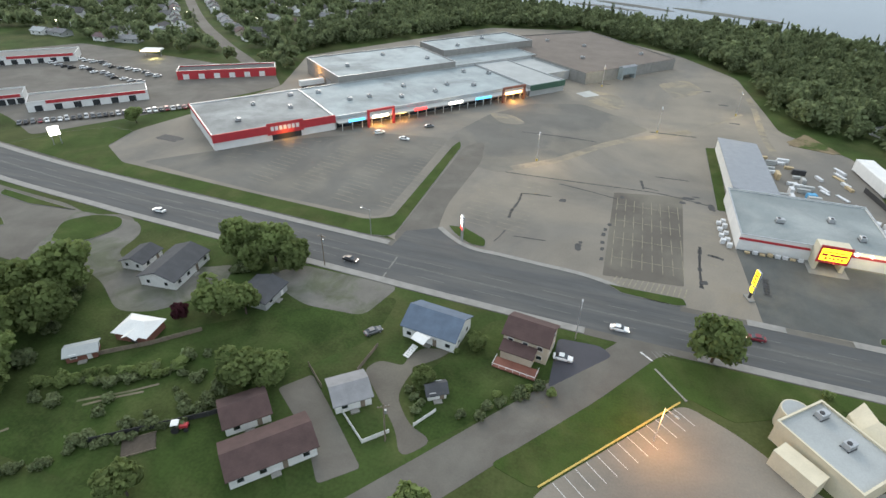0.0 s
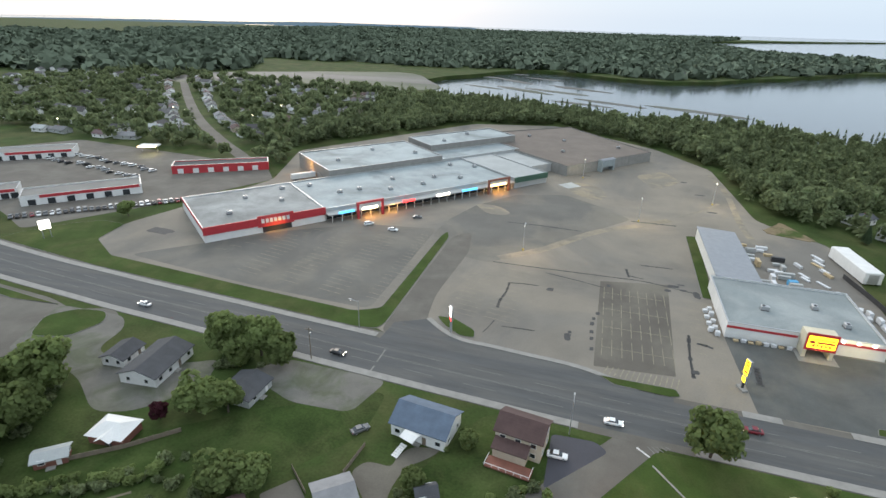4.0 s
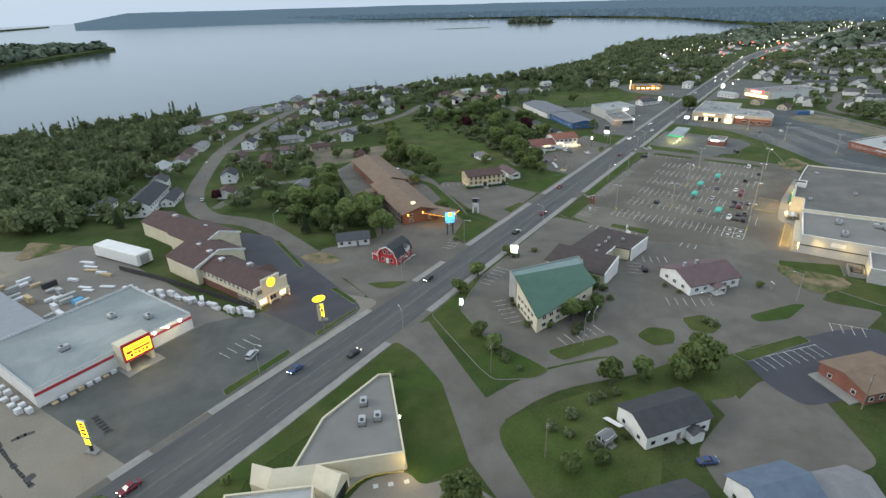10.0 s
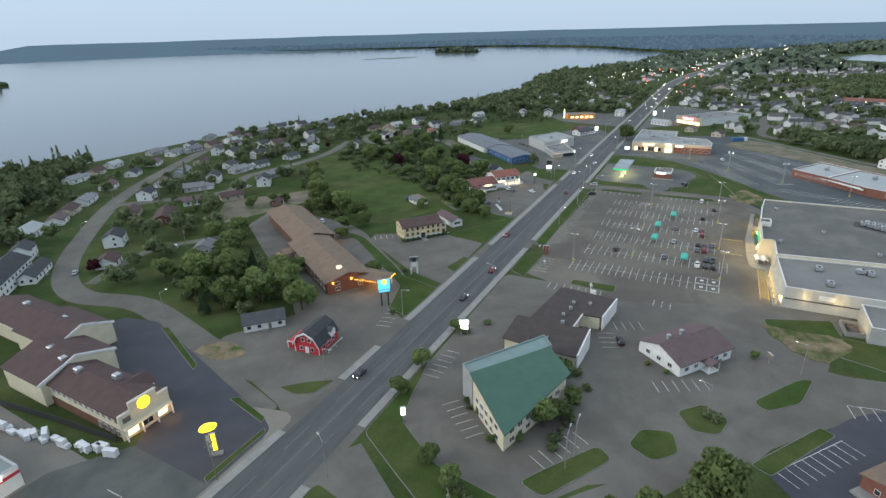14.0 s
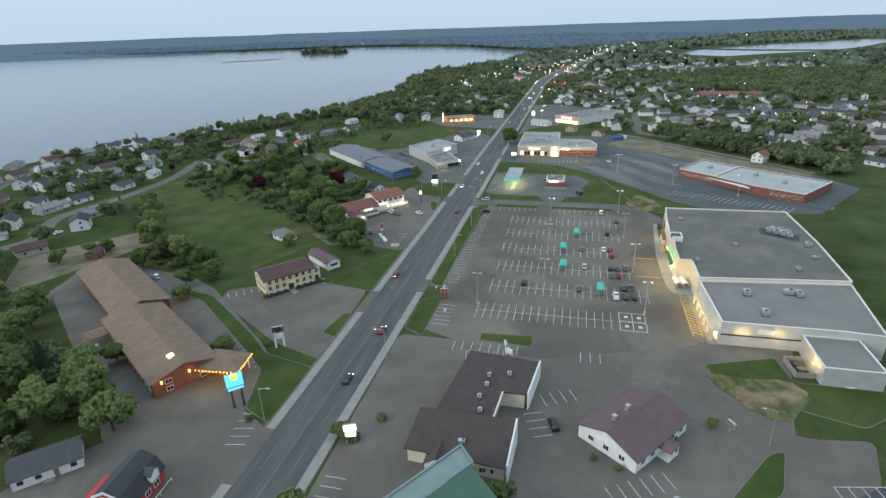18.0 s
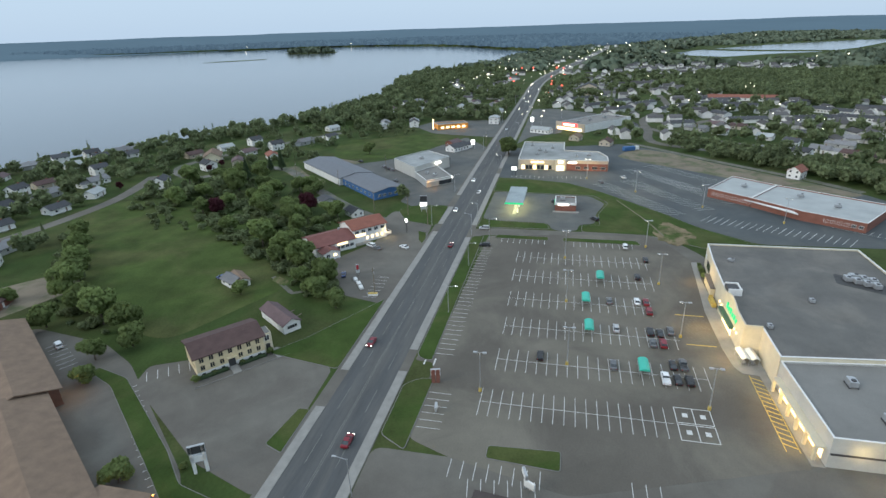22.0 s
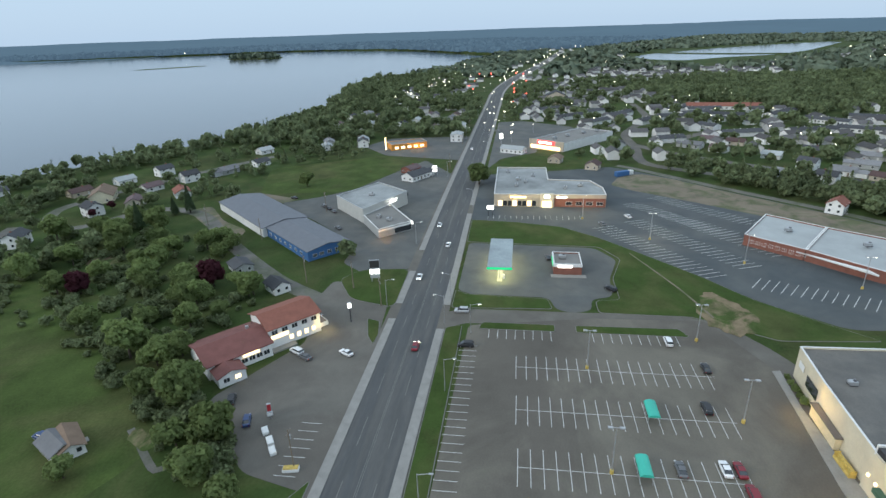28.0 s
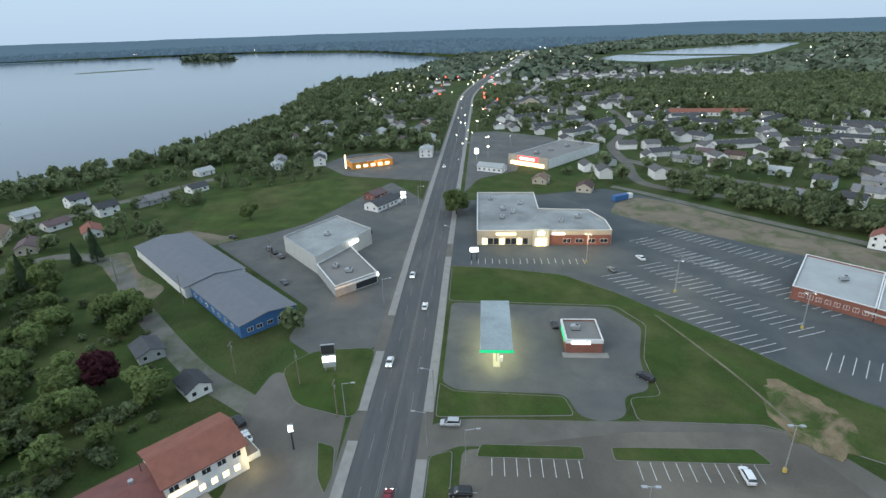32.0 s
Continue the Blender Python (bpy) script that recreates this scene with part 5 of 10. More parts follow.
# ---- mauve-roofed house ----
pink = thing("white_office_house", "white single-storey house with a mauve shingle roof", "house", pose(187.5, 38.5, 0, 0, 0, -38))
part("wall", Mesh().house_walls(0, 0, 20, 15, -0.1, 3.6, 6.4, "x"), WHITE, pink)
part("roof", Mesh().gable(0, 0, 20, 15, 3.6, 6.4, 0.6, 0.25, "x"), SHINGLE_MAUVE, pink, "mauve shingle roof")
part("porch_roof", Mesh().gable(8, -3, 12, 0.5, 2.8, 3.6, 0.3, 0.15, "y"), SHINGLE_MAUVE, pink)
part("porch", Mesh().box(8, -2.8, 0, 8.2, -2.6, 2.8).box(11.8, -2.8, 0, 12, -2.6, 2.8).box(8, -2.8, -0.1, 12, 0, 0.3), WHITE_WALL, pink)
for x in (2.5, 6, 14, 17.5):
    window(pink, x, -0.01, 1.9, 1.3, 1.2, 0)
for y in (3.5, 7.5, 11.5):
    window(pink, -0.01, y, 1.9, 1.3, 1.2, -90)
part("chimney", Mesh().box(9, 8.5, 5.5, 10, 9.5, 7.6).box(4, 8.5, 5.5, 5, 9.5, 7.4), STEEL, pink, "metal roof vents")

# ---- inn ----
inn = thing("inn", "long two-storey inn with a tan shingle roof and red-brown walls", "inn", pose(188.5, 158.5, 0, 0, 0, 57))
part("wall", Mesh().house_walls(0, -17, 48, 0, -0.1, 5.0, 7.4, "x"), INN_BRICK, inn)
part("roof", Mesh().gable(0, -17, 48, 0, 5.0, 7.4, 0.8, 0.3, "x"), SHINGLE_TAN, inn, "tan shingle roof")
part("wall", Mesh().house_walls(48.05, -20, 98, -3, -0.1, 5.0, 7.4, "x"), INN_BRICK, inn)
part("roof", Mesh().gable(48.05, -20, 98, -3, 5.0, 7.4, 0.8, 0.3, "x"), SHINGLE_TAN, inn, "tan shingle roof")


def at_inn(x, y):
    dx, dy, c, d = x - 188.5, y - 158.5, math.cos(radians(57)), math.sin(radians(57))
    return dx * c + dy * d, -dx * d + dy * c


rim = [at_inn(*p) for p in ((197.2, 152), (198.3, 139.8), (207.4, 141), (207.4, 153))]
mid = [at_inn(*p) for p in ((202.2, 153), (202.6, 144))]
part("canopy", Mesh().add([(*p, 4.1) for p in rim] + [(*p, 4.4) for p in rim] + [(*p, 5.5) for p in mid],
                          [(3, 2, 1, 0), (0, 1, 5, 4), (1, 2, 6, 5), (2, 3, 7, 6), (3, 0, 4, 7), (4, 5, 9, 8), (5, 6, 9), (6, 7, 8, 9), (7, 4, 8)]), SHINGLE_TAN, inn, "hipped entrance canopy")
for p in ((199.3, 141), (206.4, 142)):
    u, v = at_inn(*p)
    part("canopy_post", Mesh().tube((u, v, 0), (u, v, 4.1), 0.3), TAN_BRICK, inn)
for k in range(22):
    f = k / 21
    a, b = (rim[0], rim[1]) if f < 0.56 else (rim[1], rim[2])
    g = f / 0.56 if f < 0.56 else (f - 0.56) / 0.44
    u, v = a[0] + (b[0] - a[0]) * g, a[1] + (b[1] - a[1]) * g
    part("canopy_bulb", shared(("bulb",), lambda: Mesh().tube((0, 0, -0.12), (0, 0, 0.12), 0.11, 0.11, 8), GLOW_ORANGE), None, inn, "orange edge bulb").location = (u, v, 4.0)
for p in ((190, 157), (196.2, 153.3)):
    u, v = at_inn(*p)
    part("wall_lantern", Mesh().tube((u - 0.8, v, 4.6), (u - 0.8, v, 5.2), 0.24, 0.22, 10), GLOW_ORANGE, inn, "bright orange wall lantern")
part("side_porch", Mesh().gable(40, -1, 46, 5, 3.6, 4.6, 0.3, 0.2, "y"), SHINGLE_TAN, inn)
part("skylight", Mesh().box(5, -8, 7.0, 6.6, -6.4, 7.8), GLOW_WARM, inn, "lit skylight")
for i in range(12):
    for z in (1.6, 3.9):
        window(inn, 3.5 + 3.8 * i, 0.01, z, 1.6, 1.2, 180)
        window(inn, 8 + 3.4 * i, -17.01, z, 1.6, 1.2, 0)
for z in (1.6, 3.9):
    for y in (-13, -4):
        window(inn, -0.01, y, z, 1.6, 1.2, -90)
for x, y, z, p in ((188.6, 154.6, 4.2, 260), (202, 146, 3.4, 1100), (195, 148, 3.6, 500), (212, 203, 3.2, 420), (234, 188, 3.5, 500)):
    lamp("inn_lamp", x, y, z, p, SODIUM)

# ---- tan office block ----
office = thing("office_block", "two-storey tan brick office block with a brown roof", "office", pose(247.6, 160.4, 0, 0, 0, -40.5))
part("wall", Mesh().house_walls(0, 0, 18.6, 11.5, -0.1, 6.1, 8.0, "x"), TAN_BRICK, office)
part("plinth", Mesh().box(-0.06, -0.08, -0.1, 18.66, -0.01, 1.3), WHITE_WALL, office, "white basement band")
part("roof", Mesh().gable(0, 0, 18.6, 11.5, 6.1, 8.0, 0.7, 0.3, "x"), SHINGLE_BROWN, office, "dark brown shingle roof")
for i in range(7):
    for z in (2.6, 4.9):
        if i != 3 or z > 3:
            window(office, 1.6 + 2.55 * i, -0.01, z, 1.1, 1.4, 0, None, TAN_BRICK)
    if i != 3:
        window(office, 1.6 + 2.55 * i, -0.085, 0.7, 1.0, 0.6, 0)
for y in (2.2, 5.5, 8.8):
    for z in (2.6, 4.9):
        window(office, -0.01, y, z, 1.1, 1.4, -90, None, TAN_BRICK)
door(office, 9.25, -0.09, 1.9, 2.6)
part("door_hood", Mesh().chamfer(7.9, -1.0, 2.9, 10.6, -0.02, 3.15, 0.05), TAN_BRICK, office)
part("stair_tower", Mesh().box(18.65, 1.2, -0.1, 21.4, 5.6, 5.6), CREAM_WALL, office, "cream stair tower")
part("tower_roof", Mesh().box(18.9, 1.4, 5.62, 21.2, 5.4, 5.75), ROOF_MID, office)
window(office, 20, 1.19, 4.2, 1.2, 1.6, 0)
door(office, 20, 1.15, 1.2, 2.2)
part("path", Mesh().box(8.2, -4.5, 0.0, 10.4, -0.1, 0.12).box(-2, -4.6, 0, 24, -4.55, 0.2).box(20.5, -4.5, 0, 22.5, 1.1, 0.12), CONCRETE, office, "pale concrete path")
part("hedge", Mesh().chamfer(0.2, -1.7, 0, 7.8, -0.5, 0.9, 0.3).chamfer(10.8, -1.7, 0, 18.4, -0.5, 0.9, 0.3), NEEDLE, office, "clipped dark hedge")
annex = thing("low_shed", "low white shed with a dark mauve gable roof", "shed", pose(272.2, 147.8, 0, 0, 0, 55))
part("wall", Mesh().house_walls(0, -5.6, 15.6, 0, -0.1, 3.0, 4.5, "x"), WHITE, annex)
part("roof", Mesh().gable(0, -5.6, 15.6, 0, 3.0, 4.5, 0.45, 0.2, "x"), SHINGLE_MAUVE, annex, "dark mauve shingle roof")
for y in (-4.0, -3.2, -2.4, -1.6):
    window(annex, -0.01, y, 1.9, 0.7, 1.1, -90)
part("pipe_rail", Mesh().tube((6, -5.7, 1.0), (6.5, -9.5, 1.0), 0.12).tube((10, -5.7, 1.0), (10.5, -9, 1.0), 0.12), WOOD, annex, "pale timber rail")

# ---- supermarket ----
market = thing("supermarket", "large flat-roofed supermarket with cream walls and dark gravel roof", "supermarket")
flat_block(market, [(345.6, 13.6), (347, -36), (310, -36), (276, -34), (271, 12.4), (284.6, 12.4), (285, 16.5), (309, 16.4), (318, 15.9), (331, 15.1)], 8.6, CREAM_WALL, ROOF_DARK, WHITE_WALL)
flat_block(market, [(270.9, 12.2), (275.9, -34), (243, -30), (244, -20), (243.8, 11)], 7.5, PANEL, ROOF_MID, WHITE_WALL)
part("dark_band", Mesh().prism([(243.8, -10), (243.6, 10.8), (243.8, 10.8), (244.0, -10)], 3.3, 3.7), DARK_METAL, market, "thin dark band along the side wall")
flat_block(market, rect(228, -24, 243.9, -10), 5.4, GREY_SIDING, ROOF_MID, WHITE_WALL)
PROFILE = ((309.6, 7.6), (308.2, 8.9), (306, 9.0), (303.5, 9.5), (301.5, 10.4), (298.5, 10.8), (295.5, 10.4), (293.5, 9.6), (290.5, 9.3), (284.8, 9.3))


def front_panel(profile, y0, y1, z0):
    """An upright wall whose top follows a profile."""
    ring = [(profile[0][0], z0)] + list(profile) + [(profile[-1][0], z0)]
    n = len(ring)
    vs = [(x, y1, z) for x, z in ring] + [(x, y0, z) for x, z in ring]
    return Mesh().add(vs, [tuple(range(n)), tuple(range(2 * n - 1, n - 1, -1))] + [(i, i + n, (i + 1) % n + n, (i + 1) % n) for i in range(n)])


part("front_wall", front_panel(PROFILE, 16.55, 17.0, -0.1), CREAM_WALL, market, "tall cream entrance front with a waved parapet")
part("side_wall", Mesh().box(284.45, 12.45, 8.2, 284.8, 17.0, 9.3), CREAM_WALL, market, "cream parapet returning to the shops")
box_frame = part("canopy_box", Mesh().box(304.2, 12.6, 7.9, 309.4, 13.0, 10.3).box(304.2, 13.0, 7.9, 304.6, 16.4, 10.3).box(309.0, 13.0, 7.9, 309.4, 16.4, 10.3), WHITE_WALL, market, "white frame of a roof screen")
part("screen", Mesh().box(304.65, 13.05, 8.7, 308.95, 16.35, 9.9), DARK_METAL, box_frame, "black louvred screen")
part("green_canopy", Mesh().prism([(292.2, 17.02), (304.8, 17.02), (304.8, 18.3), (292.2, 18.3)], 3.3, 4.2), GREEN_METAL, market, "green canopy over the doors")
for i, (w, h) in enumerate(((1.15, 1.9), (0.95, 1.3), (0.95, 1.8), (0.95, 1.3), (0.95, 1.6), (0.9, 1.3))):
    x = 301.2 - 1.85 * i
    part("sign_shape", Mesh().add([(x, 17.05, 5.9), (x - w, 17.05, 5.9), (x - w, 17.3, 5.9), (x, 17.3, 5.9), (x - 0.5, 17.05, 5.9 + h), (x - w - 0.5, 17.05, 5.9 + h), (x - w - 0.5, 17.3, 5.9 + h), (x - 0.5, 17.3, 5.9 + h)],
                                   [(0, 3, 2, 1), (4, 5, 6, 7), (0, 1, 5, 4), (1, 2, 6, 5), (2, 3, 7, 6), (3, 0, 4, 7)]), GLOW_GREEN, market, "green lit sign shape")
for x in (308.2, 305.8, 291.4, 289.2):
    part("wall_light", Mesh().chamfer(x - 0.25, 17.0, 3.7, x + 0.25, 17.35, 4.3, 0.08), GLOW_WARM, market, "small warm wall light")
part("door_glass", Mesh().box(293.5, 17.0, 0.15, 303.5, 17.05, 2.9), GLOW_WARM, market, "lit glass entrance doors")
for i in range(6):
    part("door_frame", shared(("market_mullion",), lambda: Mesh().box(-0.07, 0, 0, 0.07, 0.12, 2.9), DARK_METAL), None, market).location = (293.5 + 2.0 * i, 17.0, 0.15)
part("hood", Mesh().prism([(318.6, 16.0), (330.5, 15.3), (330.6, 17.0), (318.7, 17.5)], 3.0, 3.3), BROWN_GRAVEL, market, "low brown hood over the side windows")
part("hood_wall", Mesh().prism([(318.9, 16.0), (330.2, 15.3), (330.3, 16.7), (319.0, 17.2)], 0.1, 2.95), TAN_BRICK, market, "tan brick bay under the hood")
part("plant_rack", Mesh().chamfer(311, 17.0, 0.1, 316.8, 18.3, 0.7, 0.1).chamfer(311.2, 17.0, 0.8, 316.6, 17.7, 1.5, 0.1).box(311, 17.0, 0.7, 311.12, 18.2, 1.8).box(316.7, 17.0, 0.7, 316.82, 18.2, 1.8), YELLOW_PAINT, market, "yellow plant rack by the wall")
part("wall_sign", Mesh().prism([(340.2, 14.4), (343.2, 14.05), (343.22, 14.2), (340.22, 14.55)], 4.6, 6.2), WHITE_WALL, market, "white sign board on the corner")
part("awning", Mesh().prism([(245, 11.1), (269, 12.2), (269, 13.8), (245, 13.0)], 3.6, 4.1), CREAM_WALL, market, "cream awning along the side shops")
for i in range(6):
    part("pilaster", shared(("pilaster",), lambda: Mesh().box(-0.4, -0.3, 0, 0.4, 0.3, 3.6), TAN_BRICK), None, market).location = (245.6 + 4.6 * i, 12.7 + 0.15 * i, 0)
part("shop_front", Mesh().prism([(246, 11.1), (268, 12.1), (268, 12.2), (246, 11.2)], 0.4, 3.2), GLOW_WARM, market, "lit shop windows")
part("front_glass", Mesh().prism([(332, 15.08), (338, 14.62), (338.02, 14.7), (332.02, 15.16)], 2.6, 5.4), GLASS, market)
part("side_sign", Mesh().box(243.55, -3, 4.6, 243.72, 1.4, 6.2), WHITE_WALL, market, "white shop sign on the side wall")
part("pavement_front", Mesh().prism([(243.4, 11), (243.4, 13.6), (274.6, 14.6), (275, 18.6), (278, 20), (287, 20.8), (308, 21), (328, 19.4), (347, 18), (347.4, 15.9), (332, 17.3), (309, 17.05), (284.4, 17.05), (284.3, 12.5), (271, 12.5)], 0.0, 0.15), CONCRETE, market, "pale pavement before the doors")
units([(263.9, -0.3), (266.4, -13), (265.6, -15.6), (251.2, -2.2)], 7.05, size=1.15)
units([(320.5, -22), (319, -24), (317.5, -26), (316, -28), (322.5, -24.5), (321, -26.5), (319.5, -28.5), (306.9, -31.5)], 8.15, size=1.15)
units([(331.1, 9.1), (286.1, 10.3), (295, -30), (283.6, -21), (303.6, -6)], 8.15, size=0.75)
part("tar_field", Mesh().prism(rounded([(326, -20), (318, -18), (311, -30), (318, -32)], 1.5), 8.1, 8.16), PATCH, market, "dark patched roofing round the units")
for x, y, z, p in ((297, 23.5, 5, 2800), (281, 20.5, 4.5, 1900), (262, 16.5, 3.2, 900), (250, 16.5, 3.2, 900), (233, -8, 3.4, 900), (242, 5, 4.5, 350), (242, -4, 4.5, 350), (328, 19, 4, 1000)):
    lamp("market_lamp", x, y, z, p, (1.0, 0.68, 0.24))

# ---- diner with red roof ----
diner = thing("diner", "two-storey white diner with terracotta and crimson shingle roofs", "diner", pose(329, 163.7, 0, 0, 0, -42))
part("wall", Mesh().house_walls(0.4, 0.4, 18.2, 15.5, -0.1, 4.2, 6.4, "x"), WHITE, diner)
part("roof", Mesh().gable(0.4, 0.4, 18.2, 15.5, 4.2, 6.4, 0.6, 0.25, "x"), ROOF_CRIMSON, diner, "crimson-brown shingle roof")
part("wall", Mesh().house_walls(18.9, 3.2, 35, 16.4, -0.1, 6.6, 8.8, "x"), WHITE, diner)
part("roof", Mesh().gable(18.9, 3.2, 35, 16.4, 6.6, 8.8, 0.6, 0.25, "x"), SHINGLE_RED, diner, "terracotta shingle roof")
part("porch", Mesh().house_walls(1.2, -5.2, 8.4, 0.35, -0.1, 3.0, 4.2, "y"), WHITE, diner)
part("porch_roof", Mesh().gable(1.2, -5.2, 8.4, 0.35, 3.0, 4.2, 0.4, 0.2, "y"), ROOF_CRIMSON, diner)
part("end_porch", Mesh().box(35.05, 5, -0.1, 38.4, 12, 1.4), WHITE, diner, "low white end porch")
part("end_porch_floor", Mesh().box(35.2, 5.2, 1.41, 38.2, 11.8, 1.46), WOOD, diner)
part("step", Mesh().box(18.6, 0.8, -0.05, 26, 3.1, 0.4), CONCRETE, diner)
part("roof_vent", Mesh().tube((15, 9, 5.5), (15, 9, 7.2), 0.5, 0.5, 10), STEEL, diner)
part("mast", Mesh().tube((17.5, 12, 5.6), (17.5, 12, 9.2), 0.08), DARK_METAL, diner, "thin dark roof mast")
for i in range(5):
    window(diner, 20.6 + 3.1 * i, 3.19, 5.2, 1.7, 1.3, 0)
for i in range(4):
    window(diner, 25.4 + 2.4 * i, 3.19, 2.0, 1.2, 1.5, 0, GLOW_WARM)
for i in range(4):
    window(diner, 10.2 + 2.1 * i, 0.39, 1.9, 1.6, 1.3, 0)
window(diner, 3.2, -5.21, 1.8, 1.5, 1.2, 0)
window(diner, 6.2, -5.21, 1.8, 1.5, 1.2, 0, GLOW_WARM)
part("lit_sign", Mesh().box(19.4, 2.9, 3.3, 24.6, 3.12, 4.2), GLOW_WARM, diner, "cream lit name board")
part("lit_board", Mesh().box(10, 0.1, 3.0, 14.5, 0.3, 3.7), GLOW_WARM, diner, "narrow lit board")
for x, y, a, long, top, tip in ((301.7, 129.6, 100, 3.4, YELLOW_PAINT, "mass of orange flowers"), (312.3, 140.2, 35, 2.4, WHITE_WALL, "pale lid"), (309.3, 137.7, 35, 2.6, WHITE_WALL, "pale lid"), (306.4, 135.8, 35, 2.6, WHITE_WALL, "pale lid")):
    box = thing("planter", "white wooden planter box beside the diner car park", "planter", pose(x, y, 0.03, 0, 0, a), group="planters by the diner")
    part("box", Mesh().chamfer(-long / 2, -0.7, 0, long / 2, 0.7, 0.7, 0.06), WHITE_WALL, box)
    part("filling", Mesh().chamfer(-long / 2 + 0.12, -0.58, 0.705, long / 2 - 0.12, 0.58, 1.0 if top is YELLOW_PAINT else 0.78, 0.12), top, box, tip)
lamp("diner_lamp", 357, 141, 3.0, 700, WARM)

# ---- blue hall ----
hall = thing("blue_hall", "long low hall with a slate metal roof and a blue end", "hall", pose(408, 166, 0, 0, 0, -42.5))
part("wall", Mesh().house_walls(0, 0, 18.5, 40, -0.1, 4.2, 5.6, "y"), BLUE, hall)
part("roof", Mesh().gable(0, 0, 18.5, 40, 4.2, 5.6, 0.5, 0.25, "y"), SLATE_METAL, hall, "slate-grey metal roof")
part("wall", Mesh().house_walls(-2, 40.05, 20, 96, -0.1, 4.2, 6.0, "y"), WHITE, hall)
part("roof", Mesh().gable(-2, 40.05, 20, 96, 4.2, 6.0, 0.5, 0.25, "y"), SLATE_METAL, hall, "slate-grey metal roof")
for x in (3, 6, 9.5, 13, 16):
    window(hall, x, -0.01, 2.0, 1.7, 1.2, 0)
for y in range(6, 38, 5):
    window(hall, -0.01, y, 2.0, 1.6, 1.1, -90)

# ---- white showroom ----
show = thing("showroom", "two-level white showroom with flat roofs and lit windows", "shop")
flat_block(show, [(476, 176), (502, 160), (485, 141), (454, 156)], 7.0, PANEL, ROOF_GREY)
flat_block(show, [(453.9, 155.9), (472, 147), (447, 131.5), (435, 144)], 4.2, GREY_SIDING, ROOF_MID, WHITE_WALL)
part("shop_glass", Mesh().prism([(436.4, 142.7), (446.6, 131.7), (446.8, 131.9), (436.6, 142.9)], 0.4, 2.8), GLASS, show, "dark shop glass")
part("canopy_edge", Mesh().prism([(434.4, 143.8), (446.9, 130.9), (447.3, 131.3), (434.9, 144.1)], 3.0, 3.5), WHITE_WALL, show, "white canopy edge")
part("side_glass", Mesh().prism([(447.4, 131.5), (471.6, 146.5), (471.5, 146.7), (447.3, 131.75)], 0.5, 2.8), GLASS, show, "dark shop glass")
part("band", Mesh().prism([(484.6, 140.8), (502.3, 159.8), (502.5, 159.6), (485, 140.5)], 4.6, 6.0), GLASS, show, "dark window band")
part("lit_sign", Mesh().prism([(446, 131), (449, 133), (449.2, 132.8), (446.2, 130.8)], 3.0, 4.2), GLOW_WHITE, show, "white lit sign")
part("lit_sign", Mesh().prism([(470, 146.9), (475, 144.5), (474.8, 144.2), (469.8, 146.6)], 5.2, 6.4), GLOW_WHITE, show, "white lit sign")
lamp("showroom_lamp", 434, 140, 2.8, 600, SODIUM)
units([(452, 148), (448, 142)], 3.75)
units([(478, 158)], 6.55)

# ---- filling station ----
fuel = thing("fuel_canopy", "pale blue filling-station canopy on posts, lit green below", "canopy")
part("roof", Mesh().chamfer(394, 85.5, 5.2, 421.5, 94.2, 6.3, 0.06), ROOF_BLUE, fuel, "pale blue canopy top")
part("fascia", Mesh().box(393.9, 85.4, 5.3, 393.99, 94.3, 6.1), GLOW_GREEN, fuel, "green lit edge")
part("soffit", Mesh().box(394.6, 86, 5.12, 421, 93.8, 5.19), GLOW_SOFFIT, fuel, "bright soffit lights")
for x in (398, 407, 416):
    part("post", Mesh().tube((x, 89.8, 0), (x, 89.8, 5.12), 0.22), STEEL, fuel)
    part("pump", Mesh().chamfer(x - 0.4, 88.1, 0.05, x + 0.4, 88.7, 1.7, 0.06), WHITE_WALL, fuel, "white fuel pump")
part("plinth", Mesh().box(395, 88.9, 0, 420, 90.7, 0.16), CONCRETE, fuel)
for x in (397, 405, 413):
    lamp("canopy_lamp", x - 2, 90, 4.6, 620, (1.0, 0.98, 0.42))
kiosk = thing("fuel_kiosk", "small brick kiosk with white parapet and green sign", "kiosk")
flat_block(kiosk, rect(402.5, 60.5, 414, 70.5), 4.2, RED_BRICK, ROOF_MID, WHITE_WALL)
part("band", Mesh().box(402.3, 60.4, 3.2, 402.45, 70.6, 4.15).box(402.3, 70.55, 3.2, 414, 70.68, 4.15), WHITE_WALL, kiosk, "white fascia")
part("lit_sign", Mesh().box(402.1, 64, 3.0, 402.28, 69, 3.9), GLOW_WHITE, kiosk, "white lit sign")
part("green_sign", Mesh().box(404, 70.7, 2.6, 411, 70.85, 4.0), GLOW_GREEN, kiosk, "green lit sign")
part("forecourt", Mesh().box(400, 59, 0.02, 402.4, 71.5, 0.17), CONCRETE, kiosk)
units([(409, 67)], 3.75)

# ---- plaza and school ----
plaza = thing("plaza", "flat-roofed plaza of shops with pale and red-brick fronts", "shops")
flat_block(plaza, [(483, 96), (539, 96.5), (538, 68), (512, 68), (510, 46), (496, 41), (483, 41)], 6.4, BEIGE, ROOF_GREY, WHITE_WALL)
part("brick_front", Mesh().box(482.7, 41.2, 0, 482.95, 66, 4.4), RED_BRICK, plaza, "red-brick shop front")
part("entrance", Mesh().box(481.4, 66.5, 0, 482.9, 73, 7.0), CREAM_WALL, plaza, "raised entrance")
part("entrance_glass", Mesh().box(481.2, 67.5, 0.2, 481.38, 72, 3.4), GLOW_WARM, plaza, "lit entrance glass")
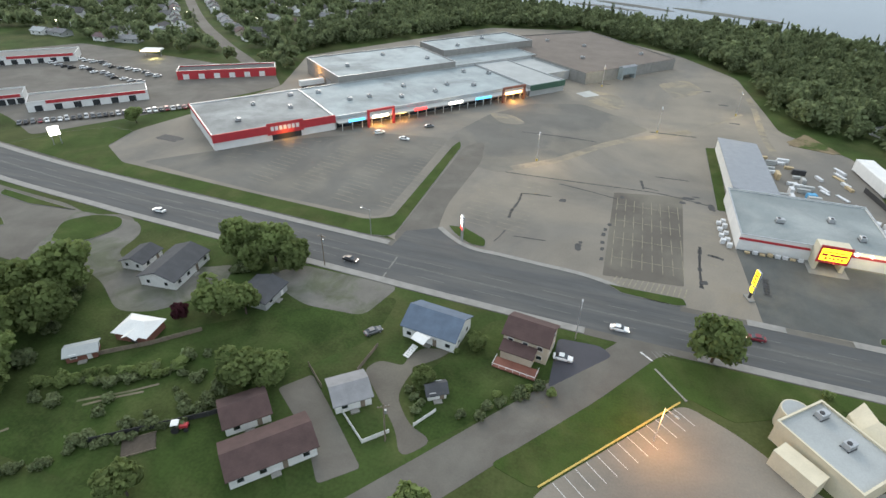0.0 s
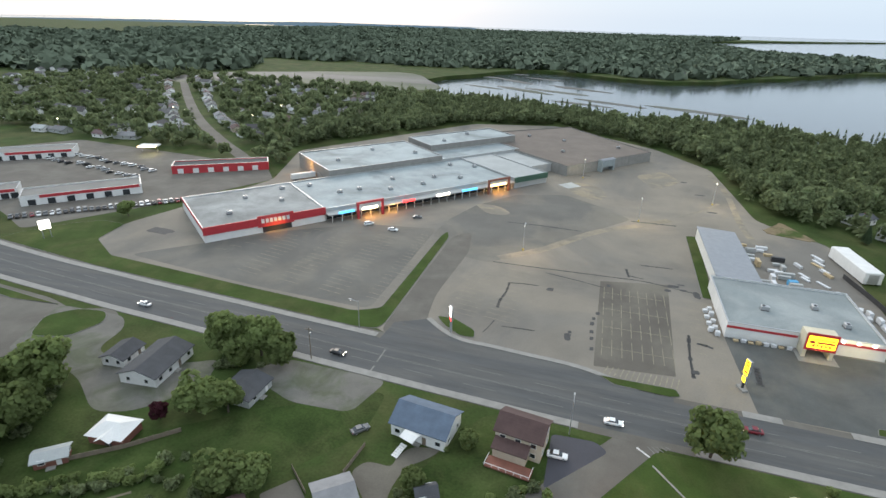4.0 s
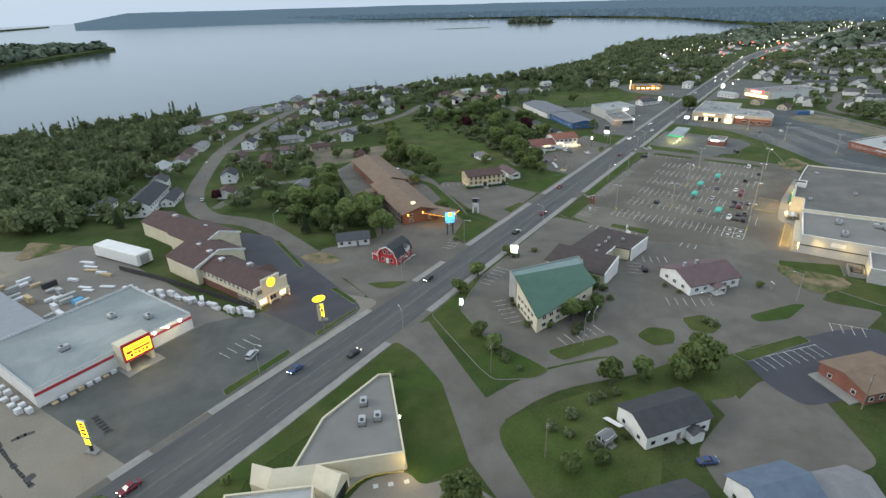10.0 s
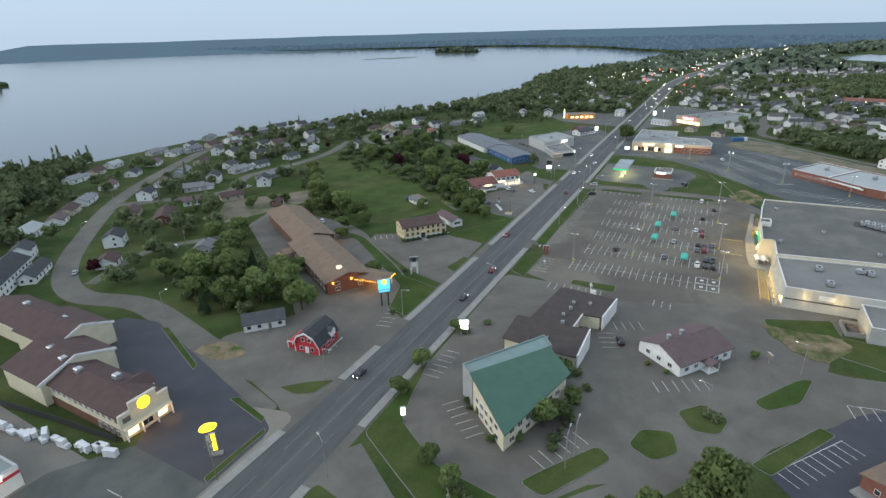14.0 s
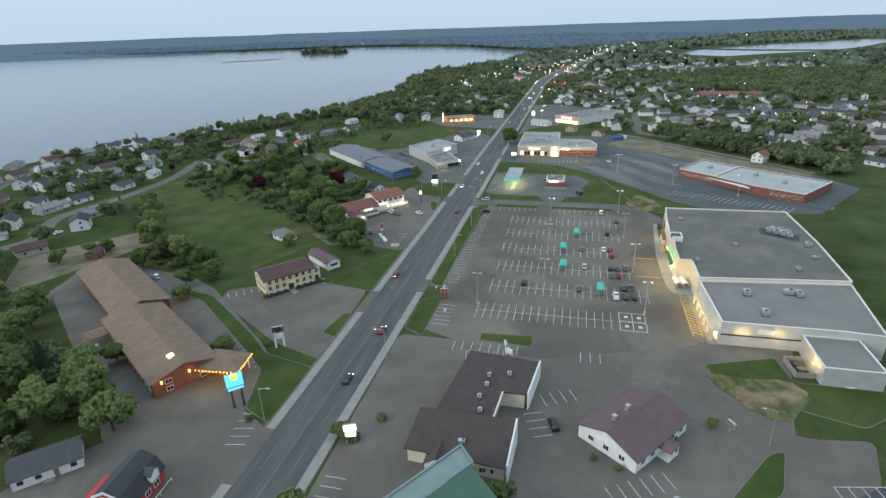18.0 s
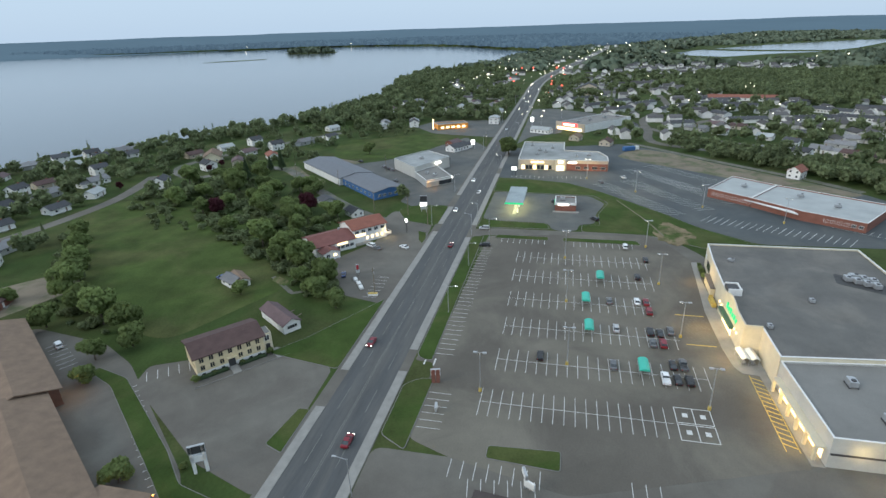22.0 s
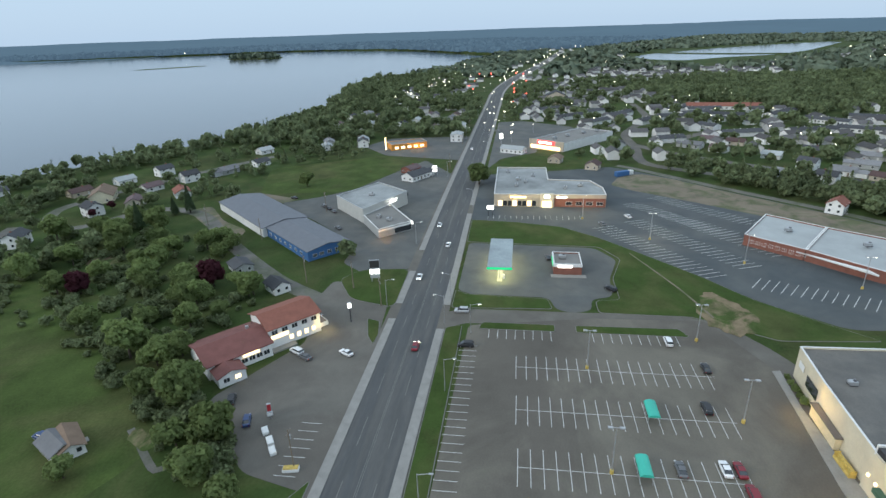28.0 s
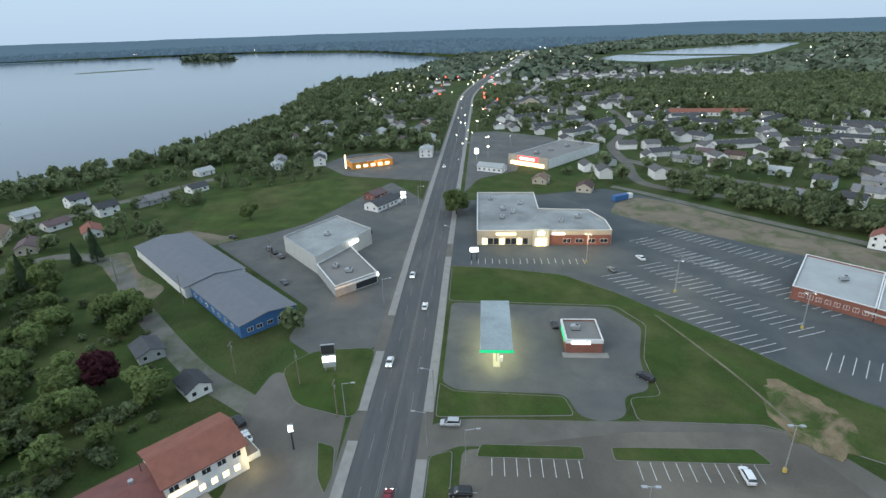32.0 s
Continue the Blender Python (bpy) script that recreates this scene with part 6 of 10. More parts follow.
part("lit_sign", Mesh().box(481.1, 68.4, 5.0, 481.38, 71, 6.5), GLOW_WHITE, plaza, "white lit sign")
part("lit_sign", Mesh().box(482.5, 80, 4.5, 482.9, 88, 5.4), GLOW_WARM, plaza, "long white lit sign")
part("lit_sign", Mesh().box(482.5, 60, 4.6, 482.65, 65, 5.4), GLOW_WHITE, plaza, "white lit sign")
for k in range(8):
    part("shop_window", Mesh().box(482.8, 75 + 2.4 * k, 0.4, 482.95, 77 + 2.4 * k, 3.0), GLOW_WARM if k % 3 == 1 else GLASS, plaza, "tall shop window")
for y in (44, 49, 54, 59):
    window(plaza, 482.69, y, 1.9, 3.0, 1.6, -90)
units([(500, 85), (507, 80), (512, 84), (520, 76), (495, 60), (500, 52), (528, 90)], 5.95)
for x, y, p in ((478, 86, 800), (478, 62, 700)):
    lamp("plaza_lamp", x, y, 4.5, p, WARM)
lamp("plaza_lamp", 478, 50, 3.4, 700, SODIUM)
school = thing("school_block", "long low red-brick block with a pale flat roof", "school")
flat_block(school, [(436, -6), (462, -24), (446, -41), (421, -22)], 4.5, RED_BRICK, ROOF_PALE, WHITE_WALL)
flat_block(school, [(420.8, -22.2), (445.8, -41.2), (416, -80), (389, -58), (403, -38)], 4.5, RED_BRICK, ROOF_PALE, WHITE_WALL)
part("porch", Mesh().prism([(418, -22), (421, -19), (405, -35), (401, -36)], 3.2, 3.8), WHITE_WALL, school)
for i in range(9):
    f = 0.06 + 0.11 * i
    window(school, 434.9 - 15 * f, -7.3 - 16 * f, 2.2, 1.4, 1.3, -133)
    window(school, 402.8 - 13.5 * f, -38.6 - 19 * f, 2.2, 1.6, 1.3, -125)
units([(440, -24), (425, -45), (410, -55)], 4.75)


def keep_clear(ob, x0, y0, x1, y1):
    """No wild tree stands inside these walls."""
    CLEAR.append([tuple((ob.matrix_basis @ Vector((x, y, 0)))[:2]) for x, y in ((x0, y0), (x1, y0), (x1, y1), (x0, y1))])


keep_clear(hall, -6, -4, 24, 100)
keep_clear(diner, -3, -8, 41, 20)
keep_clear(inn, -4, -24, 102, 6)
keep_clear(motel, -4, -2, 32, 99)
keep_clear(office, -3, -6, 26, 14)
keep_clear(annex, -2, -8, 18, 2)
keep_clear(mall, -3, -8, 310, 106)
keep_clear(show, 430, 128, 506, 180)
# ---- painted stalls ----
def stall_row(mb, x0, y0, x1, y1, depth, pitch=2.7, w=0.07, spine=True, both=True, z=0.05, skew=0.0):
    """Stall lines along a row from one end to the other, on one side or both."""
    a, b = Vector((x0, y0)), Vector((x1, y1))
    d = (b - a).normalized()
    n = Vector((-d.y, d.x))
    k = int((b - a).length / pitch)
    for i in range(k + 1):
        p = a + d * (pitch * i)
        q0, q1 = p - n * (depth if both else 0) - d * skew, p + n * depth + d * skew
        e = d * w
        mb.add([(v.x, v.y, z) for v in (q0 - e, q0 + e, q1 + e, q1 - e)], [(0, 1, 2, 3)])
    if spine:
        e = n * w
        mb.add([(v.x, v.y, z + 0.003) for v in (a - e, b - e, b + e, a + e)], [(0, 1, 2, 3)])


lines = Mesh()
for x, y0, y1, pitch in ((251.8, 84, 39, 2.55), (270.7, 82.1, 27.6, 2.72), (289.0, 82.1, 31.6, 2.6), (307.4, 82.7, 37, 2.68), (325.6, 83.2, 33.8, 2.7), (343.1, 83.4, 33.3, 2.7)):
    stall_row(lines, x, y0, x, y1, 5.3, pitch)
stall_row(lines, 270.4, 99.6, 353.5, 99.6, -5.1, 2.65, both=False, spine=False)
stall_row(lines, 240, 97.2, 255, 97.2, -5.6, 2.6, both=False, spine=False)
stall_row(lines, 362.6, 91.6, 362.6, 71.5, -5.6, 2.6, both=False, spine=False)
stall_row(lines, 362.6, 61.4, 362.6, 36.5, -5.6, 2.6, both=False, spine=False)
stall_row(lines, 231.5, 87, 231.5, 66, -5.0, 2.7, both=False, spine=False)
stall_row(lines, 232, 50, 232, 44, -5.0, 2.7, both=False, spine=False)
for x0, x1, y0, y1 in ((246.5, 252, 38, 30), (252.4, 258, 38, 30)):
    for a, b, c, d in ((x0, y1, x1, y1 + 0.2), (x0, y0, x1, y0 + 0.2), (x0, y1, x0 + 0.2, y0), (x1 - 0.2, y1, x1, y0), (x0, 34, x1, 34.2)):
        lines.box(a, b, 0.03, c, d, 0.052)
    for y in (36, 32):
        lines.box(x0 + 2.2, y - 0.6, 0.03, x0 + 3.6, y + 0.6, 0.051)
for y in (101.5, 98.8):
    lines.box(264.5, y, 0.03, 267.8, y + 0.4, 0.052)
solid("stall_lines", lines, PAINT, "white stall lines painted on the supermarket car park", "road marking")
hatch = Mesh()
for i in range(14):
    x = 248 + 1.85 * i
    hatch.add([(x, 14.5, 0.05), (x + 0.4, 14.5, 0.05), (x + 1.7, 17, 0.05), (x + 1.3, 17, 0.05)], [(0, 1, 2, 3)])
hatch.box(247, 17.0, 0.03, 274.6, 17.2, 0.051)
hatch.box(247, 14.25, 0.03, 274.6, 14.45, 0.051)
hatch.box(287.1, 22, 0.03, 287.5, 30, 0.051)
hatch.box(304.4, 22, 0.03, 304.8, 30.4, 0.051)
faint = Mesh()
for y0 in (21.8, 23.0, 24.2, 25.4, 26.6, 27.8):
    for x0 in (288.4, 292.4, 296.4, 300.4):
        faint.add([(x0, y0, 0.05), (x0 + 0.22, y0, 0.05), (x0 + 3.4, y0 + 1.6, 0.05), (x0 + 3.18, y0 + 1.6, 0.05)], [(0, 1, 2, 3)])
solid("hatching", faint, WORN_PAINT, "faint worn hatching before the supermarket doors", "road marking")
solid("hatching", hatch, YELLOW_PAINT, "yellow hatched lines before the supermarket doors", "road marking")
plines = Mesh()
for x0, y0, x1, y1, dep in ((454, 46, 404, 14, 4.8), (463, 31, 412, -2, 4.8), (472, 15, 424, -18, 4.8), (489, 28, 447, -6, 4.8), (500, 14, 462, -20, 4.8), (400, 2, 376, -50, 4.8)):
    stall_row(plines, x0, y0, x1, y1, dep, 2.8, 0.1, spine=False, skew=1.0)
stall_row(plines, 468.5, 98, 468.5, 54, -5, 2.7, both=False, spine=False)
stall_row(plines, 395, -48, 380, -68, 5, 2.7, both=False)
solid("stall_lines", plines, PAINT, "white slanted stall lines on the plaza car park", "road marking")
wlines = Mesh()
for y in (145, 157, 169, 181):
    stall_row(wlines, 8.5, y, 29, y, 4.6, 2.9, 0.09)
for x0, y0, x1, y1 in ((-66, 150, -66, 212), (-84, 150, -84, 205), (-102, 152, -102, 196), (-120, 154, -120, 188), (-24, 150, -24, 190), (-36, 150, -36, 185), (40, 150, 40, 185)):
    stall_row(wlines, x0, y0, x1, y1, 4.8, 3.0, 0.08, skew=0.8, spine=False)
for i in range(14):
    wlines.add([(9 + 1.45 * i, 131 - 0.15 * i, 0.05), (9.3 + 1.45 * i, 131 - 0.15 * i, 0.05), (10.6 + 1.45 * i, 135, 0.05), (10.3 + 1.45 * i, 135, 0.05)], [(0, 1, 2, 3)])
for u in range(8):
    x, y = on_mall(4 + 6 * u, -9)
    wlines.box(x - 2.6, y - 0.1, 0.03, x + 2.6, y + 0.1, 0.05)
solid("stall_lines", wlines, WORN_YELLOW, "faded yellow stall lines on the mall car park", "road marking")
blines = Mesh()
stall_row(blines, 24, 89, 2, 63, 5.2, 2.8, both=False, spine=False)
for x, y in ((72.2, 76.1), (74.3, 73.8), (76.6, 71.4)):
    blines.add([(x + 0.75 * math.cos(k * 1.571 + 0.02), y + 0.75 * math.sin(k * 1.571 + 0.02), 0.05) for k in range(4)], [(0, 1, 2, 3)])
stall_row(blines, 160, 17, 177, 3, -5.2, 2.7, both=False)
stall_row(blines, 192, 0, 194, -10, -5, 2.7, both=False)
for x0, y0, x1, y1 in ((150, 92, 140, 80), (160, 98, 176, 98), (140, 62, 152, 55), (189, 33, 182, 46), (206, 58, 210, 50), (196, 134, 176, 130), (238, 178, 206, 140), (248, 200, 258, 216), (196, 56, 206, 60), (222, 82, 224, 66),
                       (300, 128, 318, 128), (84, 140, 96, 140), (254, 168, 246, 178)):
    stall_row(blines, x0, y0, x1, y1, 4.8, 2.7, both=False, spine=False)
solid("stall_lines", blines, PAINT, "white stall lines on the small car parks", "road marking")
kerbs = Mesh()
p0, p1 = Vector((25.5, 91)), Vector((0, 61.5))
kerbs.prism([tuple(p0), tuple(p1), (p1.x - 0.25, p1.y + 0.25), (p0.x - 0.25, p0.y + 0.25)], 0, 0.2)
kerb_line = spline([(50, 70), (54, 74.3), (60.7, 79), (66, 80.2), (72.8, 79.4), (78.5, 73.6)], 2)
solid("kerb_lawn", ribbon(Mesh(), spline([(20.4, 99.8), (26.8, 91.9)], 3), 0.22, -0.22, -0.1, 0.16), CONCRETE, "thin pale kerb across a lawn", "kerb")
solid("stop_line", ribbon(Mesh(), spline([(17.2, 104.6), (20.8, 101.6)], 2), 0.22, -0.22, 0.0, 0.051), PAINT, "white stop line at the mouth of a side street", "road marking")
chevrons = Mesh()
for i in range(5):
    ribbon(chevrons, spline([(19.6 + 1.0 * i, 105.6 + 0.3 * i), (21.4 + 0.8 * i, 103.4 + 0.72 * i)], 2), 0.1, -0.1, 0.0, 0.052)
solid("chevrons", chevrons, WORN_PAINT, "worn white hatching at the street corner", "road marking")
solid("walk_bank", ribbon(Mesh(), kerb_line, 1.7, 0.0, -0.1, 0.17), CONCRETE, "pale concrete walk round the bank", "pavement")
ribbon(kerbs, kerb_line, 0.0, -0.28, -0.1, 0.18)
solid("kerb_yellow", kerbs, YELLOW_PAINT, "yellow painted kerb along the bank car park", "kerb")

# ---- tar repairs on the mall car park ----
patches = Mesh()


def tar_line(pts, half):
    """A ragged strip of tar along a crack."""
    line = spline(pts, 1.2)
    for (xa, ya), (xb, yb) in zip(line, line[1:]):
        wa = half * random.uniform(0.55, 1.25)
        d = Vector((xb - xa, yb - ya)).normalized()
        nx, ny = -d.y * wa, d.x * wa
        patches.prism([(xa - nx - d.x * 0.2, ya - ny - d.y * 0.2), (xb - nx + d.x * 0.2, yb - ny + d.y * 0.2), (xb + nx + d.x * 0.2, yb + ny + d.y * 0.2), (xa + nx - d.x * 0.2, ya + ny - d.y * 0.2)], 0, 0.045)


for pts, half in (([(-25.8, 158), (-25.9, 163), (-25, 170), (-25.1, 177.3)], 0.45), ([(-25.1, 177.3), (-20, 178.2), (-14.6, 178.4)], 0.4), ([(-27, 141.5), (-26, 145), (-25.2, 149)], 0.2), ([(-22, 146.6), (-12, 147.2)], 0.25),
                  ([(17.3, 198.3), (22.5, 197.2)], 0.4), ([(17.3, 197), (16.4, 204)], 0.5), ([(-34.4, 193.5), (-14.2, 193.9), (10.1, 194.8), (24.5, 194.7), (41.3, 190.4)], 0.32), ([(-13.2, 190.2), (-1.7, 187.7), (8.9, 184.7)], 0.28), ([(22, 210), (34, 210.4)], 0.4),
                  ([(-37, 240), (-20, 240.6), (-3, 239.6)], 0.5), ([(20, 262), (40, 262.5)], 0.6), ([(33.2, 137), (33.5, 148.7), (34.4, 160)], 0.5), ([(36.5, 156), (39, 155.4), (40.5, 154.6)], 0.6), ([(50.2, 139), (51, 148)], 0.9)):
    tar_line(pts, half)
for x, y, w, h in ((-10.2, 176.9, 2.6, 2.4), (-1.8, 147.2, 2.1, 4.6), (-1.3, 150, 1.2, 1.4), (6.7, 164.7, 1.5, 1.8), (5.6, 161, 1.2, 2.0), (5.2, 157.5, 1.4, 2.6), (5.2, 152.4, 1.3, 2.0), (5.4, 148.4, 1.2, 2.0), (5.6, 142.6, 1.2, 1.8), (30.7, 190.1, 2.4, 2.0),
                   (32.9, 194.5, 4.4, 2.2), (36, 192, 2.4, 1.8), (40.4, 189.5, 2.4, 5), (35.6, 196.4, 3.2, 1.0), (10, 187, 1.6, 2.4), (-179, 176, 12, 6), (34, 140, 2.2, 2.2), (60, 290, 5, 2), (58, 320, 6, 2), (52, 345, 4, 2), (-6, 338, 8, 1.6)):
    n = 14
    pts = []
    for i in range(n):
        a = i * 2 * math.pi / n
        k = min(0.5 / max(abs(math.cos(a)), 1e-6), 0.5 / max(abs(math.sin(a)), 1e-6), 0.62) * random.uniform(0.78, 1.1)
        pts.append((x + math.cos(a) * k * w, y + math.sin(a) * k * h))
    patches.prism(pts, 0, 0.047)
solid("tar_patches", patches, PATCH, "black tar repairs on worn asphalt", "road repair")
sand = Mesh()
for pts, half in (([(-33, 198), (-24, 206), (-16.3, 213.7), (4.5, 242), (24.9, 258.3), (38, 270)], 2.2), ([(42.4, 276), (54, 290), (65.5, 307)], 0.9), ([(72, 250), (70.7, 276), (73, 331), (69, 370)], 1.6)):
    ribbon(sand, spline(pts, 3), half, -half, 0, 0.041)
for pts in ([(42, 367), (51, 344), (34, 321), (24, 350)], [(-11.7, 321.6), (3.1, 316.7), (8.6, 297.8), (1.5, 287.1), (-13.5, 301)], [(-59, 262), (-45, 262), (-36, 251), (-48, 247)]):
    sand.prism(rounded(pts, 6), 0, 0.042)
solid("swept_sand", sand, DUST, "pale sand swept over worn asphalt", "ground")
solid("pale_slab", Mesh().prism([(-20, 312), (-13, 320), (-7, 313), (-14, 306)], 0, 0.06), ROOF_PALE, "pale concrete slab on the car park", "slab")


# ---- lamps ----
def make_lot_lamp():
    ob = thing("parking_lamp", "tall pale steel double parking lamp on a yellow concrete base", "street lamp", group="parking lamps")
    part("base", Mesh().tube((0, 0, 0), (0, 0, 0.9), 0.42, 0.38, 12), YELLOW_PAINT, ob, "yellow concrete base")
    part("pole", Mesh().tube((0, 0, 0.9), (0, 0, 11.6), 0.15, 0.09, 8), STEEL, ob)
    part("crossarm", Mesh().box(-0.9, -0.06, 11.5, 0.9, 0.06, 11.64), STEEL, ob)
    for s in (-1, 1):
        h = part("lamp_head", Mesh().chamfer(s * 1.15 - 0.5, -0.3, 11.45, s * 1.15 + 0.5, 0.3, 11.75, 0.08), STEEL, ob)
        part("lens", Mesh().box(s * 1.15 - 0.38, -0.22, 11.4, s * 1.15 + 0.38, 0.22, 11.447), GLOW_LAMP, h, "lit lens")
    return ob


LOT_LAMP = make_lot_lamp()
LOT_LAMP.matrix_basis = pose(255.7, 84.6, 0, 0, 0, 90)
for x, y in ((271.4, 63.2), (258.5, 30), (290.8, 31.1), (307.7, 63.8), (325.9, 32.4), (344.1, 64.8), (360.4, 32.8), (-25, 209), (23, 263), (62, 304), (-7, 332), (440, 29), (465, 54), (417, 0), (398, -30)):
    copy_thing(LOT_LAMP, pose(x, y, 0, 0, 0, 90))


def make_street_lamp():
    ob = thing("street_lamp", "grey steel street lamp with a single arm", "street lamp", group="street lamps")
    part("pole", Mesh().tube((0, 0, 0), (0, 0, 9.6), 0.12, 0.08, 8), STEEL, ob)
    part("arm", Mesh().tube((0, 0, 9.4), (2.4, 0, 9.9), 0.06, 0.05, 6), STEEL, ob)
    h = part("lamp_head", Mesh().chamfer(2.2, -0.18, 9.8, 3.1, 0.18, 10.0, 0.05), STEEL, ob)
    part("lens", Mesh().box(2.35, -0.12, 9.75, 3.0, 0.12, 9.797), GLOW_LAMP, h, "lit lens")
    return ob


ST_LAMP = make_street_lamp()
ST_LAMP.matrix_basis = pose(294, 101, 0, 0, 0, -90)
for x, y, a in ((331, 101, -90), (359.5, 97, -90), (364.5, 105.6, 90), (374, 126, -90), (118, 104, 60), (147, 127, -90), (187, 125.6, -90), (218, 104.6, 90), (-64, 131, 180), (142, 58, 0), (173, 31, 90), (202, 9, 90), (146, 57, 0), (20, 79, -45),
                (380, 105.4, 90), (430, 126.4, -90), (480, 106.4, 90), (540, 127, -90), (600, 106, 90), (660, 127, -90), (720, 105.5, 90), (780, 126.5, -90), (152, 200, 0), (186, 300, 0), (230, 343, 0), (84, 127, -90), (2, 104, 90)):
    copy_thing(ST_LAMP, pose(x, y, 0, 0, 0, a))


def make_pole():
    ob = thing("utility_pole", "weathered wooden utility pole with a crossarm", "utility pole", group="utility poles")
    part("pole", Mesh().tube((0, 0, 0), (0, 0, 10.5), 0.17, 0.11, 8), WOOD, ob)
    part("crossarm", Mesh().box(-1.2, -0.07, 9.6, 1.2, 0.07, 9.78), WOOD, ob)
    for x in (-1.05, -0.4, 0.4, 1.05):
        part("insulator", shared(("insulator",), lambda: Mesh().tube((0, 0, 9.78), (0, 0, 10.0), 0.05, 0.04, 6), STEEL), None, ob).location = (x, 0, 0)
    part("transformer", Mesh().tube((0.35, 0, 7.9), (0.35, 0, 8.8), 0.24, 0.24, 10), STEEL, ob, "grey transformer can")
    return ob


POLE = make_pole()
POLE.matrix_basis = pose(117, 74, 0, 0, 0, 40)
for x, y, a in ((98, 50, 20), (152, -7, 0), (107, 125.5, 0), (199, 246, 30), (184, 262, 60), (374, 128, 0), (386, 141, 20), (430, 196, 40), (448, 232, 40), (470, 180, 0), (302, 129, 0), (390, 160, 0), (250, 330, 0), (310, 330, 0), (560, 128, 0),
                (640, 128, 0), (700, 128, 0), (-30, 62, 30), (-70, 112, 0)):
    copy_thing(POLE, pose(x, y, 0, 0, 0, a))


# ---- pylon signs ----
def pylon(x, y, rz, panels, label, posts=(0.0,), post_mat=None, pw=0.16, base=None):
    """A sign on posts; panels are width, lower edge, upper edge, material, words."""
    ob = thing("pylon_sign", label, "sign", pose(x, y, 0, 0, 0, rz))
    top = max(p[2] for p in panels)
    for q in posts:
        part("post", Mesh().box(q - pw, -pw, 0, q + pw, pw, top - 0.1), post_mat or STEEL, ob)
    for w, z0, z1, m, words in panels:
        c = part("cabinet", Mesh().chamfer(-w / 2, -0.28, z0, w / 2, 0.28, z1, 0.05), STEEL, ob)
        for s in (-1, 1):
            part("face", Mesh().box(-w / 2 + 0.08, s * 0.29 - 0.01, z0 + 0.08, w / 2 - 0.08, s * 0.29 + 0.01, z1 - 0.1), m, c, words)
    if base:
        part("base", Mesh().chamfer(-base, -base * 0.5, 0, base, base * 0.5, 0.5, 0.06), CONCRETE, ob)
    return ob


pylon(-36.5, 138, -60, [(2.2, 5.6, 9.0, GLOW_WHITE, "white lit face"), (2.0, 4.2, 5.4, GLOW_RED, "red lit face")], "white and red lit pylon sign on a grass island", (-0.7, 0.7))
s = pylon(45, 136, -70, [(2.0, 4.6, 9.2, GLOW_YELLOW, "yellow lit face"), (1.6, 2.4, 4.2, GLOW_YELLOW, "yellow lit face")], "tall yellow lit pylon sign on a concrete base", (0.0,), DARK_METAL, 0.25, 1.6)
for z in (5.4, 6.4, 7.4, 8.2):
    part("bar", Mesh().box(-0.6, -0.34, z, 0.6, -0.305, z + 0.5), RED, s, "red sign shape")
pylon(-216, 154, 60, [(4.2, 4.0, 8.0, GLOW_WHITE, "white lit face")], "white lit roadside sign on posts", (-1.4, 1.4))
s = pylon(112.5, 131.5, -50, [(1.1, 1.4, 6.2, GLOW_YELLOW, "yellow lit face")], "yellow lit motel sign with an oval top", (-1.1,), CREAM_WALL, 0.4, 1.4)
part("cabinet", Mesh().chamfer(-1.9, -0.3, 1.4, -0.8, 0.3, 7.2, 0.1), ROOF_MID, s, "grey sign cabinet")
oval_top = part("oval", Mesh().prism([(2.0 * math.cos(i * math.pi / 12), 0.95 * math.sin(i * math.pi / 12)) for i in range(24)], -0.3, 0.3), GLOW_YELLOW, s, "oval yellow lit top")
oval_top.matrix_basis = pose(-0.7, 0, 7.9, 90, -14, 0)
pylon(140.5, 98, -55, [(1.3, 2.0, 4.4, GLOW_WHITE, "white lit face")], "small white lit sign in a hedge")
pylon(184, 101.3, -65, [(3.0, 3.6, 5.4, GLOW_WHITE, "white lit face"), (2.6, 2.0, 3.4, GLOW_WHITE, "white lit face")], "two-panel white lit sign beside the road", (-1.0, 1.0))
s = pylon(190.5, 134.8, -47, [(4.2, 6.4, 10.2, GLOW_BLUE, "blue lit face"), (3.9, 5.4, 6.2, GLOW_BLUE, "blue lit face")], "blue lit inn sign on two dark posts", (-1.2, 1.2), DARK_METAL, 0.22)
part("badge", Mesh().tube((0, -0.36, 9.2), (0, -0.31, 9.2), 0.9, 0.9, 16), GLOW_YELLOW, s, "yellow round badge")
pylon(218, 138.5, -58, [(3.4, 5.2, 7.2, DARK_METAL, "dark face with pale bars"), (3.2, 3.0, 4.8, WHITE_WALL, "pale face")], "grey two-panel sign on arched posts", (-1.2, 1.2), WHITE_WALL, 0.3)
pylon(257.5, 96.6, -75, [(2.6, 2.2, 4.0, WHITE_WALL, "white face")], "white sign on a brick base", (-0.6, 0.6), RED_BRICK, 0.5)
pylon(392, 134.5, -78, [(3.6, 5.6, 8.6, DARK_METAL, "dark screen"), (3.6, 3.2, 5.2, GLOW_WHITE, "white lit face"), (3.4, 1.6, 2.8, GREY_SIDING, "grey face")], "tall sign with dark screen and lit panel", (-1.2, 1.2))
pylon(467, 97, -85, [(3.4, 3.6, 5.6, GLOW_WHITE, "white lit face")], "white lit plaza sign on dark posts", (-1.0, 1.0), DARK_METAL)
pylon(363, 135, -75, [(1.2, 5.0, 6.8, GLOW_WHITE, "white lit face")], "small white lit sign on a dark pole", (0.0,), DARK_METAL)
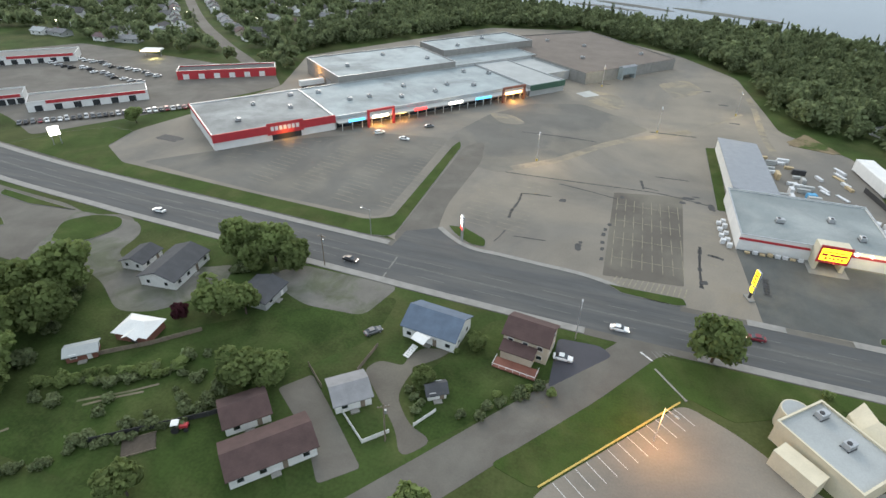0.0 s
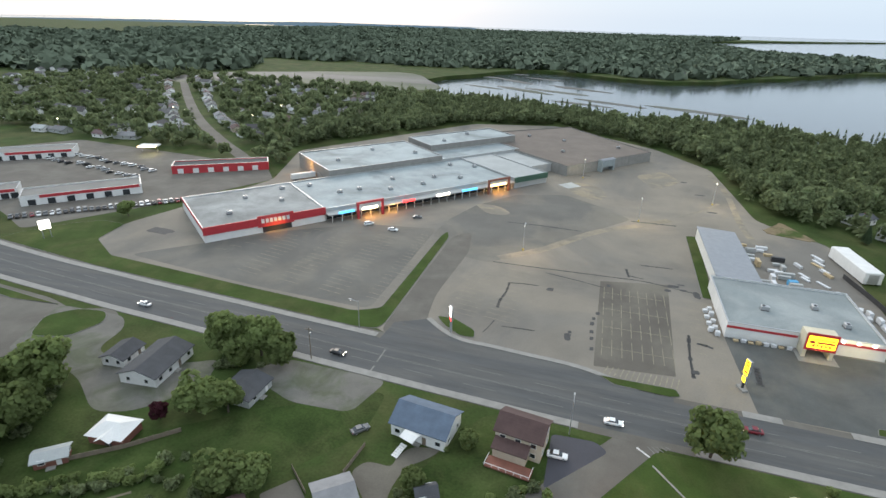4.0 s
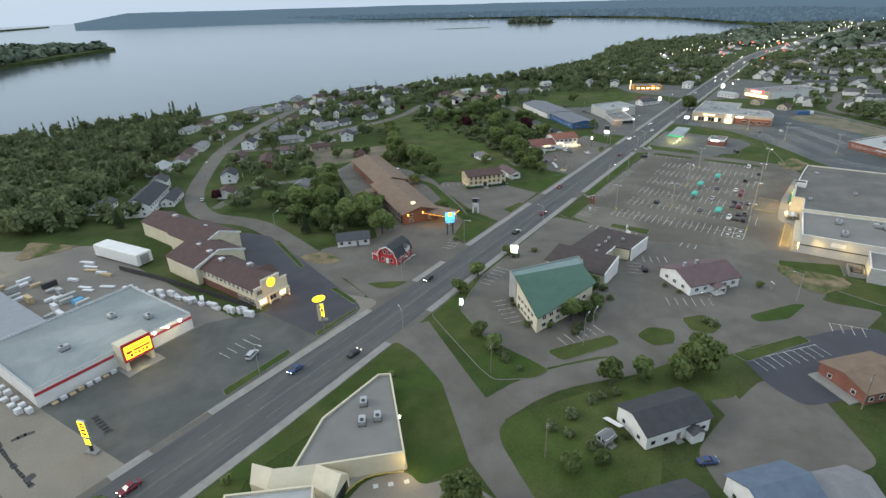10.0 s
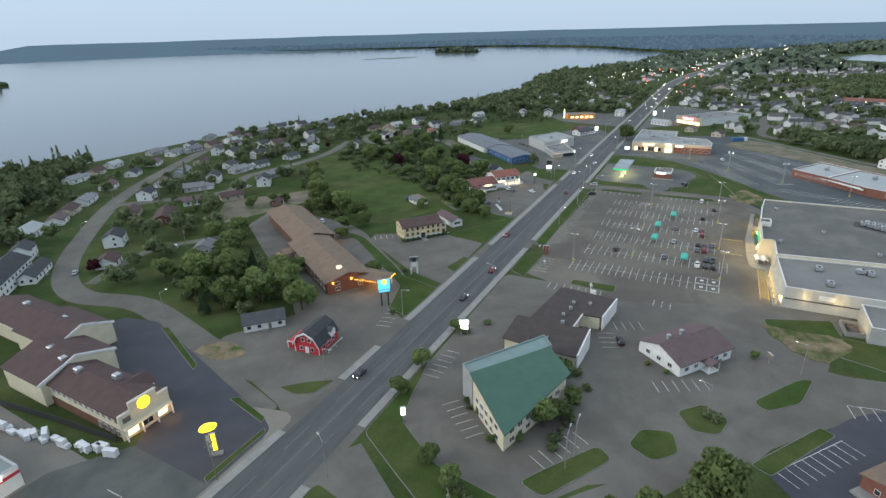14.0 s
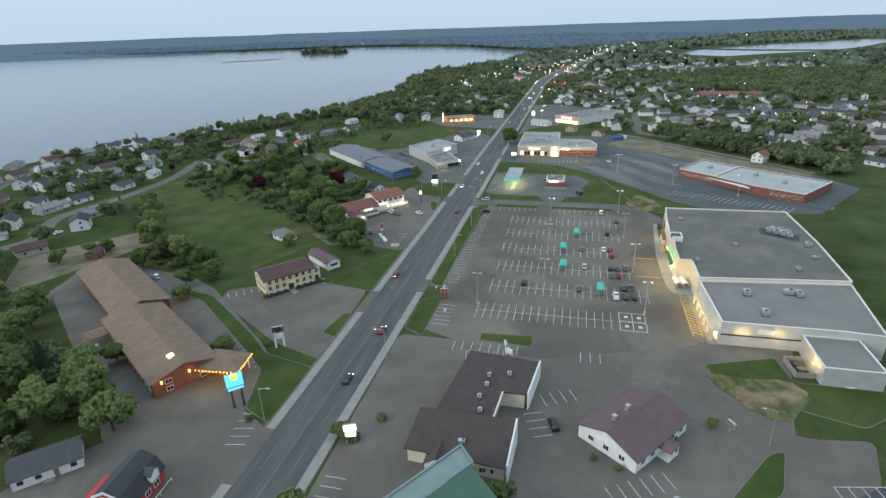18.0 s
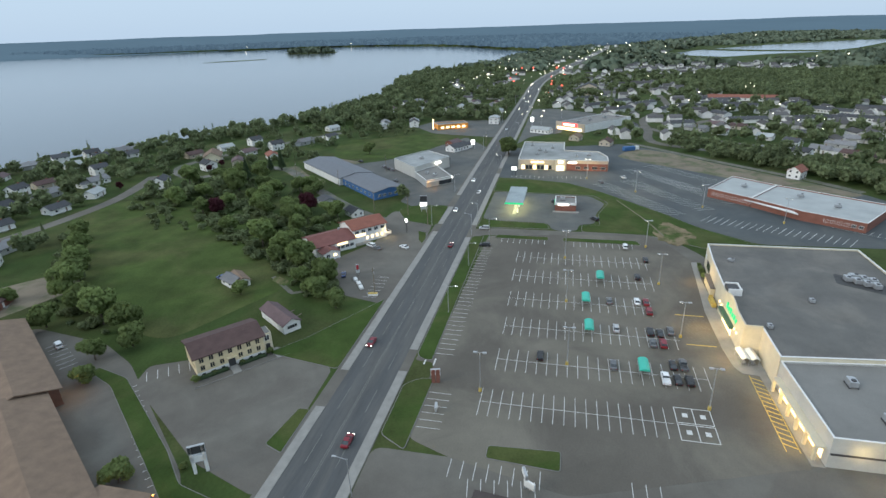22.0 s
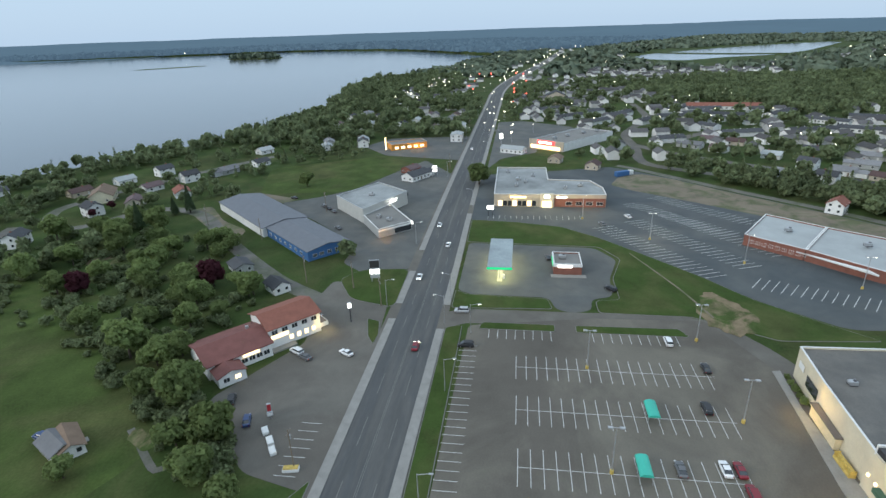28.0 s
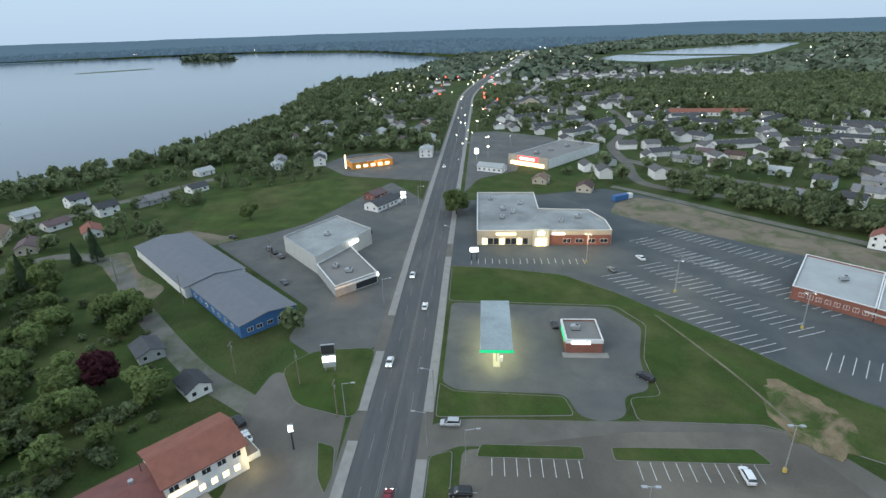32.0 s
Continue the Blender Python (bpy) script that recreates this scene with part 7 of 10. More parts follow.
pylon(541, 135, -85, [(2.8, 5.2, 6.8, GLOW_WHITE, "white lit face"), (2.6, 3.2, 4.6, GLOW_WHITE, "white lit face")], "white two-panel lit sign", (-1.4, 1.4))
pylon(226.5, 71, 20, [(2.6, 3.4, 4.6, WHITE_WALL, "white face")], "white sign board beside the shop row")
pylon(655, 133.5, -85, [(2.4, 4.0, 6.0, GLOW_YELLOW, "yellow lit face")], "yellow lit roadside sign")
pylon(640, 98, -85, [(2.8, 4.0, 8.0, GLOW_WHITE, "white lit face")], "white lit roadside sign")
pylon(317, 141, -60, [(1.0, 2.2, 4.2, RED, "red face"), (1.4, 0.8, 1.8, WHITE_WALL, "white face")], "red and white roadside board")
pylon(246, 93.8, 10, [(2.4, 0.8, 2.0, WHITE_WALL, "white face")], "low white board on a lawn")
pylon(204.5, 16.5, 30, [(2.2, 1.8, 3.4, WOOD, "brown face")], "small brown wooden sign")


# ---- cars ----
def loft(secs):
    """A smooth body from cross-sections: x, half width, lower z, upper z."""
    mb, n = Mesh(), 8
    vs, fs = [], []
    for x, w, a, b in secs:
        c = min(0.16, (b - a) * 0.35)
        vs += [(x, -w + c * .4, a), (x, w - c * .4, a), (x, w, a + c), (x, w, b - c), (x, w - c, b), (x, -w + c, b), (x, -w, b - c), (x, -w, a + c)]
    for i in range(len(secs) - 1):
        fs += [(i * n + k, i * n + (k + 1) % n, (i + 1) * n + (k + 1) % n, (i + 1) * n + k) for k in range(n)]
    fs += [tuple(range(n))[::-1], tuple(range((len(secs) - 1) * n, len(secs) * n))]
    return mb.add(vs, fs)


CAR_PAINTS = {}
for cname, col in (("white", (0.75, 0.76, 0.76)), ("black", (0.02, 0.02, 0.022)), ("silver", (0.42, 0.43, 0.44)), ("red", (0.19, 0.016, 0.026)), ("blue", (0.03, 0.06, 0.16)), ("grey", (0.12, 0.125, 0.13))):
    CAR_PAINTS[cname] = material(cname + "_car_paint", col, 0.3, 0.95, 1.05, 0.5, 2.0, metal=0.1)
HEADLIGHT = material("headlight", (0.75, 0.77, 0.8), 0.15)
TAIL = material("tail_light", (0.3, 0.01, 0.01), 0.3)


def make_car(kind, colour, lit=False, plain=False):
    names = {"sedan": "parked saloon car", "van": "parked tall family van", "pickup": "parked pickup truck with an open bed"}
    ob = thing({"sedan": "car", "van": "van", "pickup": "pickup_truck"}[kind], "%s %s" % (colour, names[kind]) if not lit else "%s car on the road with its headlights on" % colour, "car", group="parked cars" if not lit else "cars on the road")
    p = CAR_PAINTS[colour]
    if kind == "sedan":
        part("body", loft([(-2.3, .74, .42, .86), (-2.15, .86, .3, .95), (-1.3, .9, .25, .98), (1.0, .9, .25, .96), (1.9, .87, .28, .86), (2.25, .72, .38, .72)]), p, ob)
        part("window_band", loft([(-1.75, .8, .93, .97), (-1.05, .7, .93, 1.38), (0.25, .7, .93, 1.4), (1.05, .8, .93, .97)]), GLASS, ob, "dark tinted glass")
        part("roof", loft([(-1.0, .66, 1.36, 1.43), (0.25, .66, 1.38, 1.45)]), p, ob)
    elif kind == "van":
        part("body", loft([(-2.35, .8, .45, 1.0), (-2.25, .9, .32, 1.1), (1.1, .92, .28, 1.08), (1.95, .9, .3, .98), (2.3, .78, .4, .85)]), p, ob)
        part("window_band", loft([(-2.2, .84, 1.05, 1.3), (-1.95, .78, 1.05, 1.68), (0.5, .78, 1.05, 1.7), (1.3, .84, 1.05, 1.1)]), GLASS, ob, "dark tinted glass")
        part("roof", loft([(-2.0, .74, 1.66, 1.76), (0.5, .74, 1.68, 1.76)]), p, ob)
    else:
        part("body", loft([(-0.5, .95, .4, 1.1), (1.4, .95, .4, 1.1), (2.4, .92, .42, 1.02), (2.7, .82, .5, .9)]), p, ob)
        part("bed", Mesh().box(-2.75, -.95, .5, -.52, .95, .62).box(-2.75, -.95, .62, -.52, -.82, 1.1).box(-2.75, .82, .62, -.52, .95, 1.1).box(-2.75, -.82, .62, -2.65, .82, 1.1), p, ob, "open load bed")
        part("window_band", loft([(-.45, .82, 1.06, 1.5), (-.3, .78, 1.06, 1.68), (.8, .78, 1.06, 1.7), (1.5, .85, 1.06, 1.12)]), GLASS, ob, "dark tinted glass")
        part("roof", loft([(-.35, .74, 1.66, 1.76), (.8, .74, 1.68, 1.76)]), p, ob)
    for x in (-1.4, 1.4):
        for s in (-1, 1):
            w = part("wheel", shared(("wheel",), lambda: Mesh().tube((0, -0.11, 0), (0, 0.11, 0), 0.33, 0.33, 14), RUBBER), None, ob, "black tyre")
            w.location = (x, s * 0.83, 0.33)
            if plain:
                continue
            part("rim", shared(("rim",), lambda: Mesh().tube((0, -0.125, 0), (0, 0.125, 0), 0.2, 0.2, 10), STEEL), None, w)
    if plain:
        return ob
    fx = {"sedan": 2.12, "van": 2.2, "pickup": 2.62}[kind]
    bx = {"sedan": -2.28, "van": -2.34, "pickup": -2.8}[kind]
    for s in (-1, 1):
        part("headlight", Mesh().box(fx, s * .62 - .16, .6, fx + .12, s * .62 + .16, .76), GLOW_LAMP if lit else HEADLIGHT, ob)
        part("tail_light", Mesh().box(bx - .03, s * .68 - .12, .7, bx + .05, s * .68 + .12, .86), TAIL, ob)
    return ob


FLEET = {}


def car(x, y, a, kind="sedan", colour="white", lit=False, plain=False):
    key = (kind, colour, lit, plain)
    m = pose(x, y, 0.05, 0, 0, a)
    if key in FLEET:
        return copy_thing(FLEET[key], m)
    FLEET[key] = make_car(kind, colour, lit, plain)
    FLEET[key].matrix_basis = m
    return FLEET[key]


for x, y, a, k, c in ((273.5, 70.5, 0, "van", "black"), (272.5, 51, 0, "sedan", "grey"), (268.5, 38.4, 0, "pickup", "white"), (268.5, 35.4, 0, "sedan", "black"), (268.5, 32.6, 0, "van", "black"), (275, 35.6, 0, "sedan", "black"), (275.5, 33, 0, "pickup", "grey"),
                     (291.5, 39.4, 0, "van", "black"), (285.5, 39.4, 0, "sedan", "grey"), (291.2, 36.7, 0, "sedan", "black"), (285.6, 36.6, 0, "van", "red"), (293, 33.5, 0, "sedan", "grey"), (292, 49, 0, "sedan", "silver"), (310.5, 41.2, 0, "sedan", "white"),
                     (310.5, 38.4, 0, "sedan", "red"), (304.4, 38.2, 0, "van", "red"), (309.5, 50, 0, "sedan", "grey"), (329.5, 39.2, 0, "van", "black"), (346, 34.5, 0, "sedan", "black"), (358.4, 41, 0, "van", "white"), (352, 97.8, 90, "van", "black"),
                     (372, 101, 90, "van", "silver"), (391, 52, 40, "van", "black"), (417, 71.8, 5, "sedan", "black"), (468, 33, 20, "sedan", "white"), (457, 46, 20, "sedan", "grey"), (345, 131, 60, "sedan", "white"), (344.5, 145.5, 60, "van", "white"),
                     (342, 142, 60, "sedan", "grey"), (366, 147, 40, "sedan", "white"), (371, 151, 50, "van", "black"), (322, 153.5, 20, "van", "black"), (315, 146, 20, "sedan", "blue"), (-97, 214, 50, "van", "white"),
                     (-84, 211, 0, "sedan", "white"), (-79, 230, 30, "sedan", "grey"), (0, 96, 0, "sedan", "white"), (102, 18, 60, "sedan", "white"), (115, 20.5, -50, "sedan", "blue"), (199, 56, 20, "van", "black"), (88, 135, 20, "van", "silver"),
                     (204, 196, 57, "sedan", "white"), (206, 194.5, 57, "sedan", "silver"), (199, 203, 57, "sedan", "white"), (196, 200, 57, "sedan", "black"), (194, 197, 57, "sedan", "red"), (254, 213, 57, "van", "white"), (196, 256, 40, "sedan", "silver"),
                     (199, 253, 40, "van", "silver"), (162, 268, 50, "sedan", "silver"), (470, 176, 40, "sedan", "grey"), (474, 180, 40, "sedan", "black"), (478, 184, 40, "van", "grey"), (492, 206, 60, "sedan", "black"), (446, 166, 40, "sedan", "grey"),
                     (305, 191, 80, "van", "blue"), (290, 300, 0, "sedan", "white"), (400, 303, 30, "sedan", "white"), (-45, 90, 50, "sedan", "grey")):
    car(x, y, a, k, c)
for i in range(30):
    f = i / 29
    car(-252 + 58 * f, 166 + 50 * f, -40 + random.uniform(-4, 4), random.choice(("sedan", "van", "pickup")), random.choice(("white", "black", "silver", "grey", "red")), False, True)
for i in range(26):
    car(-330 + 6.5 * (i % 13), 252 + 14 * (i // 13) + random.uniform(-2, 2) - 1.2 * (i % 13), 70, random.choice(("sedan", "van")), random.choice(("white", "black", "silver", "grey", "white")), False, True)
for x, y, a, c in ((-136, 121.5, 175, "white"), (-64, 116.5, -4, "black"), (44, 118.5, 180, "red"), (12, 111, 0, "white"), (90, 119.5, 180, "blue"), (104, 111, 0, "black"), (152, 119, 180, "black"), (206, 111.5, 0, "black"), (232, 111, 0, "red"),
                   (272, 119.5, 180, "red"), (350, 112, 0, "red"), (396, 119, 180, "white"), (428, 112.5, 0, "white"), (452, 119.5, 180, "white"), (540, 112, 0, "red"), (620, 119, 180, "white")):
    car(x, y, a, "sedan", c, True)


# ---- cart shelters ----
def make_shelter():
    ob = thing("cart_shelter", "trolley shelter with a bright teal barrel roof", "shelter", group="cart shelters")
    mb, n = Mesh(), 6
    vs, fs = [], []
    for x in (-2.9, 2.9):
        vs += [(x, 1.35 * math.cos(math.pi * i / n), 2.1 + 0.7 * math.sin(math.pi * i / n)) for i in range(n + 1)]
    fs += [(i, i + 1, n + 2 + i, n + 1 + i) for i in range(n)] + [tuple(range(n + 1)), tuple(range(n + 1, 2 * n + 2))]
    part("roof", mb.add(vs, fs), TEAL, ob, "teal barrel roof")
    for x in (-2.7, 0, 2.7):
        for y in (-1.25, 1.25):
            part("post", shared(("shelter_post",), lambda: Mesh().tube((0, 0, 0), (0, 0, 2.15), 0.05, None, 6), STEEL), None, ob).location = (x, y, 0.04)
    for y in (-1.25, 1.25):
        part("rail", Mesh().box(-2.7, y - 0.03, 0.9, 2.7, y + 0.03, 1.0), STEEL, ob)
    return ob


SHELTER = make_shelter()
SHELTER.matrix_basis = pose(271.5, 43.5, 0)
for x, y in ((290, 57), (308, 57.6), (326, 52.3)):
    copy_thing(SHELTER, pose(x, y, 0))


# ---- builder's yard behind the hardware store ----
def stack(x, y, a, l, w, h, mat, label):
    ob = thing("material_stack", label, "building materials", pose(x, y, 0, 0, 0, a), group="yard stacks")
    k = max(1, int(h / 0.5))
    for i in range(k):
        part("pack", Mesh().chamfer(-l / 2 + random.uniform(-.1, .1), -w / 2, 0.12 + i * 0.5, l / 2, w / 2, 0.57 + i * 0.5, 0.04), mat, ob)
    part("bearer", Mesh().box(-l / 2 + .3, -w / 2, 0.02, -l / 2 + .45, w / 2, 0.12).box(l / 2 - .45, -w / 2, 0.02, l / 2 - .3, w / 2, 0.12), WOOD, ob)
    return ob


WRAP = material("plastic_wrap", (0.62, 0.63, 0.64), 0.35, 0.8, 1.1, 1.0, 6.0)
LUMBER = material("fresh_lumber", (0.48, 0.37, 0.22), 0.8, 0.8, 1.15, 1.0, 6.0)
TARP = material("blue_tarp", (0.06, 0.30, 0.52), 0.5, 0.8, 1.2, 1.0, 5.0)
for i in range(26):
    f = i / 25
    stack(89.5 + 10 * (0.5 - abs(f - 0.5)) * 0.4 + 12 * f + random.uniform(-1, 1), 206 - 52 * f + random.uniform(-1, 1), random.uniform(60, 110), random.uniform(2, 3.4), 1.3, random.choice((1, 1.5, 2)), WRAP, "plastic-wrapped white bundles beside a fence")
for i in range(20):
    stack(65 + random.uniform(0, 12), 203 + 2.3 * i + random.uniform(-.5, .5), random.choice((0, 90, 5)), random.uniform(2.5, 5), 1.4, random.choice((1, 1.5, 2, 2.5)), random.choice((LUMBER, WRAP, WRAP, DARK_METAL, GREY_SIDING)), "stacked building materials in an open yard")
for i in range(10):
    stack(87 + random.uniform(-5, 7), 214 + 3.2 * i, 115 + random.uniform(-6, 6), random.uniform(4, 7), 1.2, random.choice((0.5, 1)), random.choice((WRAP, LUMBER)), "long wrapped lumber bundles in an open yard")
for i in range(9):
    stack(43 + (i % 2) * -1.6, 163 + 2.1 * i, 0, 1.4, 1.4, random.choice((1, 1.5)), WRAP, "white wrapped pallets against the store wall")
stack(76, 210, 10, 3.2, 2.2, 2.0, TARP, "blue wrapped stack in an open yard")
for i in range(8):
    stack(48 + 2.1 * i, 161.3, 90, 1.0, 1.4, random.choice((0.5, 1)), random.choice((WRAP, LUMBER)), "small pallets along the store front")
trailer = thing("white_trailer", "long white storage trailer in the builder's yard", "trailer", pose(103.5, 233, 0, 0, 0, 97.5))
part("body", Mesh().chamfer(-13, -3.2, 0.6, 13, 3.2, 5.2, 0.25), WHITE_WALL, trailer)
part("door", Mesh().box(-13.1, -1.8, 0.8, -13.0, 1.8, 4.4), STEEL, trailer)
part("skid", Mesh().box(-12.5, -2.8, 0, 12.5, -2.3, 0.6).box(-12.5, 2.3, 0, 12.5, 2.8, 0.6), DARK_METAL, trailer)
for i in range(12):
    part("rib", Mesh().box(-12.6 + 2.2 * i, -3.26, 0.7, -12.45 + 2.2 * i, -3.2, 5.0), STEEL, trailer)
dock = thing("truck_trailer", "white box trailer at a loading bay", "trailer", pose(*on_mall(68, 70), 0, 0, 0, 50))
part("box", Mesh().chamfer(-7, -1.3, 1.2, 7, 1.3, 4.0, 0.06), WHITE_WALL, dock)
part("chassis", Mesh().box(-6.5, -1.0, 0.8, 6.5, 1.0, 1.2), DARK_METAL, dock)
for x in (-5.2, -4.0):
    for y in (-1.1, 1.1):
        w = part("wheel", shared(("truck_wheel",), lambda: Mesh().tube((0, -0.16, 0), (0, 0.16, 0), 0.5, 0.5, 14), RUBBER), None, dock)
        w.location = (x, y, 0.5)
blue_bin = thing("blue_container", "blue and white container at the lot edge", "container", pose(545, 22, 0, 0, 0, -60))
part("body", Mesh().chamfer(-6, -1.3, 0.2, 3, 1.3, 2.9, 0.08), BLUE, blue_bin)
part("cab", Mesh().chamfer(3.1, -1.2, 0.3, 6, 1.2, 2.8, 0.3), WHITE_WALL, blue_bin)
sky_box = thing("steel_frame", "blue-grey steel entrance porch before a brown hall", "porch", pose(*on_mall(243, -1.9), 0, 0, 0, 49.9))
part("body", Mesh().box(-6, -1.8, 3.0, 6, 1.8, 7.4).box(-6, -1.8, 0, -5, 1.8, 3.0).box(5, -1.8, 0, 6, 1.8, 3.0), ROOF_BLUE, sky_box)
part("roof", Mesh().gable(-6, -1.8, 6, 1.8, 7.4, 8.0, 0.15, 0.12, "x"), GREY_METAL, sky_box)
bin_box = thing("waste_compound", "open concrete pen with dark bins beside a wall", "bin pen", pose(234.5, -7, 0, 0, 0, 5))
part("pen", Mesh().box(-4, -2.4, 0, 4, -2.2, 1.6).box(-4, 2.2, 0, 4, 2.4, 1.6).box(-4, -2.2, 0, -3.8, 2.2, 1.6).box(3.8, -2.2, 0, 4, 2.2, 1.6), CONCRETE, bin_box)
for x in (-1.6, 1.2):
    part("bin", Mesh().chamfer(x - 1, -1.2, 0.1, x + 1, 1.2, 1.5, 0.15), DARK_METAL, bin_box, "dark waste bin")
for y in (17.2, 14.8):
    bay = thing("trolley_bay", "white-roofed trolley bay beside the supermarket doors", "shelter", pose(281.4, y, 0.15, 0, 0, 5), group="trolley bays")
    part("roof", Mesh().gable(-2.7, -1.0, 2.7, 1.0, 2.0, 2.5, 0.1, 0.08, "x"), WHITE_WALL, bay)
    for px in (-2.5, 2.5):
        for py in (-0.9, 0.9):
            part("post", Mesh().box(px - 0.05, py - 0.05, 0, px + 0.05, py + 0.05, 2.0), STEEL, bay)
    for k in range(6):
        part("trolley", shared(("trolley",), lambda: Mesh().box(-0.3, -0.28, 0.35, 0.3, 0.28, 0.95).box(-0.3, -0.25, 0.05, 0.3, -0.2, 0.35).box(-0.3, 0.2, 0.05, 0.3, 0.25, 0.35), STEEL), None, bay).location = (-1.9 + 0.7 * k, 0, 0)
oval = thing("lawn_disc", "pale oval board lying on a lawn", "board", pose(229, -16, 0.19, 0, 0, 70))
part("board", Mesh().prism([(2.2 * math.cos(i * 0.4), 1.2 * math.sin(i * 0.4)) for i in range(15)], 0, 0.25), WHITE_WALL, oval)
# pools of light under the lot lamps
for x, y in ((462, 56), (440, 29), (-25, 207), (23, 261), (62, 302), (-7, 330), (470, 76)):
    lamp("lot_light", x + 2.2, y - 2.2, 10.5, 3200, (1.0, 0.86, 0.52))
# ---- houses ----
def make_house(w, d, ze, zr, wall, roof, label, along="x", garage=False, m=None, group="", storeys=1, chimney=True, name="house", gap=3.2, sides=(-0.25, 0.25)):
    ob = thing(name, label, "house", m, group)
    part("wall", Mesh().house_walls(-w / 2, -d / 2, w / 2, d / 2, -0.1, ze, zr, along), wall, ob)
    part("roof", Mesh().gable(-w / 2, -d / 2, w / 2, d / 2, ze, zr, 0.5, 0.2, along), roof, ob, "shingle roof")
    for k in range(storeys):
        z = 1.6 + 2.6 * k
        n = max(2, int(w / gap))
        for i in range(n):
            x = -w / 2 + w * (i + 0.5) / n
            plain_window(ob, x, d / 2 + 0.01, z, 1.2, 1.1, 180)
            if i != n // 2 or k:
                plain_window(ob, x, -d / 2 - 0.01, z, 1.2, 1.1, 0)
        for y in [d * q for q in sides]:
            plain_window(ob, -w / 2 - 0.01, y, z, 1.0, 1.1, -90)
            plain_window(ob, w / 2 + 0.01, y, z, 1.0, 1.1, 90)
    door(ob, -w / 2 + w * (max(2, int(w / gap)) // 2 + 0.5) / max(2, int(w / gap)), -d / 2 - 0.01, 0.95, 2.05, 0, WOOD if wall is WHITE else WHITE_WALL)
    part("step", Mesh().box(-0.9, -d / 2 - 1.2, -0.05, 0.9, -d / 2 - 0.02, 0.22), CONCRETE, ob)
    if chimney:
        part("chimney", Mesh().box(w * 0.2 - 0.3, -0.3, zr - 1.2, w * 0.2 + 0.3, 0.3, zr + 0.7), RED_BRICK, ob, "brick chimney")
    if garage:
        part("garage", Mesh().house_walls(w / 2 + 0.05, -d / 2 + 1, w / 2 + 5.6, d / 2 - 1, -0.1, 2.6, 3.9, along), wall, ob)
        part("garage_roof", Mesh().gable(w / 2 + 0.05, -d / 2 + 1, w / 2 + 5.6, d / 2 - 1, 2.6, 3.9, 0.35, 0.18, along), roof, ob)
        part("garage_door", Mesh().box(w / 2 + 1, -d / 2 + 0.92, 0, w / 2 + 4.6, -d / 2 + 0.99, 2.2), WHITE_WALL, ob)
    return ob


HOUSES_AT = []


def house_at(x, y, a, *args, **kw):
    HOUSES_AT.append((x, y, 11))
    return make_house(*args, m=pose(x, y, 0, 0, 0, a), **kw)


# south of the main road, west
house_at(-107, 95.4, 95, 15.5, 10.5, 2.9, 4.8, WHITE, SHINGLE_DARK, "white bungalow with a charcoal roof on a gravel yard", chimney=False)
house_at(-119, 96, 95, 8, 6.8, 2.6, 3.9, WHITE, SHINGLE_DARK, "low white wing with a charcoal roof", chimney=False, name="house_wing")
house_at(-30.5, 95.5, -7, 13.5, 10, 3.6, 6.2, WHITE, SHINGLE_BLUE, "white house with a blue-grey roof and front steps", chimney=False)
deck = thing("front_stair", "white timber stair with a small porch roof", "stair", pose(-33, 88, 0, 0, 0, -20))
part("porch_roof", Mesh().gable(-1.4, -0.4, 2.2, 3.0, 3.0, 3.5, 0.1, 0.1, "x"), WHITE_WALL, deck)
for i in range(6):
    part("tread", Mesh().box(-1.2, -0.6 * i - 0.6, 1.0 - 0.17 * i, 0.4, -0.6 * i, 1.1 - 0.17 * i), WHITE_WALL, deck)
brown = house_at(-8.2, 97.5, -8, 10.5, 8, 5.6, 7.6, BEIGE, SHINGLE_BROWN, "two-storey beige house with a brown roof and red deck", storeys=2, chimney=False)
part("lean_roof", Mesh().add([(-5.2, -7.2, 2.9), (3, -7.2, 2.9), (3, -4.0, 3.9), (-5.2, -4.0, 3.9), (-5.2, -7.2, 3.1), (3, -7.2, 3.1), (3, -4.0, 4.1), (-5.2, -4.0, 4.1)],
                             [(0, 3, 2, 1), (4, 5, 6, 7), (0, 1, 5, 4), (1, 2, 6, 5), (2, 3, 7, 6), (3, 0, 4, 7)]), SHINGLE_BROWN, brown, "lower brown roof")
part("sun_room", Mesh().box(-4.8, -6.8, -0.1, 2.6, -4.05, 2.9), BEIGE, brown)
part("deck", Mesh().box(-5.5, -10.2, 0.3, 4.6, -6.85, 0.6), RED_BRICK, brown, "dark red timber deck")
part("deck_rail", Mesh().box(-5.5, -10.2, 1.3, 4.6, -10.1, 1.4).box(-5.5, -10.2, 1.3, -5.4, -6.9, 1.4).box(4.5, -10.2, 1.3, 4.6, -6.9, 1.4), WHITE_WALL, brown)
for i in range(7):
    part("rail_post", Mesh().box(-5.5 + 1.65 * i, -10.2, 0.6, -5.4 + 1.65 * i, -10.1, 1.3), WHITE_WALL, brown)
house_at(-49.3, 52.2, 46, 15.8, 8.4, 2.9, 4.7, WHITE, SHINGLE_BROWN, "white ranch house with a brown roof", name="ranch_house", chimney=False)
house_at(-59, 58.6, 45, 8.6, 7.4, 2.6, 4.2, WHITE, SHINGLE_BROWN, "low white wing with a brown roof", chimney=False, name="house_wing")
house_at(-41.5, 70, 40, 7.5, 7.5, 2.6, 4.0, WHITE, SHINGLE_GREY, "small white garage with a pale grey roof", chimney=False, name="garage")
HOUSES_AT.append((-97, 71.5, 8))
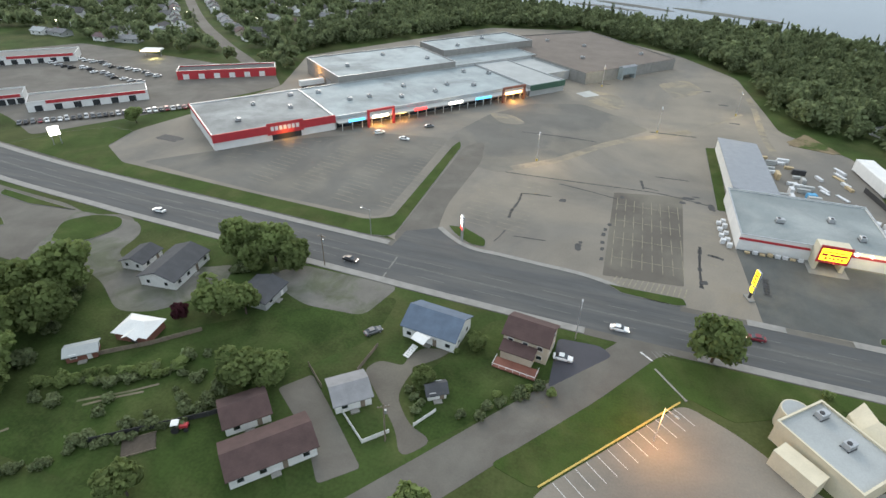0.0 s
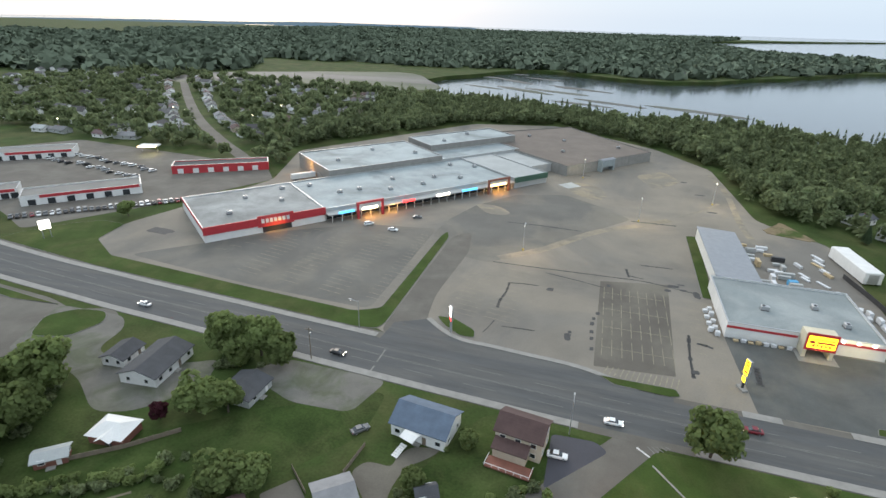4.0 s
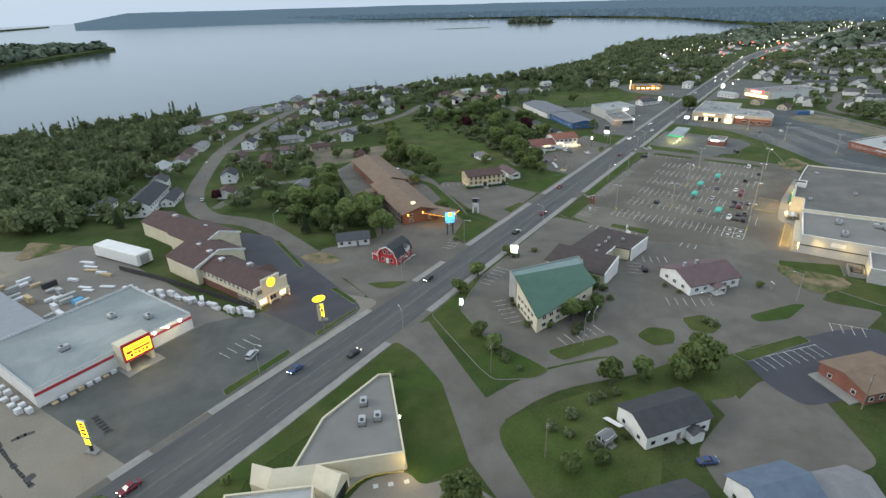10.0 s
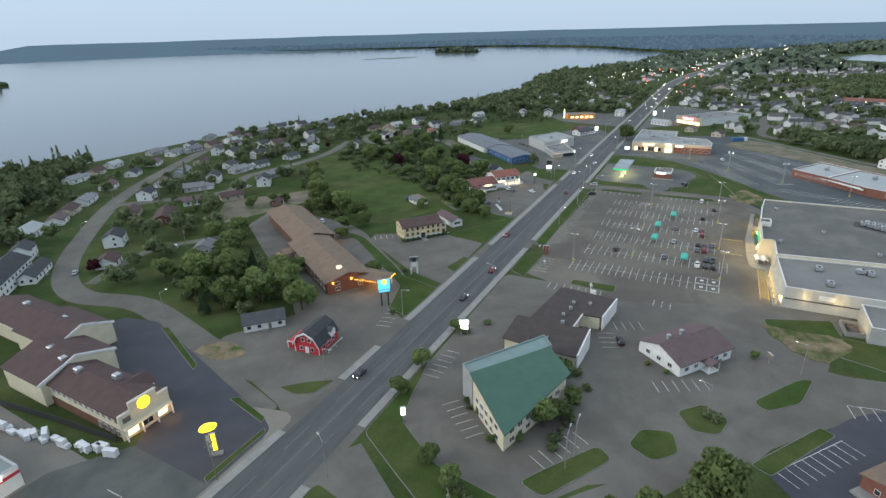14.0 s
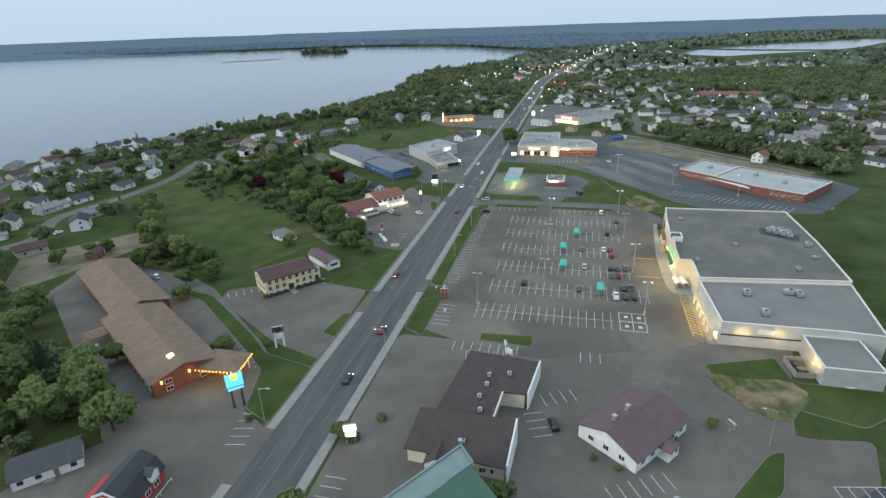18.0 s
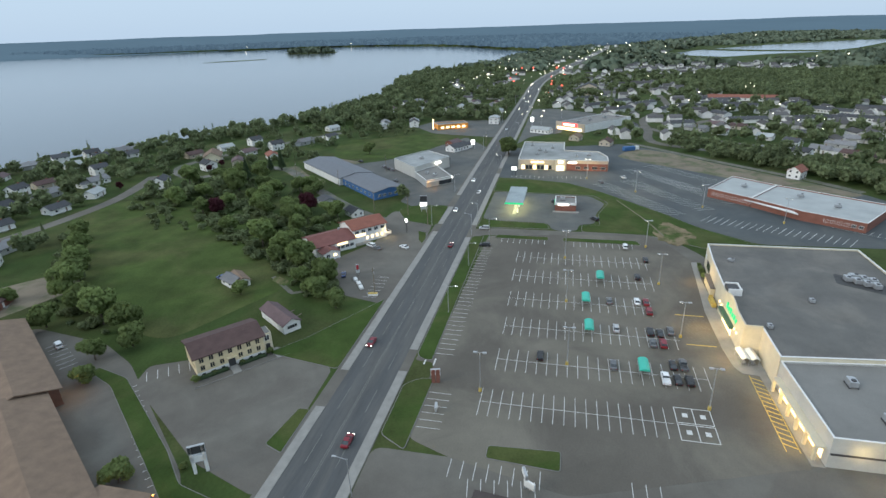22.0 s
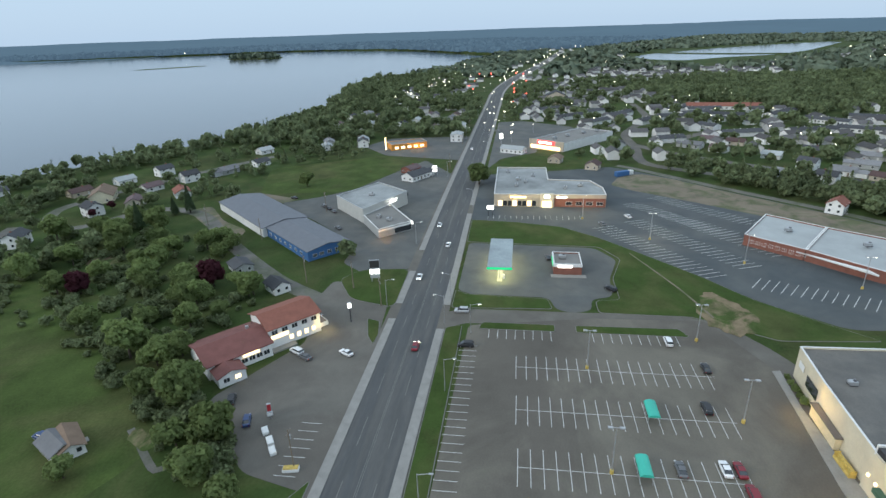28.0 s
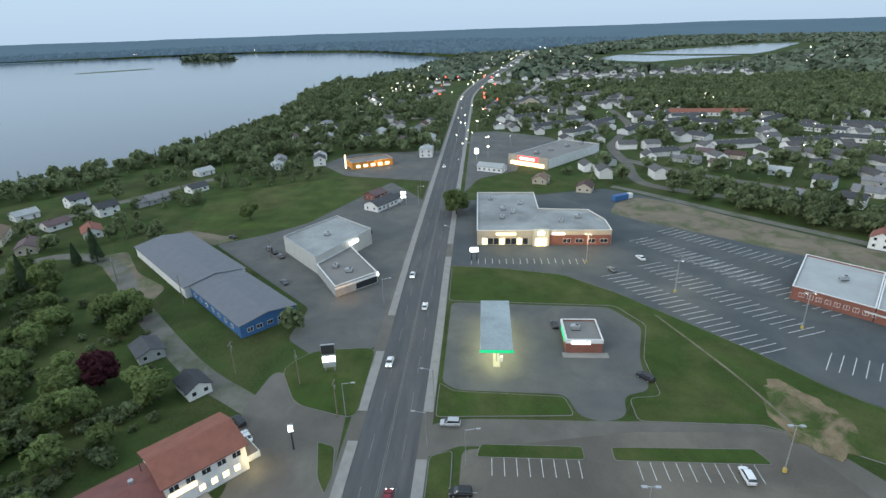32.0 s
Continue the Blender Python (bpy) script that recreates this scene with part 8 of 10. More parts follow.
red_shed = thing("shed", "low red shed with a white hipped metal roof", "shed", pose(-97, 71.5, 0, 0, 0, 6))
part("wall", Mesh().box(-4.2, -3.2, -0.1, 4.2, 3.2, 2.5), RED_BRICK, red_shed)
part("roof", Mesh().add([(-4.7, -3.7, 2.4), (4.7, -3.7, 2.4), (4.7, 3.7, 2.4), (-4.7, 3.7, 2.4), (-1.8, 0, 4.0), (1.8, 0, 4.0)], [(0, 1, 5, 4), (1, 2, 5), (2, 3, 4, 5), (3, 0, 4), (3, 2, 1, 0)]), WHITE_WALL, red_shed, "white hipped metal roof")
part("front_gable_roof", Mesh().gable(-1, -4.6, 2.4, 0, 2.4, 3.4, 0.2, 0.12, "y"), WHITE_WALL, red_shed)
door(red_shed, 0.7, -3.21, 1.6, 2.0)
house_at(-103.7, 61.5, 40, 6.2, 3.8, 2.0, 2.7, RED_BRICK, ROOF_PALE, "narrow red shed with a white roof", chimney=False, name="shed")
house_at(303.2, 182.4, 51, 9.2, 4.8, 2.4, 3.6, WHITE, SHINGLE_TAN, "small white shed with a grey-brown gable roof in rough grass", chimney=False, name="shed")
solid("footpath", ribbon(Mesh(), spline([(310, 172.5), (306, 167.5), (302.8, 164), (298.6, 158.6), (300, 156.2), (302.8, 153), (306.5, 147.6)], 1.5), 0.85, -0.85, 0, 0.05), GRAVEL, "grey gravel path through rough grass", "path")
house_at(-24.5, 76.5, 30, 4, 3.2, 2.0, 3.1, WHITE, SHINGLE_DARK, "tiny white garden shed with a dark roof", chimney=False, name="shed")
house_at(-78.3, 93.5, 88, 9.5, 9, 2.4, 3.6, GREY_SIDING, SHINGLE_DARK, "dark grey low garage under trees", chimney=False, name="garage")
# east of the side street
white_home = house_at(121.6, 31.4, -37, 17.2, 10.4, 4.1, 6.1, WHITE, SHINGLE_DARK, "white two-level house with a charcoal roof and side stair", storeys=1, chimney=False)
part("side_porch", Mesh().box(2.0, -7.4, -0.05, 5.2, -5.25, 2.6), WHITE, white_home, "small white porch")
part("porch_roof", Mesh().gable(2.0, -7.4, 5.2, -5.2, 2.6, 3.4, 0.25, 0.12, "y"), SHINGLE_DARK, white_home)
part("ramp", Mesh().add([(-11.5, 6.5, 0), (-10.2, 6.5, 0), (-10.2, 0.5, 2.4), (-11.5, 0.5, 2.4), (-11.5, 6.5, 0.15), (-10.2, 6.5, 0.15), (-10.2, 0.5, 2.55), (-11.5, 0.5, 2.55)],
                        [(0, 3, 2, 1), (4, 5, 6, 7), (0, 1, 5, 4), (1, 2, 6, 5), (2, 3, 7, 6), (3, 0, 4, 7)]), WHITE_WALL, white_home, "white timber stair")
house_at(109.4, 40.6, -20, 3.0, 2.4, 1.9, 2.7, GREY_SIDING, SHINGLE_GREY, "small grey garden shed on a lawn", chimney=False, name="shed")
house_at(110, 8, -42, 13, 11, 4.4, 6.8, WHITE, SHINGLE_BLUE, "white house with a blue-grey roof", storeys=1, chimney=False)
house_at(96, 24, -40, 14, 10, 3.0, 5.2, GREY_SIDING, SHINGLE_DARK, "grey house with a charcoal roof", chimney=False)
house_at(118, -2, -45, 12, 9, 3.0, 5.0, GREY_SIDING, SHINGLE_GREY, "grey bungalow with a grey roof", chimney=False)
clinic = house_at(164, -8, -42, 16, 13, 3.4, 5.0, RED_BRICK, SHINGLE_TAN, "red-brick clinic with a tan roof and entrance ramp", chimney=False, name="clinic")
part("ramp", Mesh().box(-11, -5.5, 0, -8.05, 6.5, 0.4), CONCRETE, clinic)
# barn shop beside the hill road
def gambrel(w):
    """Half outline of a barn roof: distance from the middle, height."""
    return [(-w, 3.0), (-w * 0.62, 5.6), (0, 7.0), (w * 0.62, 5.6), (w, 3.0)]


barn = thing("barn_shop", "small red barn-shaped shop with a dark gambrel roof and white trim", "shop", pose(154.8, 140, 0, 0, 0, 6))
g4 = gambrel(4.3)
n4 = len(g4)
part("wall", Mesh().add([(x, y, z) for x in (0, 10.5) for y, z in [(-4.3, -0.1)] + g4 + [(4.3, -0.1)]], [(6, 5, 4, 3, 2, 1, 0), (7, 8, 9, 10, 11, 12, 13), (0, 1, 8, 7), (5, 6, 13, 12)]), RED, barn)
over = [(y * 1.07, z + (0.12 if abs(y) < 4 else -0.25)) for y, z in g4]
part("roof", Mesh().add([(x, y, z + dz) for x in (-0.6, 11.1) for dz in (0, 0.22) for y, z in over],
                        [(5 + i, 15 + i, 16 + i, 6 + i) for i in range(4)] + [(i, i + 1, 11 + i, 10 + i) for i in range(4)] + [(i, 5 + i, 6 + i, i + 1) for i in range(4)] + [(10 + i, 11 + i, 16 + i, 15 + i) for i in range(4)] + [(0, 10, 15, 5), (4, 9, 19, 14)]), SHINGLE_DARK, barn, "dark gambrel roof")
trim = Mesh()
for i in range(4):
    (ya, za), (yb, zb) = over[i], over[i + 1]
    trim.add([(-0.72, ya, za - 0.35), (-0.72, yb, zb - 0.35), (-0.72, yb, zb + 0.24), (-0.72, ya, za + 0.24), (-0.61, ya, za - 0.35), (-0.61, yb, zb - 0.35), (-0.61, yb, zb + 0.24), (-0.61, ya, za + 0.24)],
             [(0, 3, 2, 1), (4, 5, 6, 7), (0, 1, 5, 4), (2, 3, 7, 6)])
for y in (-4.3, 4.1):
    trim.box(-0.12, y, -0.1, -0.01, y + 0.2, 3.0)
part("trim", trim, WHITE_WALL, barn, "white barge boards")
for y, z in ((-1.9, 1.6), (1.9, 1.6), (-1.1, 4.6), (1.1, 4.6)):
    window(barn, -0.01, y, z, 1.0, 1.2, -90)
door(barn, -0.02, 0, 1.3, 2.2, -90, WHITE_WALL)
for x in (2.2, 5.0, 7.8):
    window(barn, x, -4.31, 1.6, 1.5, 1.3, 0)
part("side_dormer", Mesh().house_walls(6.2, -4.9, 8.6, -2.0, 3.2, 5.0, 5.9, "y"), WHITE, barn, "white gabled dormer")
part("dormer_roof", Mesh().gable(6.2, -4.9, 8.6, -2.0, 5.0, 5.9, 0.25, 0.12, "y"), SHINGLE_DARK, barn)
part("lean_to", Mesh().add([(1.0, 4.35, -0.1), (8, 4.35, -0.1), (8, 7.6, -0.1), (1.0, 7.6, -0.1), (1.0, 4.35, 3.0), (8, 4.35, 3.0), (8, 7.6, 2.2), (1.0, 7.6, 2.2)],
                           [(0, 1, 5, 4), (1, 2, 6, 5), (2, 3, 7, 6), (3, 0, 4, 7), (4, 5, 6, 7)]), RED, barn, "low red side wing")
part("lean_frame", Mesh().box(0.86, 4.4, 2.1, 0.98, 7.7, 2.5).box(0.86, 4.4, 0, 0.98, 4.65, 2.1).box(0.86, 7.4, 0, 0.98, 7.65, 2.1), WHITE_WALL, barn, "white frame of the side wing")
part("porch_rail", Mesh().box(2.0, -6.2, 0.9, 10, -6.1, 1.0).box(2.0, -6.2, 0.0, 2.1, -6.1, 0.9).box(6.0, -6.2, 0.0, 6.1, -6.1, 0.9).box(9.9, -6.2, 0.0, 10, -6.1, 0.9), WHITE_WALL, barn, "white porch rail")
HOUSES_AT.append((160, 140, 10))
house_at(163, 165, -44, 13, 8, 2.8, 4.6, WHITE, SHINGLE_DARK, "low white house with a charcoal roof under trees", chimney=False)
house_at(142.5, 283.5, 43, 30, 12, 5.8, 9.0, WHITE, SHINGLE_DARK, "large white house with a charcoal roof and gabled front", storeys=2, chimney=False)
house_at(154, 281, 43, 18, 6, 3.0, 4.8, WHITE, SHINGLE_DARK, "low white wing with a charcoal roof beside a large house", chimney=False, name="house_wing")
house_at(180, 337, 40, 17, 10, 3.2, 5.4, WHITE, ROOF_PALE, "white garage with a pale gabled roof", chimney=False, name="garage")
house_at(128, 299, 38, 14, 8, 3.0, 4.8, WHITE, SHINGLE_DARK, "low white house beside the woods")
house_at(173.5, 263, 40, 9, 8, 3.0, 5.0, WHITE, SHINGLE_BROWN, "small white house with a brown roof")
house_at(202, 237, 30, 9, 8, 3.0, 4.8, GREY_SIDING, SHINGLE_GREY, "small grey house among trees")
house_at(226, 295, 45, 20, 9, 3.0, 5.0, RED_BRICK, SHINGLE_BROWN, "long brick bungalow with a brown roof")
house_at(302, 184, 62, 8, 5.5, 2.3, 3.7, WHITE, SHINGLE_GREY, "small white shed with a grey roof in the field", chimney=False, name="shed")
house_at(383, 168, 50, 8, 6, 2.8, 4.4, WHITE, SHINGLE_DARK, "small white house behind the diner", chimney=False)
house_at(399, 190, 45, 9, 7, 2.6, 4.0, GREY_SIDING, SHINGLE_DARK, "small grey house beside a plum tree", chimney=False)
house_at(487, 318, 30, 18, 12, 4.0, 7.4, CREAM, SHINGLE_TAN, "large cream house with a tan roof", garage=True)
house_at(497, 276, 40, 12, 8, 3.0, 5.0, WHITE, SHINGLE_RED, "white bungalow with a red roof")
house_at(478, 292, 30, 12, 8, 3.0, 5.0, BEIGE, SHINGLE_MAUVE, "beige bungalow with a mauve roof")
house_at(271, 257, 20, 12, 5, 2.6, 3.6, RED_BRICK, SHINGLE_BROWN, "low red shed beside a bare yard", chimney=False, name="shed")
house_at(536, 146, -30, 16, 9, 3.2, 5.4, WHITE, SHINGLE_DARK, "white house with a dark roof beside the road", garage=True)
house_at(552, 152, -30, 10, 8, 3.0, 4.6, RED_BRICK, SHINGLE_MAUVE, "small red-brick house beside the road")
house_at(480, -62, -40, 9, 7, 4.6, 7.0, WHITE, SHINGLE_RED, "white house with a red roof beside woods", storeys=2)
house_at(609, 88, 65, 17, 8, 3.2, 5.0, WHITE, ROOF_PALE, "low white building beside the road", chimney=False)
house_at(580, 60, -20, 9, 8, 3.0, 5.0, BEIGE, SHINGLE_TAN, "small beige house with a tan roof")
house_at(562, 38, -20, 9, 8, 3.0, 5.2, BEIGE, SHINGLE_BROWN, "small beige house with a brown roof")
house_at(655, 134, 0, 13, 9, 5.4, 6.4, WHITE, ROOF_PALE, "two-storey white building beside the road", storeys=2, chimney=False)
house_at(700, 136, 0, 14, 9, 5.4, 6.8, WHITE, ROOF_PALE, "two-storey pale building beside the road", storeys=2, chimney=False)
# orange diner and low supermarket farther on
orange = thing("orange_diner", "low orange drive-in diner with lit windows", "diner", pose(628, 170, 0, 0, 0, -62))
flat_block(orange, rect(-14, -7, 14, 7), 4.6, material("orange_stucco", (0.62, 0.27, 0.05), 0.8), ROOF_MID)
for x in (-10, -5, 0, 5, 10):
    window(orange, x, -7.01, 1.9, 2.8, 1.7, 0, GLOW_WARM)
part("mast", Mesh().box(-17, -0.4, 0, -16.2, 0.4, 9), GLOW_WARM, orange, "lit mast")
lamp("diner_light", 622, 160, 4, 2500, SODIUM)
low = thing("low_supermarket", "low grey supermarket with a red lit sign", "supermarket")
flat_block(low, [(627, 76), (610, 53), (658, 12), (676, 35)], 6.0, WHITE_WALL, ROOF_MID)
part("front", Mesh().prism([(627.3, 76.4), (609.7, 52.6), (609.2, 53), (626.8, 76.8)], 0, 6.9), BEIGE, low)
part("lit_sign", Mesh().prism([(622, 70.5), (613.5, 59), (613, 59.4), (621.5, 70.9)], 3.9, 6.5), GLOW_RED, low, "red lit sign")
part("sign_shape", Mesh().prism([(620.6, 69.9), (614.2, 61.1), (613.9, 61.3), (620.3, 70.1)], 4.6, 5.8), GLOW_WHITE, low, "white lit sign shape")
part("lit_front", Mesh().prism([(625.6, 75.2), (610.8, 55.2), (610.5, 55.4), (625.3, 75.4)], 0.5, 2.8), GLOW_WARM, low, "lit shop front")
units([(640, 48), (652, 35), (660, 24), (630, 58)], 5.55, 30, 1.2)
HOUSES_AT += [(628, 170, 16), (643, 44, 38), (210, 200, 8)]

# rows of similar houses along the residential streets
PROTOS = [
    (11, 8, 2.9, 4.8, WHITE, SHINGLE_DARK, "white bungalow with a charcoal roof on a residential street", False),
    (12, 8.5, 2.9, 5.0, WHITE, SHINGLE_GREY, "white bungalow with a grey roof on a residential street", True),
    (12, 8, 2.9, 4.7, BEIGE, SHINGLE_BROWN, "beige bungalow with a brown roof on a residential street", False),
    (10, 8, 4.8, 6.9, WHITE, SHINGLE_DARK, "white two-storey house with a dark roof", False),
    (12, 8, 2.9, 4.9, GREY_SIDING, SHINGLE_GREY, "grey bungalow with a grey roof on a residential street", True),
    (11, 8, 2.9, 4.8, WHITE, SHINGLE_MAUVE, "white bungalow with a mauve roof on a residential street", False),
    (11, 8, 2.9, 4.8, WHITE, ROOF_PALE, "white bungalow with a pale metal roof", False),
]
BUILT = {}


def row_house(x, y, a):
    if any((x - p) ** 2 + (y - q) ** 2 < (r + 7.5) ** 2 for p, q, r in HOUSES_AT) or any(inside(x, y, c) for c in CLEAR):
        return
    HOUSES_AT.append((x, y, 10))
    i = random.randrange(len(PROTOS))
    m = pose(x, y, 0, 0, 0, a + random.uniform(-6, 6))
    if i in BUILT:
        copy_thing(BUILT[i], m)
    else:
        w, d, ze, zr, wl_, rf, lab, gar = PROTOS[i]
        BUILT[i] = make_house(w, d, ze, zr, wl_, rf, lab, garage=gar, m=m, group="residential houses", storeys=2 if ze > 4 else 1, gap=4.6, sides=(0.1,))


def along_street(pts, off, step, skip=0.15):
    line = spline(pts, 2.0)
    gone = step / 2
    for i in range(1, len(line)):
        gone += (line[i] - line[i - 1]).length
        if gone < step:
            continue
        gone = 0
        d = (line[i] - line[i - 1]).normalized()
        for s in (-1, 1):
            if random.random() < skip:
                continue
            p = line[i] + Vector((-d.y, d.x)) * s * (off + random.uniform(-2, 2))
            row_house(p.x, p.y, math.degrees(math.atan2(d.y, d.x)) + (180 if s < 0 else 0))


along_street([(162, 275), (190, 308), (234, 350), (284, 383), (345, 415), (423, 452)], 18, 15, 0.05)
along_street([(232, 345), (276, 306), (310, 322), (350, 316), (392, 316), (440, 330)], 17, 15, 0.1)
along_street([(250, 410), (330, 440), (420, 440), (500, 400)], 12, 20, 0.3)
along_street([(300, 360), (350, 370), (400, 372), (450, 362)], 12, 16, 0.1)
along_street([(440, 300), (470, 330), (540, 300), (600, 262)], 16, 24, 0.35)
along_street([(620, 215), (680, 235), (750, 240), (820, 230)], 14, 16, 0.15)
along_street([(700, 180), (740, 170), (800, 160)], 14, 17, 0.2)
along_street([(560, -70), (520, -110), (470, -150)], 14, 17, 0.1)
along_street([(640, -40), (600, -90), (560, -150)], 14, 16, 0.1)
along_street([(-268, 335), (-340, 400), (-430, 495), (-560, 640)], 18, 20, 0.15)
along_street([(-330, 460), (-260, 440), (-200, 470)], 16, 18, 0.15)
along_street([(-420, 330), (-340, 330), (-290, 350)], 16, 18, 0.2)
along_street([(-240, 560), (-300, 580), (-380, 560)], 16, 20, 0.2)


# white terraces behind the plaza
def make_terrace():
    ob = thing("terrace_row", "long low white terrace of joined houses with grey roofs", "terrace", group="terraces")
    part("wall", Mesh().house_walls(-24, -5, 24, 5, -0.1, 3.4, 5.2, "x"), WHITE, ob)
    part("roof", Mesh().gable(-24, -5, 24, 5, 3.4, 5.2, 0.5, 0.2, "x"), SHINGLE_DARK, ob)
    for i in range(12):
        plain_window(ob, -22 + 4 * i, 5.01, 1.8, 1.5, 1.3, 180)
    for i in range(5):
        part("party_wall", Mesh().box(-16 + 8 * i - 0.12, -5.3, 0, -16 + 8 * i + 0.12, 5.3, 3.0).box(-16 + 8 * i - 0.12, -0.3, 3.0, -16 + 8 * i + 0.12, 0.3, 5.8), WHITE_WALL, ob)
    return ob


TERRACE = make_terrace()

TERRACE_ENDS = ((717.6, -19, 745.8, -45), (782.6, -57, 802.6, -80), (746, -42, 747, -68), (789.5, -79, 792, -111), (760, -66, 772, -94), (758, -88, 746, -117), (720, -73, 735, -95),
                (746, -137, 778, -171), (728, -160, 704, -184), (737, -199, 724, -225), (669, -122, 675, -158), (682, -163, 655, -206), (660, -69, 667, -101), (702, -66, 688, -76), (640, -18, 645, -38),
                (797, 66, 812, 38), (745, 51, 763, 25), (777, 25, 790, 2), (714, 29, 733, 5), (751, 2, 778, -22))
for i, (xa, ya, xb, yb) in enumerate(TERRACE_ENDS):
    long = math.hypot(xb - xa, yb - ya)
    m = pose((xa + xb) / 2 + 4, (ya + yb) / 2, 0, 0, 0, math.degrees(math.atan2(ya - yb, xa - xb)) + (180 if xa < xb else 0)) @ Matrix.Diagonal((long / 48, 1, 1, 1))
    if i:
        copy_thing(TERRACE, pose(0, 0, 0)).matrix_basis = m
    else:
        TERRACE.matrix_basis = m
    HOUSES_AT.append(((xa + xb) / 2 + 4, (ya + yb) / 2, long / 2 + 3))
red_row = thing("red_terrace", "long low white terrace with a dark red roof", "terrace", pose(811, -119, 0, 0, 0, 82))
part("wall", Mesh().house_walls(-35, -6, 35, 6, -0.1, 3.6, 6.2, "x"), WHITE, red_row)
part("roof", Mesh().gable(-35, -6, 35, 6, 3.6, 6.2, 0.5, 0.25, "x"), SHINGLE_RED, red_row, "dark red shingle roof")
for i in range(14):
    plain_window(red_row, -32 + 5 * i, 6.01, 1.8, 1.5, 1.3, 180)
HOUSES_AT.append((811, -119, 36))
tall = thing("gabled_inn", "tall pale house with a dark gable roof in the town", "house", pose(872, 44, 0, 0, 0, 90))
part("wall", Mesh().house_walls(-10, -9, 10, 9, -0.1, 9.5, 14, "y"), BEIGE, tall)
part("roof", Mesh().gable(-10, -9, 10, 9, 9.5, 14, 0.7, 0.3, "y"), SHINGLE_DARK, tall)
for z in (2, 5, 8):
    for x in (-6, -2, 2, 6):
        plain_window(tall, x, 9.01, z, 1.4, 1.5, 180)
HOUSES_AT.append((872, 44, 12))
ground_patch("lawn", [(866, 20), (787, -23), (820, -40), (860, -28)], LAWN, "green lawn among the houses of the town", "lawn", 0.015, 6)
# dealer's sheds in the west
for x, y, a, l, w, wall, lab in ((-218, 270, 33, 54, 12, RED, "long red workshop with dark roof"), (-250, 203, 46, 52, 16, WHITE_WALL, "long white showroom with a red stripe"), (-345, 254, 40, 44, 18, WHITE_WALL, "white flat-roofed shop of a car dealer"),
                                 (-290, 184, 46, 26, 14, WHITE_WALL, "low white garage of a car dealer")):
    ob = thing("workshop", lab, "workshop", pose(x, y, 0, 0, 0, a))
    flat_block(ob, rect(-l / 2, -w / 2, l / 2, w / 2), 4.8, wall, ROOF_MID if wall is WHITE_WALL else SHINGLE_DARK)
    part("stripe", Mesh().box(-l / 2 + 8, -w / 2 - 0.12, 3.4, l / 2 - 1, -w / 2 - 0.01, 4.9), RED, ob)
    for i in range(6):
        part("shop_door", Mesh().box(-l / 2 + 3 + i * l / 6.5, -w / 2 - 0.06, 0.1, -l / 2 + 6.2 + i * l / 6.5, -w / 2 - 0.02, 2.9), WHITE_WALL if wall is RED else GLASS, ob)
    HOUSES_AT.append((x, y, l / 2))
lit_hut = thing("lit_hut", "small white canopy with bright yellow lamps", "canopy", pose(-290, 290, 0, 0, 0, 20))
part("roof", Mesh().chamfer(-6, -4, 3.6, 6, 4, 4.4, 0.1), WHITE_WALL, lit_hut)
part("front", Mesh().box(-6, -4.1, 3.5, 6, -4.02, 4.3), GLOW_WARM, lit_hut)
for x in (-5, 5):
    part("post", Mesh().tube((x, 0, 0), (x, 0, 3.6), 0.15), STEEL, lit_hut)
lamp("hut_lamp", -284, 283, 3.2, 3000, (1.0, 0.9, 0.35))

# garden clutter of the near houses
tractor = thing("garden_tractor", "small red tractor with a white roof on a lawn", "tractor", pose(-69, 51.5, 0, 0, 0, 30))
part("bonnet", Mesh().chamfer(0, -0.5, 0.8, 1.6, 0.5, 1.5, 0.12), RED, tractor)
part("canopy", Mesh().chamfer(-1.4, -0.8, 2.1, 0.1, 0.8, 2.25, 0.05), WHITE_WALL, tractor, "white canopy")
for x in (-1.3, 0):
    for y in (-0.7, 0.7):
        part("canopy_post", Mesh().tube((x, y, 0.9), (x, y, 2.1), 0.04), DARK_METAL, tractor)
for x, r in ((-0.8, 0.75), (1.2, 0.45)):
    for y in (-0.75, 0.75):
        part("wheel", Mesh().tube((x, y - 0.17, r), (x, y + 0.17, r), r, r, 14), RUBBER, tractor)


def fence(pts, h, mat, label):
    ob = thing("fence", label, "fence")
    for i in range(len(pts) - 1):
        a, b = Vector(pts[i]), Vector(pts[i + 1])
        d = (b - a)
        n = max(1, int(d.length / 2.4))
        e = Vector((-d.y, d.x)).normalized() * 0.04
        for k in range(n):
            p, q = a + d * (k / n), a + d * ((k + 1) / n)
            part("panel", Mesh().prism([(p.x - e.x, p.y - e.y), (q.x - e.x, q.y - e.y), (q.x + e.x, q.y + e.y), (p.x + e.x, p.y + e.y)], 0.1, h), mat, ob)
            part("post", Mesh().box(p.x - 0.07, p.y - 0.07, 0, p.x + 0.07, p.y + 0.07, h + 0.12), mat, ob)


